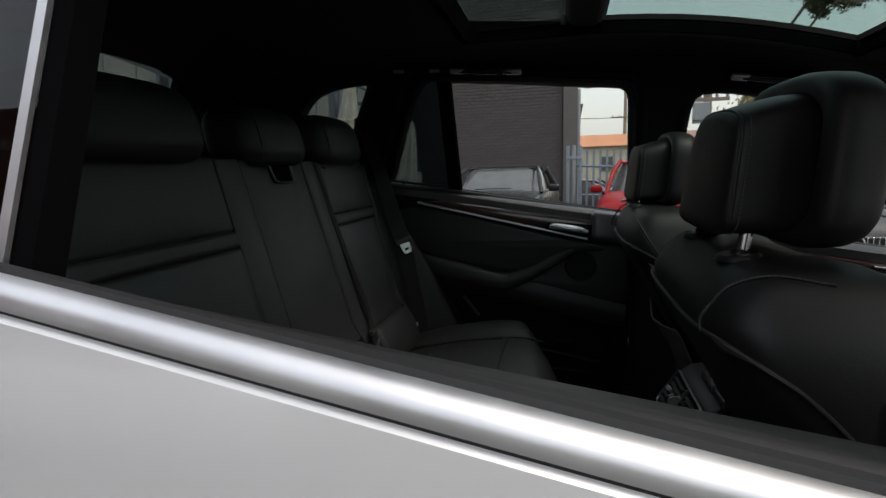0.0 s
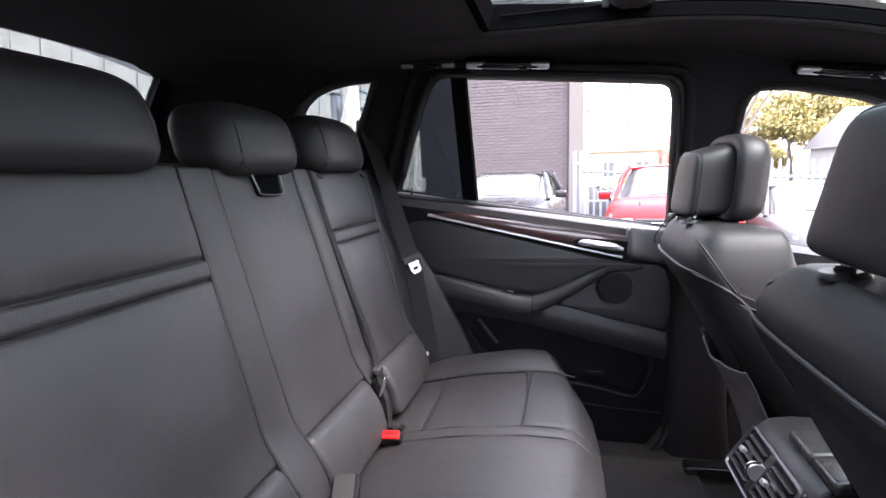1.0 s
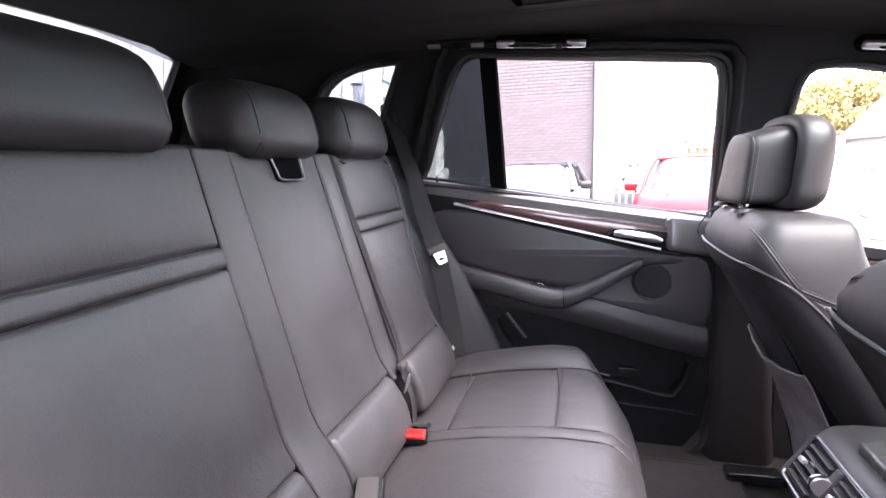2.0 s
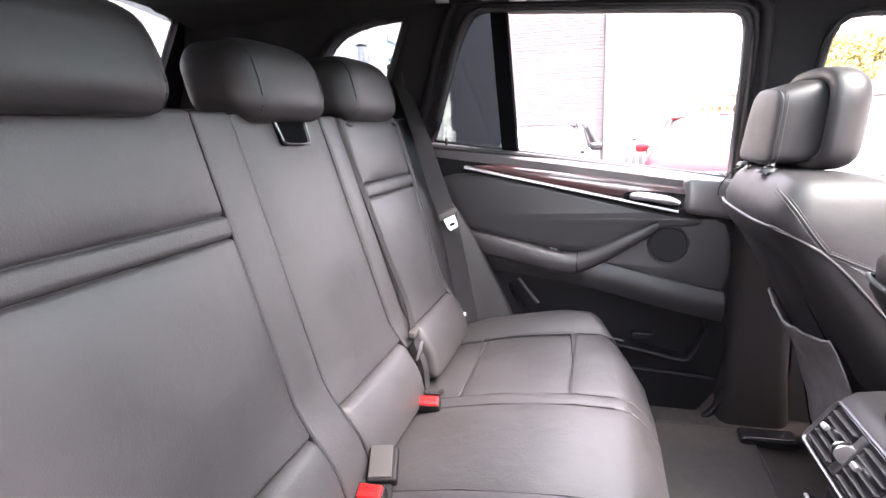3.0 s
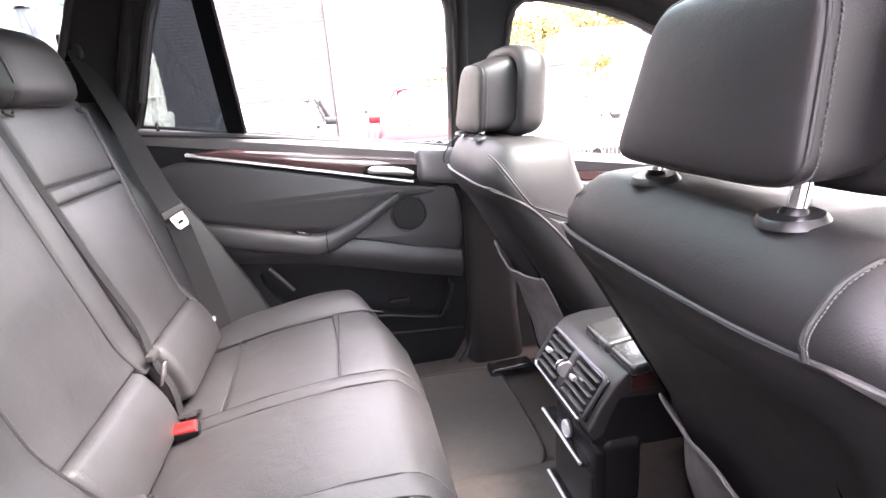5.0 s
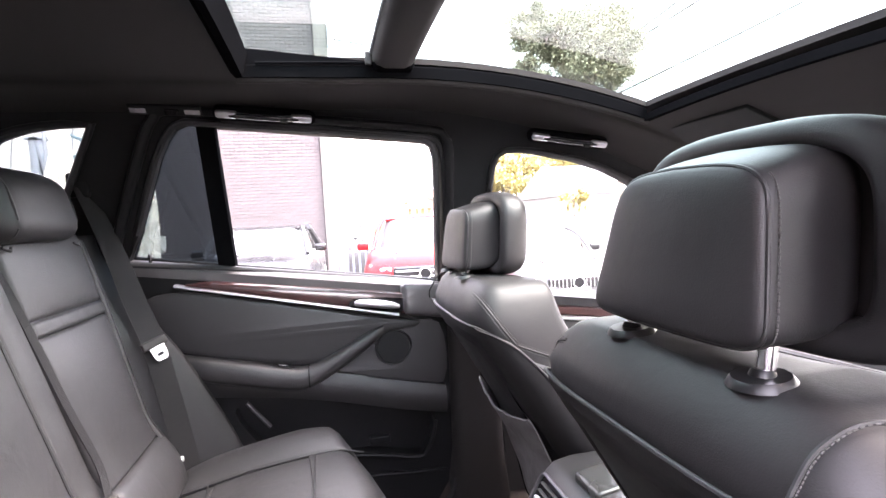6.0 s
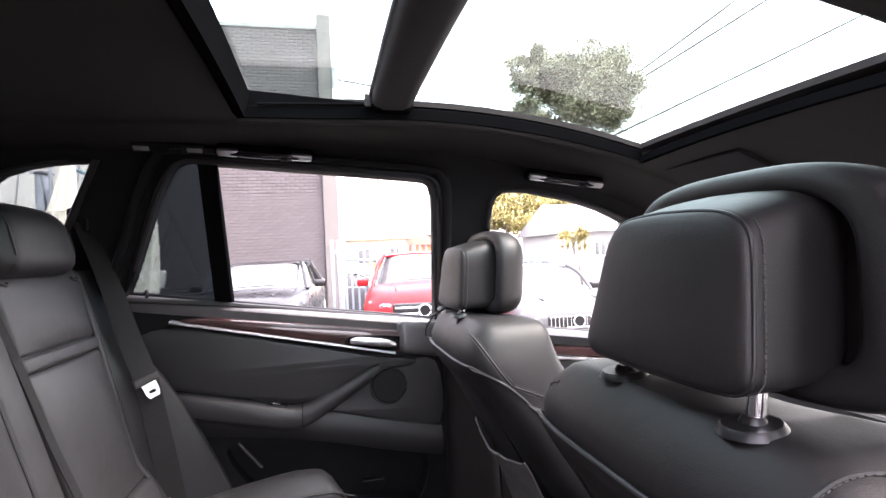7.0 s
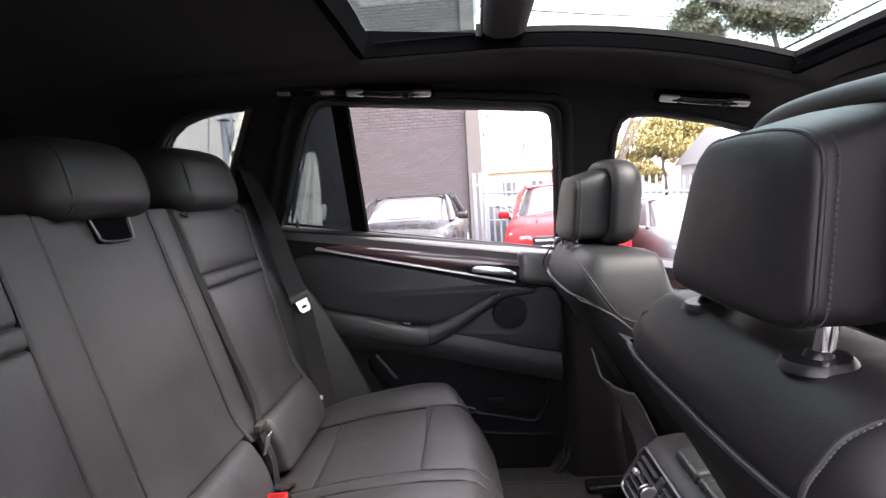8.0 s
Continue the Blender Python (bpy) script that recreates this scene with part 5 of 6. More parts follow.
part("bright_strip", loft([[(x, YD - 0.006, z), (x, YD - 0.010, z + 0.003), (x, YD - 0.010, z + 0.010), (x, YD - 0.006, z + 0.013), (x, YD + 0.02, z + 0.013), (x, YD + 0.02, z)] for x, z in [(x, belt_z(x) - 0.080) for x in lines(0.25, 1.2, 8)]]), SATIN, fd, "satin aluminium strip")
part("door_handle", tube(smooth_line([(0.74, YD - 0.012, belt_z(0.74) - 0.052), (0.79, YD - 0.024, belt_z(0.79) - 0.05), (0.85, YD - 0.014, belt_z(0.85) - 0.05)], 5), 0.009, 10, flat=0.7), CHROME, fd, "bright metal inner handle")
ndr = thing("front_door", (0.7, -0.75, 0.60), "closed silver front door", "car door")
part("outer_skin", slab([(0.62, 0.60), (0.62, belt_z(0.62) - 0.02), (1.30, belt_z(1.30) - 0.015), (1.30, 0.60)], [], lambda u, v, w: (u, -0.80 - w, v), 0.004), SILVER, ndr, smooth=False)
part("panel", slab([(0.21, 0.60), (0.21, belt_z(0.21) - 0.02), (1.30, belt_z(1.30) - 0.015), (1.30, 0.60)], [], lambda u, v, w: (u, -0.68 - w, v), 0.06), PLASTIC_SOFT, ndr, smooth=False)

# ---- rear of the centre console ----
con = thing("centre_console", (0.30, 0.04, 0.58), "dark centre console end with air vents and open trays", "console")
CY = 0.040
box = [(0.082, 0.862), (0.080, 0.874), (0.104, 0.918), (0.128, 0.950), (0.142, 0.962), (0.175, 0.968), (0.56, 0.972), (0.60, 0.92), (0.60, 0.826), (0.20, 0.826), (0.115, 0.832), (0.088, 0.846)]
part("body", loft([[(x, CY + y, z) for x, z in box] for y in (-0.110, -0.107, 0.0, 0.107, 0.110)]), PLASTIC, con)
hood = [(0.086, 0.860), (0.0775, 0.873), (0.102, 0.919), (0.126, 0.952), (0.141, 0.9645), (0.175, 0.9705), (0.56, 0.9745), (0.56, 0.925), (0.20, 0.922), (0.128, 0.927), (0.114, 0.902), (0.100, 0.866)]
part("hood", loft([[(x + g * 0.5, CY + y, z - g * 0.6) for x, z in hood] for y, g in ((-0.1135, 0.006), (-0.1125, 0.002), (-0.109, 0.0), (0.0, 0.0), (0.109, 0.0), (0.1125, 0.002), (0.1135, 0.006))]), PLASTIC_SOFT, con, "satin grey hood over the vents", sharp=50)
part("foot", rbox((0.075, 0.166, 0.27), 0.02, (0.1375, CY - 0.036, 0.715), step=0.05), PLASTIC, con)
part("carpet_side", rbox((0.48, 0.222, 0.238), 0.03, (0.362, CY, 0.706), step=0.08), CARPET, con, "carpeted flank of the tunnel")
# armrest lid in two halves
for a, b in ((-0.088, -0.0145), (-0.0125, 0.072)):
    part("armrest_lid", rbox((0.38, b - a, 0.022), 0.008, (0.332, (a + b) / 2, 0.981), step=0.03, fn=lambda x, y, z: (x, y, z - 0.5 * max(0.0, -0.13 - x) ** 1.0 * 0.3)), LID, con, "padded leather armrest lid")
part("wood_side", rbox((0.085, 0.004, 0.026), 0.0015, (0.190, CY - 0.1140, 0.946)), WOOD, con, "wood trim piece")
# vents: frame, slats, thumb wheels
# local x runs up the sloped face, local z points out of it towards the rear seat


def on_vent(x, y, z):
    a = math.atan2(0.950 - 0.874, 0.128 - 0.080)
    x = x * 0.84
    return (0.104 + x * math.cos(a) - z * math.sin(a), CY + y, 0.912 + x * math.sin(a) + z * math.cos(a))


vent = part("vent_panel", warped(rbox((0.094, 0.206, 0.014), 0.006, (0, 0, 0.003)), on_vent), PLASTIC_GLOSS, con, "twin air vents")
rim = [(cx + 0.012 * math.cos(a), cy2 + 0.012 * math.sin(a), 0.0115) for cx, cy2, a0 in ((0.036, 0.088, 0), (-0.038, 0.088, 1), (-0.038, -0.088, 2), (0.036, -0.088, 3)) for a in [(a0 + k / 5) * math.pi / 2 for k in range(6)]]
part("vent_rim", warped(tube(rim, 0.0036, 8, closed=True), on_vent), DARK_SATIN, vent, "thin satin rim")
for half_c in (-0.052, 0.052):
    for i in range(5):
        part("slat", warped(rbox((0.0034, 0.074, 0.011), 0.0015, (-0.032 + 0.016 * i, half_c, 0.010), step=0.03, fn=lambda x, y, z: (x - 0.5 * z, y, z)), on_vent), PLASTIC_SOFT, vent)
    part("vent_tab", warped(rbox((0.010, 0.014, 0.010), 0.002, (0.0, half_c + 0.02, 0.016)), on_vent), SATIN, vent, "silver tab")
part("vent_bridge", warped(rbox((0.084, 0.018, 0.010), 0.004, (0, 0, 0.009)), on_vent), PLASTIC_SOFT, vent)
part("thumb_wheel", warped(tube([(0.0, -0.007, 0.016), (0.0, 0.007, 0.016)], 0.017, 20), on_vent), SATIN, vent, "silver-edged thumb wheel")
part("thumb_wheel_rib", warped(tube([(-0.02, 0, 0.022), (0.0, 0, 0.034), (0.02, 0, 0.022)], 0.003, 8), on_vent), PLASTIC, vent)
part("face_plate", rbox((0.02, 0.166, 0.20), 0.008, (0.101, CY - 0.036, 0.735), step=0.04), PLASTIC, con)
part("socket", disc((0.088, CY - 0.02, 0.814), (-1, 0, 0.1), 0.0155, 0.008, 24), SATIN, con, "round silver-rimmed power socket")
part("socket_cap", disc((0.083, CY - 0.02, 0.8145), (-1, 0, 0.1), 0.012, 0.004, 20), WHITE_TAG, con, "pale socket cap")
for z, w, shift in ((0.794, 0.164, 0.024), (0.670, 0.164, 0.0)):
    part("tray_lip", rbox((0.024, w, 0.010), 0.003, (0.087, CY - 0.036 + shift, z), step=0.04), PLASTIC_GLOSS, con)
    part("tray_trim", rbox((0.006, w, 0.006), 0.002, (0.0745, CY - 0.036 + shift, z + 0.005)), SATIN, con, "thin silver tray edge")
part("tray_recess", rbox((0.012, 0.145, 0.10), 0.004, (0.0905, CY - 0.036, 0.732)), PIPING, con)

# ---- floor: mats, seat rails ----
def mat_rug(name, pts, z):
    m = thing(name, (sum(p[0] for p in pts) / len(pts), sum(p[1] for p in pts) / len(pts), z), "dark carpet floor mat with a bound edge", "floor mat", "floor mats")
    loop = smooth2(pts)
    part("carpet", slab(loop, [], lambda u, v, w: (u, v, z + w), 0.008), MAT_CARPET, m, smooth=False)
    part("binding", tube([(u, v, z + 0.005) for u, v in loop], 0.005, 8, closed=True), PIPING, m)


mat_rug("floor_mat", [(-0.20, 0.096), (-0.090, 0.103), (0.030, 0.127), (0.073, 0.166), (0.117, 0.224), (0.13, 0.30), (0.13, 0.60), (0.08, 0.640), (-0.18, 0.640), (-0.22, 0.58), (-0.22, 0.14)], 0.586)
mat_rug("floor_mat", [(-0.20, -0.565), (0.12, -0.565), (0.13, -0.20), (0.06, -0.11), (-0.06, -0.09), (-0.20, -0.10)], 0.586)
for y, back in ((0.606, 0.0), (0.215, 0.22), (-0.60, 0.0), (-0.14, 0.22)):
    r = thing("seat_rail", (0.25 + back, y, 0.585), "dark steel seat rail with a plastic end cover", "seat rail", "seat rails")
    part("end_cover", rbox((0.13, 0.055, 0.030), 0.010, (0.165 + back, y, 0.600), step=0.02, fn=lambda x, y, z: (x, y, z * (1 + 2.0 * x if z > 0 else 1))), PLASTIC_GLOSS, r)
    part("rail", rbox((0.52 - back, 0.035, 0.022), 0.005, (0.48 + back / 2, y, 0.598), step=0.2), PLASTIC, r)


# ---- outside: yard, buildings, cars, fence, trees ----
def ground_z(x, y):
    return -0.055 * max(-6, min(9, x)) - 0.030 * max(0, min(14, y - 4))


ASPHALT = material("asphalt", (0.11, 0.108, 0.105), 0.9, grain=0.8, scale=90, var=0.25, varscale=1.5)
MORTAR = material("grey_mortar", (0.063, 0.058, 0.058), 0.95, grain=0.6, scale=150, var=0.2, varscale=8)
BRICK = material("dark_purple_brick", (0.086, 0.074, 0.076), 0.85, grain=0.7, scale=140, var=0.2, varscale=12, random_var=0.08)
RENDER_GREY = material("pale_grey_render", (0.24, 0.235, 0.23), 0.85, grain=0.4, scale=60, var=0.1, varscale=2)
PIER_GREY = material("tan_grey_render", (0.125, 0.113, 0.106), 0.85, grain=0.4, scale=60, var=0.1, varscale=2)
CREAM = material("cream_cladding", (0.52, 0.50, 0.43), 0.7, grain=0.3, scale=40, var=0.08, varscale=1.2)
ORANGE = material("orange_brick_wall", (0.50, 0.22, 0.11), 0.85, grain=0.4, scale=30, var=0.15, varscale=1.0)
YELLOW_WALL = material("pale_yellow_wall", (0.50, 0.46, 0.36), 0.85, grain=0.3, scale=30, var=0.1, varscale=1.0)
TILE_ROOF = material("brown_tile_roof", (0.28, 0.18, 0.14), 0.85, grain=0.5, scale=20, var=0.2, varscale=2)
WHITE_ROOF = material("white_metal_roof", (0.19, 0.193, 0.196), 0.5, grain=0.2, scale=20, var=0.06, varscale=1)
GALV = material("galvanised_steel", (0.30, 0.315, 0.33), 0.5, metal=0.6, grain=0.2, scale=120, var=0.15, varscale=10)
FENCE_BLUE = material("grey_blue_fence_paint", (0.21, 0.25, 0.30), 0.55, grain=0.2, scale=120, var=0.15, varscale=8)
FENCE_WHITE = material("white_fence_paint", (0.28, 0.29, 0.29), 0.6, grain=0.2, scale=120, var=0.1, varscale=8)
TEAL = material("teal_steel", (0.06, 0.13, 0.15), 0.5, grain=0.2, scale=90, var=0.15)
CANVAS = material("beige_canvas", (0.80, 0.74, 0.60), 0.9, grain=0.6, scale=260, kind="weave", var=0.15, varscale=9)
BARK = material("grey_bark", (0.13, 0.11, 0.09), 0.95, grain=1.0, scale=30, var=0.3, varscale=5)
# Olive leaves paled in colour for the haze of roof glass and sky.
LEAF = material("hazed_olive_leaves", (0.165, 0.155, 0.098), 0.6, var=0.2, varscale=1.2, random_var=0.14, tint=(0.25, 0.22, 0.14))
LEAF_YELLOW = material("yellow_green_leaves", (0.19, 0.185, 0.050), 0.6, var=0.25, varscale=1.5, random_var=0.25, tint=(0.28, 0.22, 0.08))
POLE_WOOD = material("weathered_pole_wood", (0.24, 0.20, 0.16), 0.9, grain=0.6, scale=40, var=0.2, varscale=3)
CABLE = material("black_cable", (0.02, 0.02, 0.02), 0.6, var=0.05)
PAINT_BLACK = material("black_car_paint", (0.012, 0.012, 0.014), 0.28, coat=0.12, spec=0.35, var=0.1, rvar=0.05)
PAINT_RED = material("red_car_paint", (0.27, 0.006, 0.008), 0.38, coat=0.05, spec=0.2, var=0.08, rvar=0.05)
# White paint dimmed to dark grey in its colour against overexposure.
PAINT_WHITE = material("dimmed_white_car_paint", (0.060, 0.060, 0.062), 0.40, coat=0.06, spec=0.25, var=0.03, rvar=0.05)
# The grey base colour stands for bright sky mirrored in the panes.
CAR_GLASS = material("sky_greyed_car_glass", (0.085, 0.087, 0.090), 0.08, var=0.3, varscale=3, spec=0.45, coat=0.15, rvar=0.02)
TYRE = material("tyre_rubber", (0.02, 0.02, 0.02), 0.8, grain=0.4, scale=120)
LAMP_GLASS = material("headlamp_lens", (0.17, 0.175, 0.185), 0.12, metal=0.4, coat=1.0, var=0.2, varscale=25)

gx = [-400, -150, -60, -20] + lines(-12, 16, 28) + [24, 60, 150, 400]
solo("ground", sheet(lambda x, y: (x, y, ground_z(x, y)), gx, gx), ASPHALT, "grey asphalt yard around the car", "ground", "structure")


def wheel(parent, x, y, z, r, e):
    t = part("wheel", disc((x - e * 0.11, y, z), (e, 0, 0), r, 0.22, 28), TYRE, parent)
    part("rim", disc((x + e * 0.095, y, z), (e, 0, 0), r * 0.68, 0.02, 24), SATIN, t, "alloy rim")


def make_car(name, label, paint, W, L, H, hood, belt, cowl, roof0, roof1, tail, slats, place, yaw, suv=False, tilt=0.0):
    """A parked car; built nose towards -y, then turned and set down. cowl, roof0, roof1, tail: distances behind the nose."""
    c = thing(name, (0, 0, 0), label, "car")
    hw = W / 2

    def ring(y, w, zb, zt, crown):
        pts = []
        side = [(-1.0, zb + 0.10), (-1.0, zb + 0.30), (-1.0, zb + (zt - zb) * 0.72), (-0.95, zt - 0.05), (-0.86, zt), (-0.5, zt + crown * 0.8), (0, zt + crown)]
        for u, z in side:
            pts.append((u * w, y, z))
        for u, z in side[-2::-1]:
            pts.append((-u * w, y, z))
        pts += [(0.86 * w, y, zb), (0, y, zb), (-0.86 * w, y, zb)]
        return pts

    st = [(0.0, 0.78, 0.28, hood - 0.26, 0.02), (0.06, 0.90, 0.22, hood - 0.16, 0.03), (0.22, 0.97, 0.20, hood - 0.07, 0.05), (0.55, 1.0, 0.20, hood - 0.02, 0.06), (cowl, 1.0, 0.20, hood + 0.03, 0.05), (cowl + 0.5, 1.0, 0.20, belt, 0.0), (roof1, 1.0, 0.20, belt + 0.02, 0.0), (tail, 0.98, 0.22, belt + 0.03, 0.02), (L - 0.12, 0.93, 0.25, belt - 0.02, 0.02), (L, 0.84, 0.32, belt - 0.12, 0.0)]
    part("body", loft([ring(y, hw * k, zb, zt, cr) for y, k, zb, zt, cr in st]), paint, c, sharp=50)
    # cabin: glass volume, painted roof and pillars over it
    lev = []
    for t in (0.0, 0.35, 0.7, 0.92, 1.0):
        y0, y1 = cowl - 0.06 + (roof0 - cowl + 0.06) * t ** 0.92, tail + (roof1 - tail) * t
        w = hw * (0.90 - 0.18 * t)
        z = belt - 0.02 + (H - belt) * (1 - (1 - t) ** 1.25) * 0.985
        n, pts = 28, []
        for k in range(n):
            a = 2 * math.pi * k / n
            ca, sa = math.cos(a), math.sin(a)
            pts.append((w * math.copysign(abs(ca) ** 0.38, ca), (y0 + y1) / 2 + (y1 - y0) / 2 * math.copysign(abs(sa) ** 0.45, sa), z))
        lev.append(pts)
    part("cabin_glass", loft(lev), CAR_GLASS, c, "glossy car windows, greyed for the sky they mirror")
    rf = sheet(lambda u, v: (u * hw * 0.735 * (1 - 0.03 * abs(v)), (roof0 + roof1) / 2 + v * (roof1 - roof0) / 2 * 1.04, H - 0.018 + 0.026 * (1 - u * u) - 0.03 * v * v), lines(-1, 1, 8), lines(-1, 1, 8), (0, 0, -0.03))
    part("roof", rf, paint, c)
    for e in (-1, 1):
        part("front_pillar", tube(smooth_line([(e * hw * 0.90, cowl + 0.02, belt - 0.02), (e * hw * 0.82, (cowl + roof0) / 2, (belt + H) / 2 + 0.05), (e * hw * 0.725, roof0 + 0.03, H - 0.03)], 5), 0.035, 8), paint, c)
        part("rear_pillar", tube([(e * hw * 0.88, tail - 0.1, belt), (e * hw * 0.73, roof1, H - 0.04)], 0.07, 8), paint, c)
        part("middle_pillar", tube([(e * hw * 0.905, (roof0 + roof1) / 2, belt), (e * hw * 0.735, (roof0 + roof1) / 2 + 0.05, H - 0.04)], 0.03, 8), PLASTIC, c)
        part("waist_trim", tube([(e * hw * 0.955, cowl + 0.3, belt + 0.005), (e * hw * 0.955, tail - 0.1, belt + 0.03)], 0.012, 6), SATIN, c)
        mir = part("door_mirror", rbox((0.20, 0.11, 0.13), 0.045, (e * (hw + 0.10), cowl + 0.32, belt + 0.06), step=0.03), paint if suv else PLASTIC_GLOSS, c, "rounded door mirror")
        part("mirror_glass", rbox((0.15, 0.01, 0.09), 0.004, (e * (hw + 0.105), cowl + 0.376, belt + 0.06)), CHROME, mir)
        part("headlamp", rbox((0.36, 0.16, 0.13), 0.045, (e * hw * 0.70, 0.13, hood - 0.23), step=0.04, fn=lambda x, y, z, e=e: (x, y + 0.35 * e * x, z + 0.16 * e * x)), LAMP_GLASS, c, "clear headlamp")
        part("lamp_projector", disc((e * hw * 0.66, 0.03, hood - 0.235), (0, -1, 0), 0.04, 0.02, 16), CHROME, c)
        part("side_intake", rbox((0.30, 0.06, 0.13), 0.025, (e * hw * 0.66, 0.055, 0.40), step=0.05), PLASTIC_GLOSS, c)
        for y in (0.85, L - 0.95):
            wheel(c, e * (hw - 0.11), y, 0.34, 0.34, e)
    gh = 0.22 if suv else 0.17
    gz = hood - 0.30
    part("grille", rbox((W * 0.50, 0.06, gh), 0.03, (0, 0.0, gz), step=0.06), PLASTIC_GLOSS, c)
    g = c
    if slats == "upright":
        for i in range(15):
            u = (i - 7) / 7
            part("grille_slat", rbox((0.012, 0.02, gh * 0.86), 0.004, (u * W * 0.23, -0.03, gz)), CHROME, g)
    else:
        for i in (-1, 1):
            part("grille_slat", rbox((W * 0.46, 0.03, 0.030), 0.010, (0, -0.03, gz + i * 0.045)), CHROME, g)
    part("emblem_ring", tube([(0.085 * math.cos(a), -0.05, gz + 0.085 * math.sin(a)) for a in [2 * math.pi * k / 24 for k in range(24)]], 0.009, 8, closed=True), SATIN, g, "plain round satin badge")
    part("emblem_disc", disc((0, -0.035, gz), (0, -1, 0), 0.075, 0.012, 20), PLASTIC, g)
    part("lower_intake", rbox((W * 0.5, 0.06, 0.12), 0.03, (0, 0.02, 0.36), step=0.06), PLASTIC_GLOSS, c)
    part("number_plate", rbox((0.37, 0.012, 0.10), 0.004, (0, -0.02, 0.50)), WHITE_TAG, c)
    part("plate_bar", rbox((0.28, 0.006, 0.045), 0.002, (0, -0.027, 0.50)), CABLE, c)
    part("bonnet_crease", tube([(-hw * 0.45, 0.28, hood + 0.0), (-hw * 0.52, cowl - 0.05, hood + 0.062)], 0.012, 6), paint, c)
    part("bonnet_crease", tube([(hw * 0.45, 0.28, hood + 0.0), (hw * 0.52, cowl - 0.05, hood + 0.062)], 0.012, 6), paint, c)
    part("wiper", tube([(-0.35, cowl - 0.03, hood + 0.10), (0.30, cowl + 0.02, hood + 0.11)], 0.010, 6), RUBBER, c)
    part("inner_mirror", rbox((0.20, 0.03, 0.06), 0.02, (0, roof0 - 0.08, H - 0.13)), PLASTIC, c)
    x, y = place
    c.matrix_basis = pose(x, y, ground_z(x, y), tilt, 0, yaw)
    return c


make_car("parked_sedan", "black sedan parked nose out before the brick wall", PAINT_BLACK, 1.84, 4.7, 1.44, 0.94, 0.98, 1.25, 1.95, 3.1, 4.2, "bars", (-1.47, 7.15), -4)
make_car("parked_suv", "bright red sport utility car parked by the fence", PAINT_RED, 1.90, 4.6, 1.64, 1.07, 1.08, 1.15, 1.85, 3.6, 4.4, "bars", (1.16, 6.85), -10, suv=True)
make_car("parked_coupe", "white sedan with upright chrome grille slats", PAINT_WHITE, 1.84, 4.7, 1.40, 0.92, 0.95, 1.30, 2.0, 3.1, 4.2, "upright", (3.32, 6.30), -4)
# Added out of view for reflections; silver keeps red off the door.
make_car("parked_van", "out-of-view silver car placed for reflections", SILVER, 1.90, 4.6, 1.64, 1.07, 1.08, 1.15, 1.85, 3.6, 4.4, "bars", (-6.6, -3.9), 235, suv=True)
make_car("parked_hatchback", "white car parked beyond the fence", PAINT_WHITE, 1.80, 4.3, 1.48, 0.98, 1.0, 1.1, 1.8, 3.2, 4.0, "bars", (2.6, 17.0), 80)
make_car("parked_hatchback", "silver car parked beyond the fence", SILVER, 1.80, 4.3, 1.48, 0.98, 1.0, 1.1, 1.8, 3.2, 4.0, "bars", (8.5, 15.5), 75)

# ---- brick building with a pale pier ----
WALL_Y = 13.8
wall = solo("building_wall", rbox((5.6, 0.30, 8.9), 0.01, (-3.01, WALL_Y + 0.16, 3.2), step=1.5), MORTAR, "dark purple-grey brick side wall of a building", "building", "structure")
solo("wall_coping", rbox((5.63, 0.40, 0.12), 0.02, (-3.02, WALL_Y + 0.15, 7.71), step=1.5), RENDER_GREY, "pale coping along the wall top", "trim", "structure")
pier = solo("wall_pier", rbox((0.37, 0.40, 9.3), 0.01, (-0.033, WALL_Y + 0.10, 3.4), step=1.5), PIER_GREY, "pale grey rendered pier at the wall's end", "pier", "structure")
lampb = thing("wall_bracket", (0.20, WALL_Y, 3.5), "grey steel lamp bracket on the pier", "bracket")
part("arm", rbox((0.40, 0.06, 0.05), 0.01, (0.32, WALL_Y - 0.04, 3.53)), GALV, lampb)
part("head", rbox((0.22, 0.12, 0.12), 0.02, (0.42, WALL_Y - 0.04, 3.47)), GALV, lampb)
solo("eave_bracket", slab([(0.16, 3.02), (0.30, 3.02), (0.24, 2.72), (0.16, 2.35)], [], lambda u, v, w: (u, WALL_Y + w, v), 0.25), PIER_GREY, "tapered grey bracket on the side of the pier", "bracket", smooth=False)
solo("gutter_pipe", tube([(0.185, WALL_Y - 0.06, 3.4), (0.185, WALL_Y - 0.06, -0.4)], 0.045, 8), GALV, "grey downpipe on the pier", "pipe")
insul = thing("cable_anchor", (0.18, WALL_Y, 6.4), "steel cable anchor with hooks on the pier", "cable anchor")
part("plate", rbox((0.08, 0.05, 0.60), 0.01, (0.19, WALL_Y - 0.12, 6.35)), GALV, insul)
part("hook", tube(smooth_line([(0.20, WALL_Y - 0.14, 6.56), (0.36, WALL_Y - 0.14, 6.50), (0.33, WALL_Y - 0.14, 6.28), (0.42, WALL_Y - 0.14, 6.25)], 4), 0.024, 6), GALV, insul)
bv, bf = rbox((0.230, 0.03, 0.076), 0.006, (0, 0, 0), step=0.3, k=1)
hv, hf = rbox((0.110, 0.03, 0.076), 0.006, (0, 0, 0), step=0.3, k=1)


def share(name, geo, mat):
    me = bpy.data.meshes.new(name)
    me.from_pydata(geo[0], [], geo[1])
    me.materials.append(mat)
    return me


FULL, HALFB = share("brick", (bv, bf), BRICK), share("brick_half", (hv, hf), BRICK)
WALL_BRICKS = []
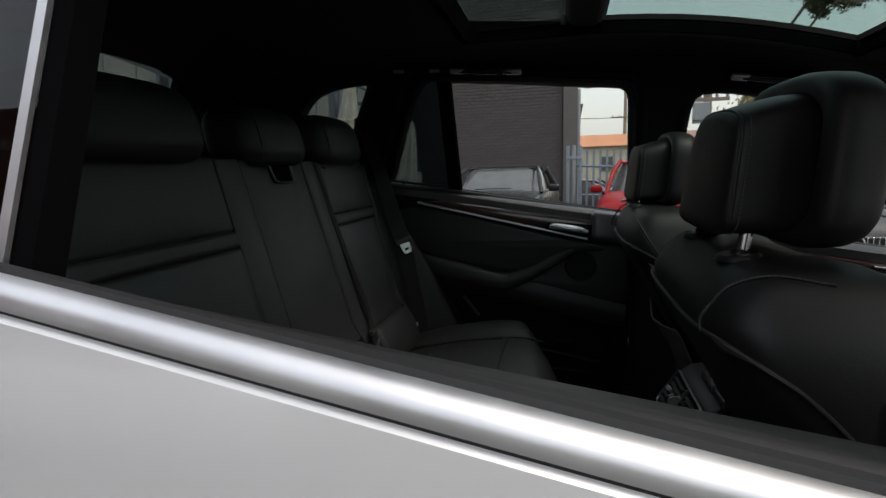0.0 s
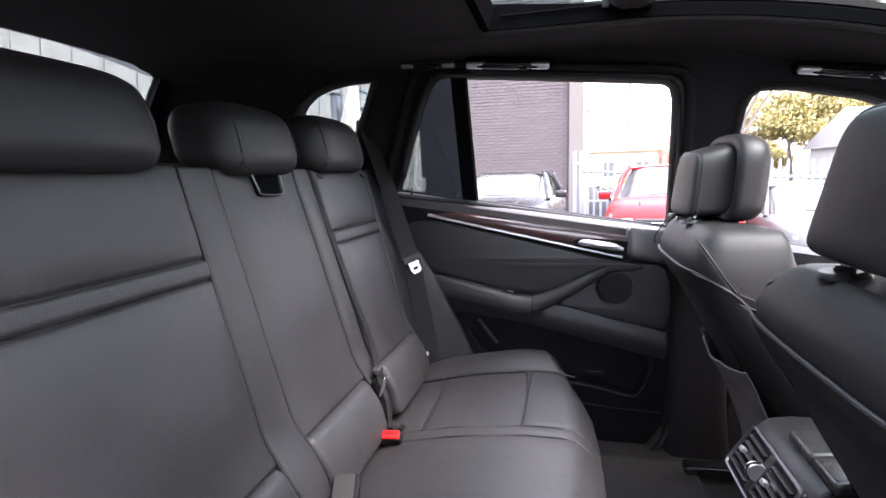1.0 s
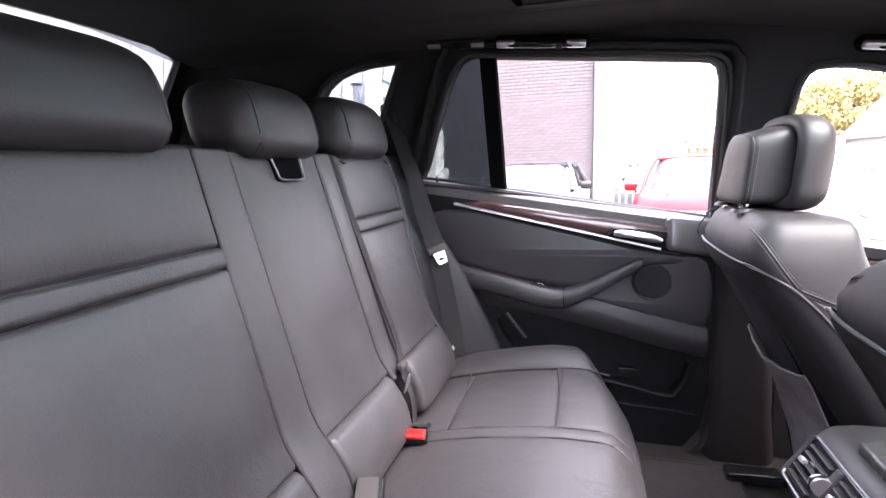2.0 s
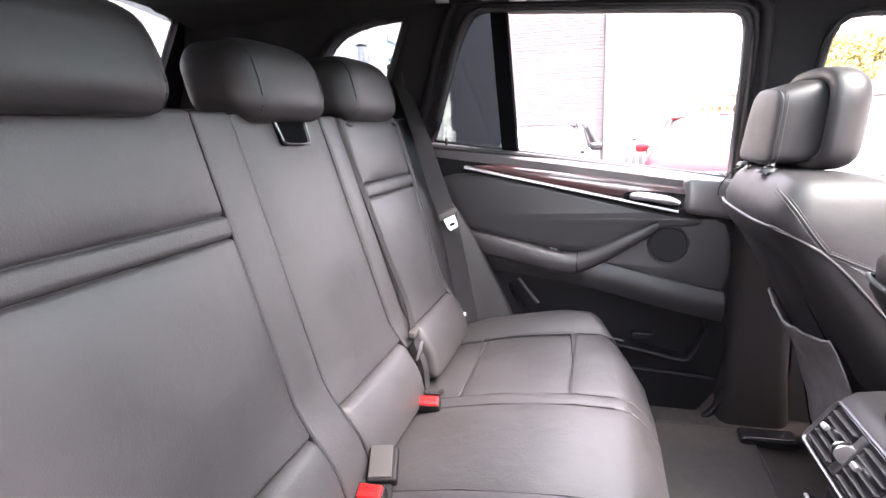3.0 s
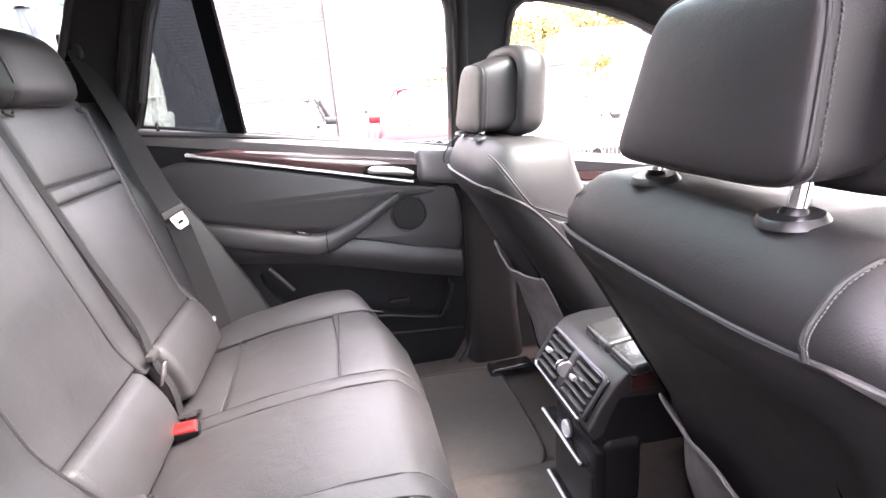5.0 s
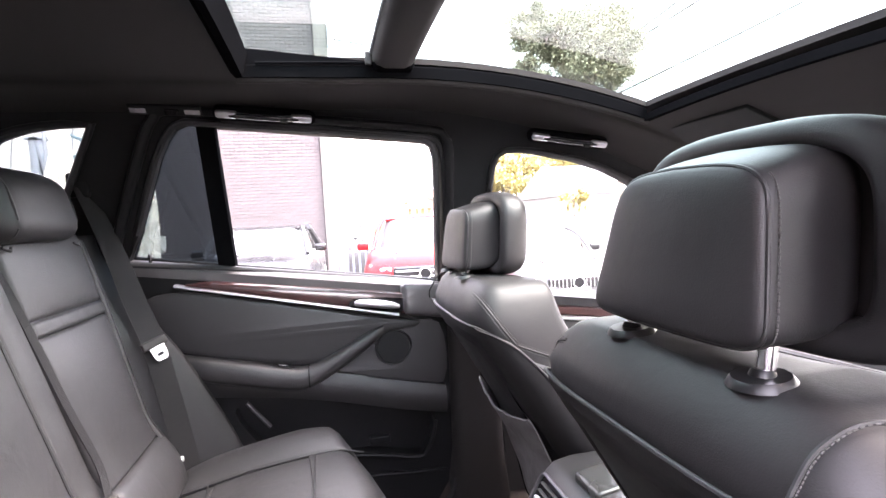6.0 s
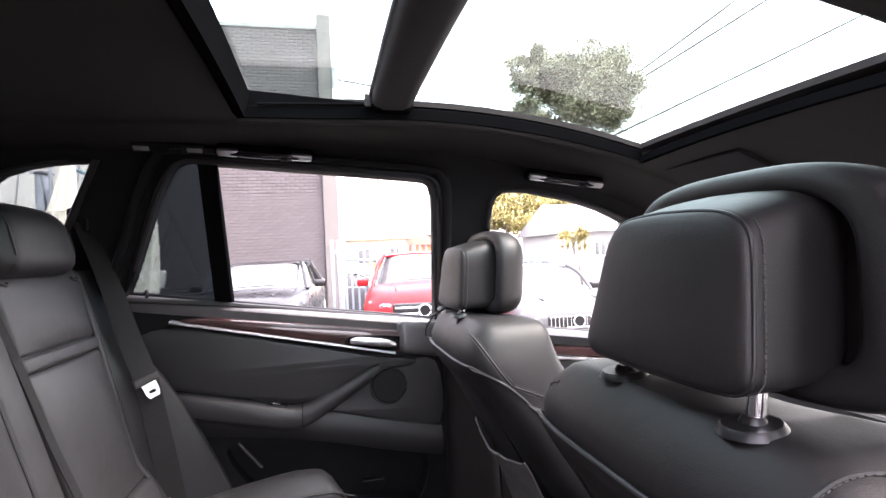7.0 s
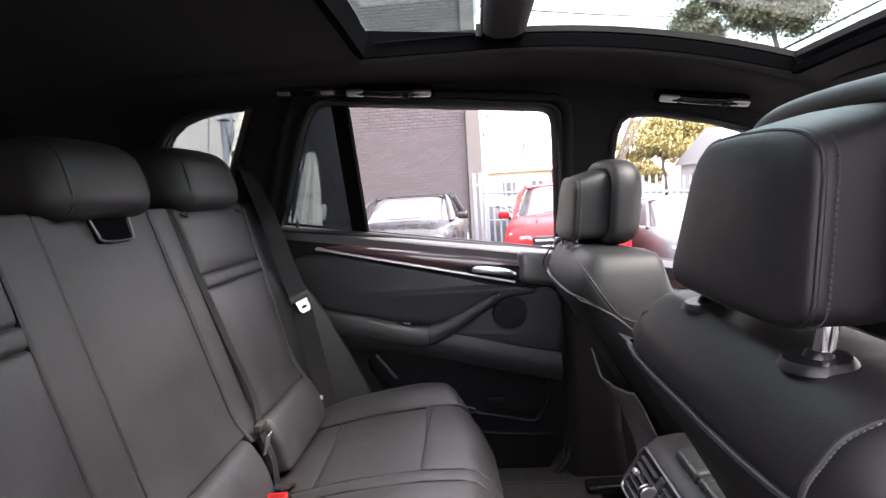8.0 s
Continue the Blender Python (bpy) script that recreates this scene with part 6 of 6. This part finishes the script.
for row in range(99):
    z = -0.85 + 0.086 * row
    x = -0.365 - (0.12 if row % 2 else 0.0)
    if row % 2:
        WALL_BRICKS.append((-0.295, z, True))
    while x > -5.65:
        WALL_BRICKS.append((x, z, False))
        x -= 0.24

# ---- cream building, steelwork and canvas to the rear ----
cream = thing("cream_building", (-9.5, 10.6, 0), "cream clad building with a blue framed window", "building")
part("wall", rbox((12.4, 0.4, 7.0), 0.02, (-10.48, 10.8, 3.2), step=3), CREAM, cream)
for i in range(12):
    part("cladding_joint", tube([(-16.2 + 1.0 * i, 10.59, -0.2), (-15.4 + 1.0 * i, 10.59, 6.6)], 0.014, 6), RENDER_GREY, cream)
win = part("window", rbox((1.1, 0.08, 1.5), 0.02, (-9.5, 10.57, 4.3), step=0.6), CAR_GLASS, cream, "blue framed window")
for x in (-10.0, -9.67, -9.33, -9.0):
    part("frame_bar", rbox((0.07, 0.10, 1.6), 0.01, (x, 10.54, 4.3), step=0.8), FENCE_BLUE, win)
for z in (3.55, 4.05, 4.55, 5.05):
    part("frame_bar", rbox((1.1, 0.10, 0.06), 0.01, (-9.5, 10.54, z), step=0.6), FENCE_BLUE, win)
solo("building_return", rbox((0.3, 20, 7.0), 0.02, (-16.1, 0.8, 3.2), step=4), CREAM, "cream building wall closing the yard", "building", "structure")
for x, y, tx in ((-4.38, 8.3, 0.0), (-4.20, 8.3, 0.62)):
    p = thing("steel_post", (x, y, 0), "grey steel post of a canopy, leaning brace beside it" if tx else "grey upright steel post of a canopy", "post", "canopy posts")
    part("tube", tube([(x + tx, y, 0.0), (x - tx * 0.24, y, 2.92)], 0.075, 10), GALV, p)
    part("cap", rbox((0.2, 0.2, 0.04), 0.01, (x - tx * 0.2, y, 2.92)), GALV, p)
tg = thing("steel_gate_post", (-3.95, 8.2, 0), "teal steel post with side arms", "post")
part("tube", rbox((0.10, 0.10, 3.1), 0.01, (-3.96, 8.2, 1.5), step=1), TEAL, tg)
part("arm", rbox((0.5, 0.06, 0.06), 0.01, (-3.98, 8.18, 2.62)), TEAL, tg)
part("brace", tube([(-3.96, 8.18, 3.0), (-3.55, 8.18, 2.80)], 0.025, 6), TEAL, tg)


def folded_umbrella(x, y, z0, z1, lean, r):
    u = thing("folded_umbrella", (x, y, ground_z(x, y)), "folded beige canvas patio umbrella on its pole", "umbrella", "folded umbrellas")
    part("pole", tube([(x, y, ground_z(x, y)), (x, y, z1 + 0.1)], 0.025, 8), GALV, u)
    part("foot", disc((x, y, ground_z(x, y)), (0, 0, 1), 0.25, 0.06, 20), GALV, u)
    rings = []
    for i in range(15):
        t = i / 14
        rr = r * (0.25 + 0.75 * t ** 0.8)
        rings.append([(x + lean * (1 - t) + rr * (1 + 0.22 * math.sin(7 * a + 2 * t) + 0.08 * math.sin(13 * a)) * math.cos(a), y + rr * (1 + 0.22 * math.sin(7 * a + 2 * t)) * math.sin(a), z1 + (z0 - z1) * t + 0.03 * math.sin(5 * a) * t) for a in [2 * math.pi * k / 42 for k in range(42)]])
    part("canvas", loft(rings), CANVAS, u)
    part("tie", tube([(x + lean * 0.55 + r * 0.75 * math.cos(a), y + r * 0.75 * math.sin(a), z0 + (z1 - z0) * 0.55) for a in [2 * math.pi * k / 20 for k in range(20)]], 0.015, 6, closed=True), CANVAS, u)


folded_umbrella(-3.76, 7.2, 1.45, 2.86, 0.22, 0.22)
folded_umbrella(-2.52, 6.5, 0.90, 2.10, 0.16, 0.19)
pot = thing("planter_pot", (-2.34, 6.6, 0), "pale round plastic pot on a stand", "pot")
part("bowl", loft([[(-2.34 + 0.75 * r * math.cos(a), 6.6 + 0.75 * r * math.sin(a), 0.3 + 0.78 * z) for a in [2 * math.pi * k / 20 for k in range(20)]] for r, z in ((0.09, 1.10), (0.13, 1.2), (0.14, 1.36), (0.12, 1.38))]), CREAM, pot)
part("stand", tube([(-2.34, 6.6, 0.0), (-2.34, 6.6, 1.17)], 0.02, 8), GALV, pot)

# ---- fences ----
def fence(name, a, b, h, step, mat, label, post_every=12):
    f = thing(name, (a[0], a[1], 0), label, "fence")
    a, b = Vector(a), Vector(b)
    d = b - a
    n = int(d.length / step)
    o = ORIGIN[f.name]
    geo = slab([(-0.022, 0), (0.022, 0), (0.022, h - 0.05), (0, h), (-0.022, h - 0.05)], [], lambda u, v, t: (u, t, v), 0.02)
    me = share("picket", geo, mat)
    ang = math.atan2(d.y, d.x)
    for i in range(n + 1):
        p = a + d * (i / n)
        ob = new("picket", me)
        ob.parent = f
        ob.matrix_basis = Matrix.Translation((p.x - o.x, p.y - o.y, ground_z(p.x, p.y) + 0.05)) @ Matrix.Rotation(ang, 4, "Z")
    for z in (0.35, h - 0.28):
        part("rail", tube([(a.x, a.y + 0.03, ground_z(a.x, a.y) + z), (b.x, b.y + 0.03, ground_z(b.x, b.y) + z)], 0.028, 4), mat, f)
    for i in range(0, n + 1, post_every):
        p = a + d * (i / n)
        part("post", rbox((0.075, 0.075, h + 0.05), 0.008, (p.x, p.y + 0.06, ground_z(p.x, p.y) + h / 2), step=1), mat, f)


fence("palisade_fence", (0.02, 9.9), (4.3, 9.6), 1.86, 0.125, FENCE_BLUE, "grey-blue steel palisade fence beside the pier")
fence("palisade_fence", (4.4, 9.4), (9.5, 6.6), 1.95, 0.115, FENCE_WHITE, "white steel palisade fence across the yard")
gate = thing("gate_post_pair", (0.0, 9.8, 0), "pair of tall grey-blue gate posts by the pier", "gate posts")
for x in (-0.10, 0.02, 0.14):
    part("post", rbox((0.065, 0.065, 1.98), 0.01, (x, 9.82, ground_z(0, 9.8) + 0.98), step=1), FENCE_BLUE if x != 0.02 else GALV, gate)
part("rail", rbox((0.32, 0.05, 0.06), 0.01, (0.02, 9.80, 1.55)), FENCE_BLUE, gate)

# ---- street beyond ----
def house(x, y, w, d, h, rh, wallmat, roofmat, label, name="house", n=3, ridge_x=True):
    b = thing(name, (x, y, 0), label, "building")
    part("wall", rbox((w, d, h + 1), 0.02, (x, y, h / 2 - 0.5), step=4), wallmat, b)
    if rh:
        o = 0.35
        a = [(x - w / 2 - o, y - d / 2 - o, h), (x + w / 2 + o, y - d / 2 - o, h), (x + w / 2 + o, y + d / 2 + o, h), (x - w / 2 - o, y + d / 2 + o, h)]
        r = [(x - w / 2 - o, y, h + rh), (x + w / 2 + o, y, h + rh)] if ridge_x else [(x, y - d / 2 - o, h + rh), (x, y + d / 2 + o, h + rh)]
        if ridge_x:
            f = [(0, 1, 5, 4), (2, 3, 4, 5), (0, 4, 3), (1, 2, 5), (0, 3, 2, 1)]
        else:
            f = [(1, 2, 5, 4), (3, 0, 4, 5), (0, 1, 4), (2, 3, 5), (0, 3, 2, 1)]
        part("roof", (a + r, f), roofmat, b, smooth=False)
    for i in range(n):
        wx = x - w / 2 + w * (i + 0.5) / n
        wd = part("window", rbox((w / n * 0.42, 0.08, h * 0.36), 0.01, (wx, y - d / 2 - 0.02, h * 0.55), step=2), CAR_GLASS, b)
        part("window_frame", rbox((w / n * 0.46, 0.06, 0.07), 0.01, (wx, y - d / 2 - 0.03, h * 0.55 - h * 0.2), step=2), RENDER_GREY, wd)
    return b


house(2.6, 42, 6.2, 8, 2.7, 1.0, YELLOW_WALL, ORANGE, "pale yellow house with an orange roof", n=3)
house(6.6, 44, 3.0, 8, 2.2, 1.6, ORANGE, TILE_ROOF, "orange brick house with a gabled roof", n=1, ridge_x=False)
house(20.0, 30, 13.0, 9, 2.3, 1.9, RENDER_GREY, WHITE_ROOF, "long white-roofed shed across the street", "shed", n=5)
house(9.5, 48, 3.0, 5, 3.2, 0.9, RENDER_GREY, TILE_ROOF, "grey house across the street", n=2)
house(34, 44, 16, 9, 4.0, 2.0, CREAM, WHITE_ROOF, "pale industrial shed far across the street", "shed", n=6)
solo("far_wall", rbox((120, 0.5, 3.0), 0.02, (10, 75, 0.8), step=20), RENDER_GREY, "pale boundary wall far across the street", "wall", "structure")
MAROON = material("dark_red_brick", (0.13, 0.035, 0.032), 0.88, grain=0.6, scale=60, var=0.2, varscale=3)
# Added out of view: its height and pale tone set the near-side light.
solo("building_across", rbox((40, 0.5, 3.7), 0.02, (-4, -13.0, 1.35), step=6), CREAM, "out-of-view pale wall that sets light on the car's open side", "building", "structure")
# Added out of view: blocks sky light and gives the glass a red reflection.
solo("building_behind", rbox((12.2, 0.4, 6.6), 0.02, (-9.6, -5.2, 2.4), step=5), MAROON, "out-of-view dark red brick wall that blocks sky light", "building", "structure")


def power_pole(x, y, h, arms):
    p = thing("power_pole", (x, y, ground_z(x, y)), "weathered wooden power pole with crossarms", "power pole", "power poles")
    part("pole", tube([(x, y, -0.5), (x, y, h)], [0.17, 0.12], 10), POLE_WOOD, p)
    for z, w in arms:
        part("crossarm", rbox((w, 0.10, 0.12), 0.01, (x, y - 0.12, z), step=2), POLE_WOOD, p)
        for k in (-0.45, -0.2, 0.2, 0.45):
            part("insulator", disc((x + k * w, y - 0.12, z + 0.05), (0, 0, 1), 0.05, 0.14, 10), GALV, p)


power_pole(4.5, 45.0, 8.4, ((7.6, 2.4), (5.2, 2.2)))
power_pole(4.55, 19.0, 5.6, ((3.5, 1.3), (5.2, 1.6)))
trans = thing("pole_transformer", (4.55, 18.7, 2.9), "grey equipment box on the power pole", "transformer")
part("box", rbox((0.5, 0.3, 0.6), 0.03, (4.30, 18.75, 3.1)), GALV, trans)
part("bracket", rbox((0.7, 0.1, 0.08), 0.01, (4.4, 18.8, 2.75)), GALV, trans)


def cable(name, a, b, sag, r=0.018):
    a, b = Vector(a), Vector(b)
    pts = [a.lerp(b, t) - Vector((0, 0, 4 * sag * t * (1 - t))) for t in lines(0, 1, 16)]
    solo(name, tube(pts, r, 6), CABLE, "black overhead power cable", "cable", group="overhead cables")


def seen_from_seat(u, w, d):
    """A far point by its bearing from the rear seat: sideways and upward slope, and distance across the car."""
    return (-0.25 + u * d, -0.75 + d, 1.42 + w * d)


cable("overhead_cable", (0.30, 13.6, 6.25), seen_from_seat(0.36, 0.293, 20), 0.05, 0.022)
cable("overhead_cable", seen_from_seat(0.36, 0.293, 20), seen_from_seat(0.72, 0.26, 24), 0.1, 0.022)
for a, b in (((0.640, 0.349), (1.35, 0.834)), ((0.640, 0.336), (1.50, 0.834)), ((0.560, 0.214), (1.70, 0.713))):
    cable("overhead_cable", seen_from_seat(*a, 15.5), seen_from_seat(*b, 15.5), 0.05, 0.045)
cable("overhead_cable", (4.55, 45, 7.6), (-10, 30, 7.6), 0.5, 0.025)
cable("overhead_cable", (4.55, 45, 5.2), (-10, 30, 5.6), 0.5, 0.025)


# ---- trees ----
def tree(x, y, base, crown, mat, label, seed, leaves=2600, leaf=0.13, clumps=46, trunk_r=0.22):
    rnd = random.Random(seed)
    t = thing("tree", (x, y, base), label, "tree", "street trees")
    cx, cy, cz, rx, ry, rz = crown
    limbs = [tube(smooth_line([(x, y, base - 0.3), (x + 0.1, y, (base + cz - rz) / 2), (cx - 0.1, cy, cz - rz * 0.5), (cx, cy, cz + rz * 0.4)], 5), [trunk_r * (1 - 0.85 * i / 15) for i in range(16)], 8)]
    centres = []
    for i in range(clumps):
        a, b = rnd.uniform(0, 2 * math.pi), rnd.uniform(-0.75, 1.0)
        q = rnd.uniform(0.30, 1.0)
        s = math.sqrt(max(0, 1 - b * b))
        c = Vector((cx + rx * q * s * math.cos(a), cy + ry * q * s * math.sin(a), cz + rz * q * b))
        centres.append((c, rnd.uniform(0.5, 1.0)))
        if i % 2 == 0:
            st = Vector((cx, cy, cz - rz * rnd.uniform(0.2, 0.7)))
            limbs.append(tube([st, st.lerp(c, 0.5) + Vector((0, 0, 0.1)), c], [trunk_r * 0.30, trunk_r * 0.18, trunk_r * 0.06], 5))
    part("trunk", join(*limbs), BARK, t)
    v, f = [], []
    size = 0.34 * (rx + rz) / 2
    for i in range(leaves):
        c, k = rnd.choice(centres)
        p = c + Vector((rnd.gauss(0, 1), rnd.gauss(0, 1), rnd.gauss(0, 0.7))) * size * k * 0.55
        n = Vector((rnd.gauss(0, 1), rnd.gauss(0, 1), rnd.gauss(0, 1))).normalized()
        u = n.orthogonal().normalized()
        w = n.cross(u)
        l, b = leaf * rnd.uniform(0.6, 1.3), leaf * 0.45
        i0 = len(v)
        v += [tuple(p - u * l), tuple(p - w * b), tuple(p + u * l + n * b * 0.5), tuple(p + w * b)]
        f.append((i0, i0 + 1, i0 + 2, i0 + 3))
    part("crown", (v, f), mat, t, "uneven crown of small leaves")
    return t


tree(9.3, 15.0, -0.6, (8.55, 15.0, 6.55, 1.60, 1.4, 1.60), LEAF, "tall olive-green tree beyond the yard", 3, 60000, 0.060, 110, 0.13)
tree(4.45, 15.6, -0.6, (6.85, 15.3, 7.15, 1.0, 0.8, 0.95), LEAF, "slender olive-green tree leaning beside the tall tree", 8, 18000, 0.055, 40, 0.07)
for i, (x, y, z, r) in enumerate([(13.0, 36, 4.0, 3.2), (17.0, 37, 4.7, 3.6), (20.5, 37, 4.6, 3.2), (24.0, 39, 4.2, 3.2), (10.2, 46, 2.0, 1.6), (14.0, 44, 2.2, 1.8)]):
    tree(x, y, -1, (x, y, z, r, r * 0.8, r * 0.62), LEAF_YELLOW, "sunlit yellow-green street tree", 20 + i, 13000, 0.13, 60)
tree(4.35, 15.4, -0.6, (6.60, 15.4, 5.75, 1.0, 0.7, 0.65), LEAF, "low olive-green tree beside the slender tree", 9, 16000, 0.055, 34, 0.06)
tree(7.3, 14.0, -0.5, (7.25, 14.0, 1.72, 0.55, 0.5, 0.48), LEAF_YELLOW, "small yellow-leaved tree behind the fence", 33, 900, 0.07, 16, 0.06)
tree(3.4, 30.0, -0.5, (3.4, 30.0, 0.9, 1.0, 0.7, 0.55), LEAF_YELLOW, "low green shrub by the street", 34, 900, 0.10, 16, 0.08)
tree(8.2, 50.0, -0.5, (8.2, 50.0, 2.4, 0.9, 0.9, 2.2), LEAF, "narrow dark tree across the street", 35, 1200, 0.16, 22, 0.1)

# ---- outer body of the car itself: bonnet, wings, tail and wheels ----
shell = thing("car_body", (-0.1, MID, 0.0), "silver painted outer body panels, bonnet and wheels of the car", "car body")
gz0 = ground_z(0, 0)
nose = []
for x, w, zb, zt in ((1.34, 0.86, 0.36, 1.14), (1.60, 0.89, 0.34, 1.10), (1.95, 0.89, 0.32, 1.04), (2.20, 0.84, 0.32, 0.96), (2.34, 0.72, 0.36, 0.82), (2.40, 0.60, 0.42, 0.66)):
    nose.append([(x, MID + u * w, z) for u, z in ((-1, zb + 0.08), (-1, zb + 0.3), (-0.99, zt - 0.16), (-0.93, zt - 0.04), (-0.7, zt), (0, zt + 0.03), (0.7, zt), (0.93, zt - 0.04), (0.99, zt - 0.16), (1, zb + 0.3), (1, zb + 0.08), (0.8, zb), (-0.8, zb))])
part("bonnet", loft(nose), SILVER, shell, sharp=60)
tail = []
for x, w, zb, zt in ((-1.70, 0.86, 0.36, 1.30), (-1.86, 0.86, 0.36, 1.26), (-2.02, 0.82, 0.38, 1.12), (-2.10, 0.76, 0.44, 0.86)):
    tail.append([(x, MID + u * w, z) for u, z in ((-1, zb + 0.08), (-1, zb + 0.4), (-0.97, zt - 0.1), (-0.85, zt), (0.85, zt), (0.97, zt - 0.1), (1, zb + 0.4), (1, zb + 0.08), (0.8, zb), (-0.8, zb))])
part("tail", loft(tail), SILVER, shell, sharp=60)
for e in (-1, 1):
    part("sill", rbox((2.96, 0.10, 0.24), 0.04, (-0.16, MID + e * 0.86, 0.47), step=0.3), SILVER, shell)
    quarter = [(-1.70, 1.28), (-0.90, 1.28), (-0.87, 1.0), (-0.80, 0.60), (-1.70, 0.60)]
    part("rear_quarter", slab(quarter, [], lambda u, v, w, e=e: (u, MID + e * (0.83 + w + 0.03 * math.sin((v - 0.6) * 4.2)), v), 0.006), SILVER, shell, smooth=False)
    for x in (1.72, -1.36):
        tyre = part("wheel", disc((x, MID + e * (0.68 if e > 0 else 0.90), gz0 + 0.36), (0, 1, 0), 0.37, 0.22, 36), TYRE, shell)
        part("rim", disc((x, MID + e * 0.905, gz0 + 0.36), (0, e, 0), 0.25, 0.015, 30), SATIN, tyre, "alloy rim")

# bricks of the wall: the stretch that shows best as single pieces
wall_near = [b for b in WALL_BRICKS if -3.1 < b[0] < -0.25 and 0.9 < b[1] < 4.6]
wall_near = sorted(wall_near, key=lambda b: abs(b[1] - 2.2))[:290]
chosen = set(wall_near)
for x, z, h in wall_near:
    ob = new("brick", HALFB if h else FULL)
    ob.parent = wall
    ob.location = (x, WALL_Y + 0.008, z)
rest = []
for x, z, h in WALL_BRICKS:
    if (x, z, h) not in chosen:
        src = (hv, hf) if h else (bv, bf)
        rest.append(([(px + x, py + WALL_Y + 0.008, pz + z) for px, py, pz in src[0]], src[1]))
r = part("brickwork", join(*rest), BRICK, wall)
r["kind"] = "stuff"
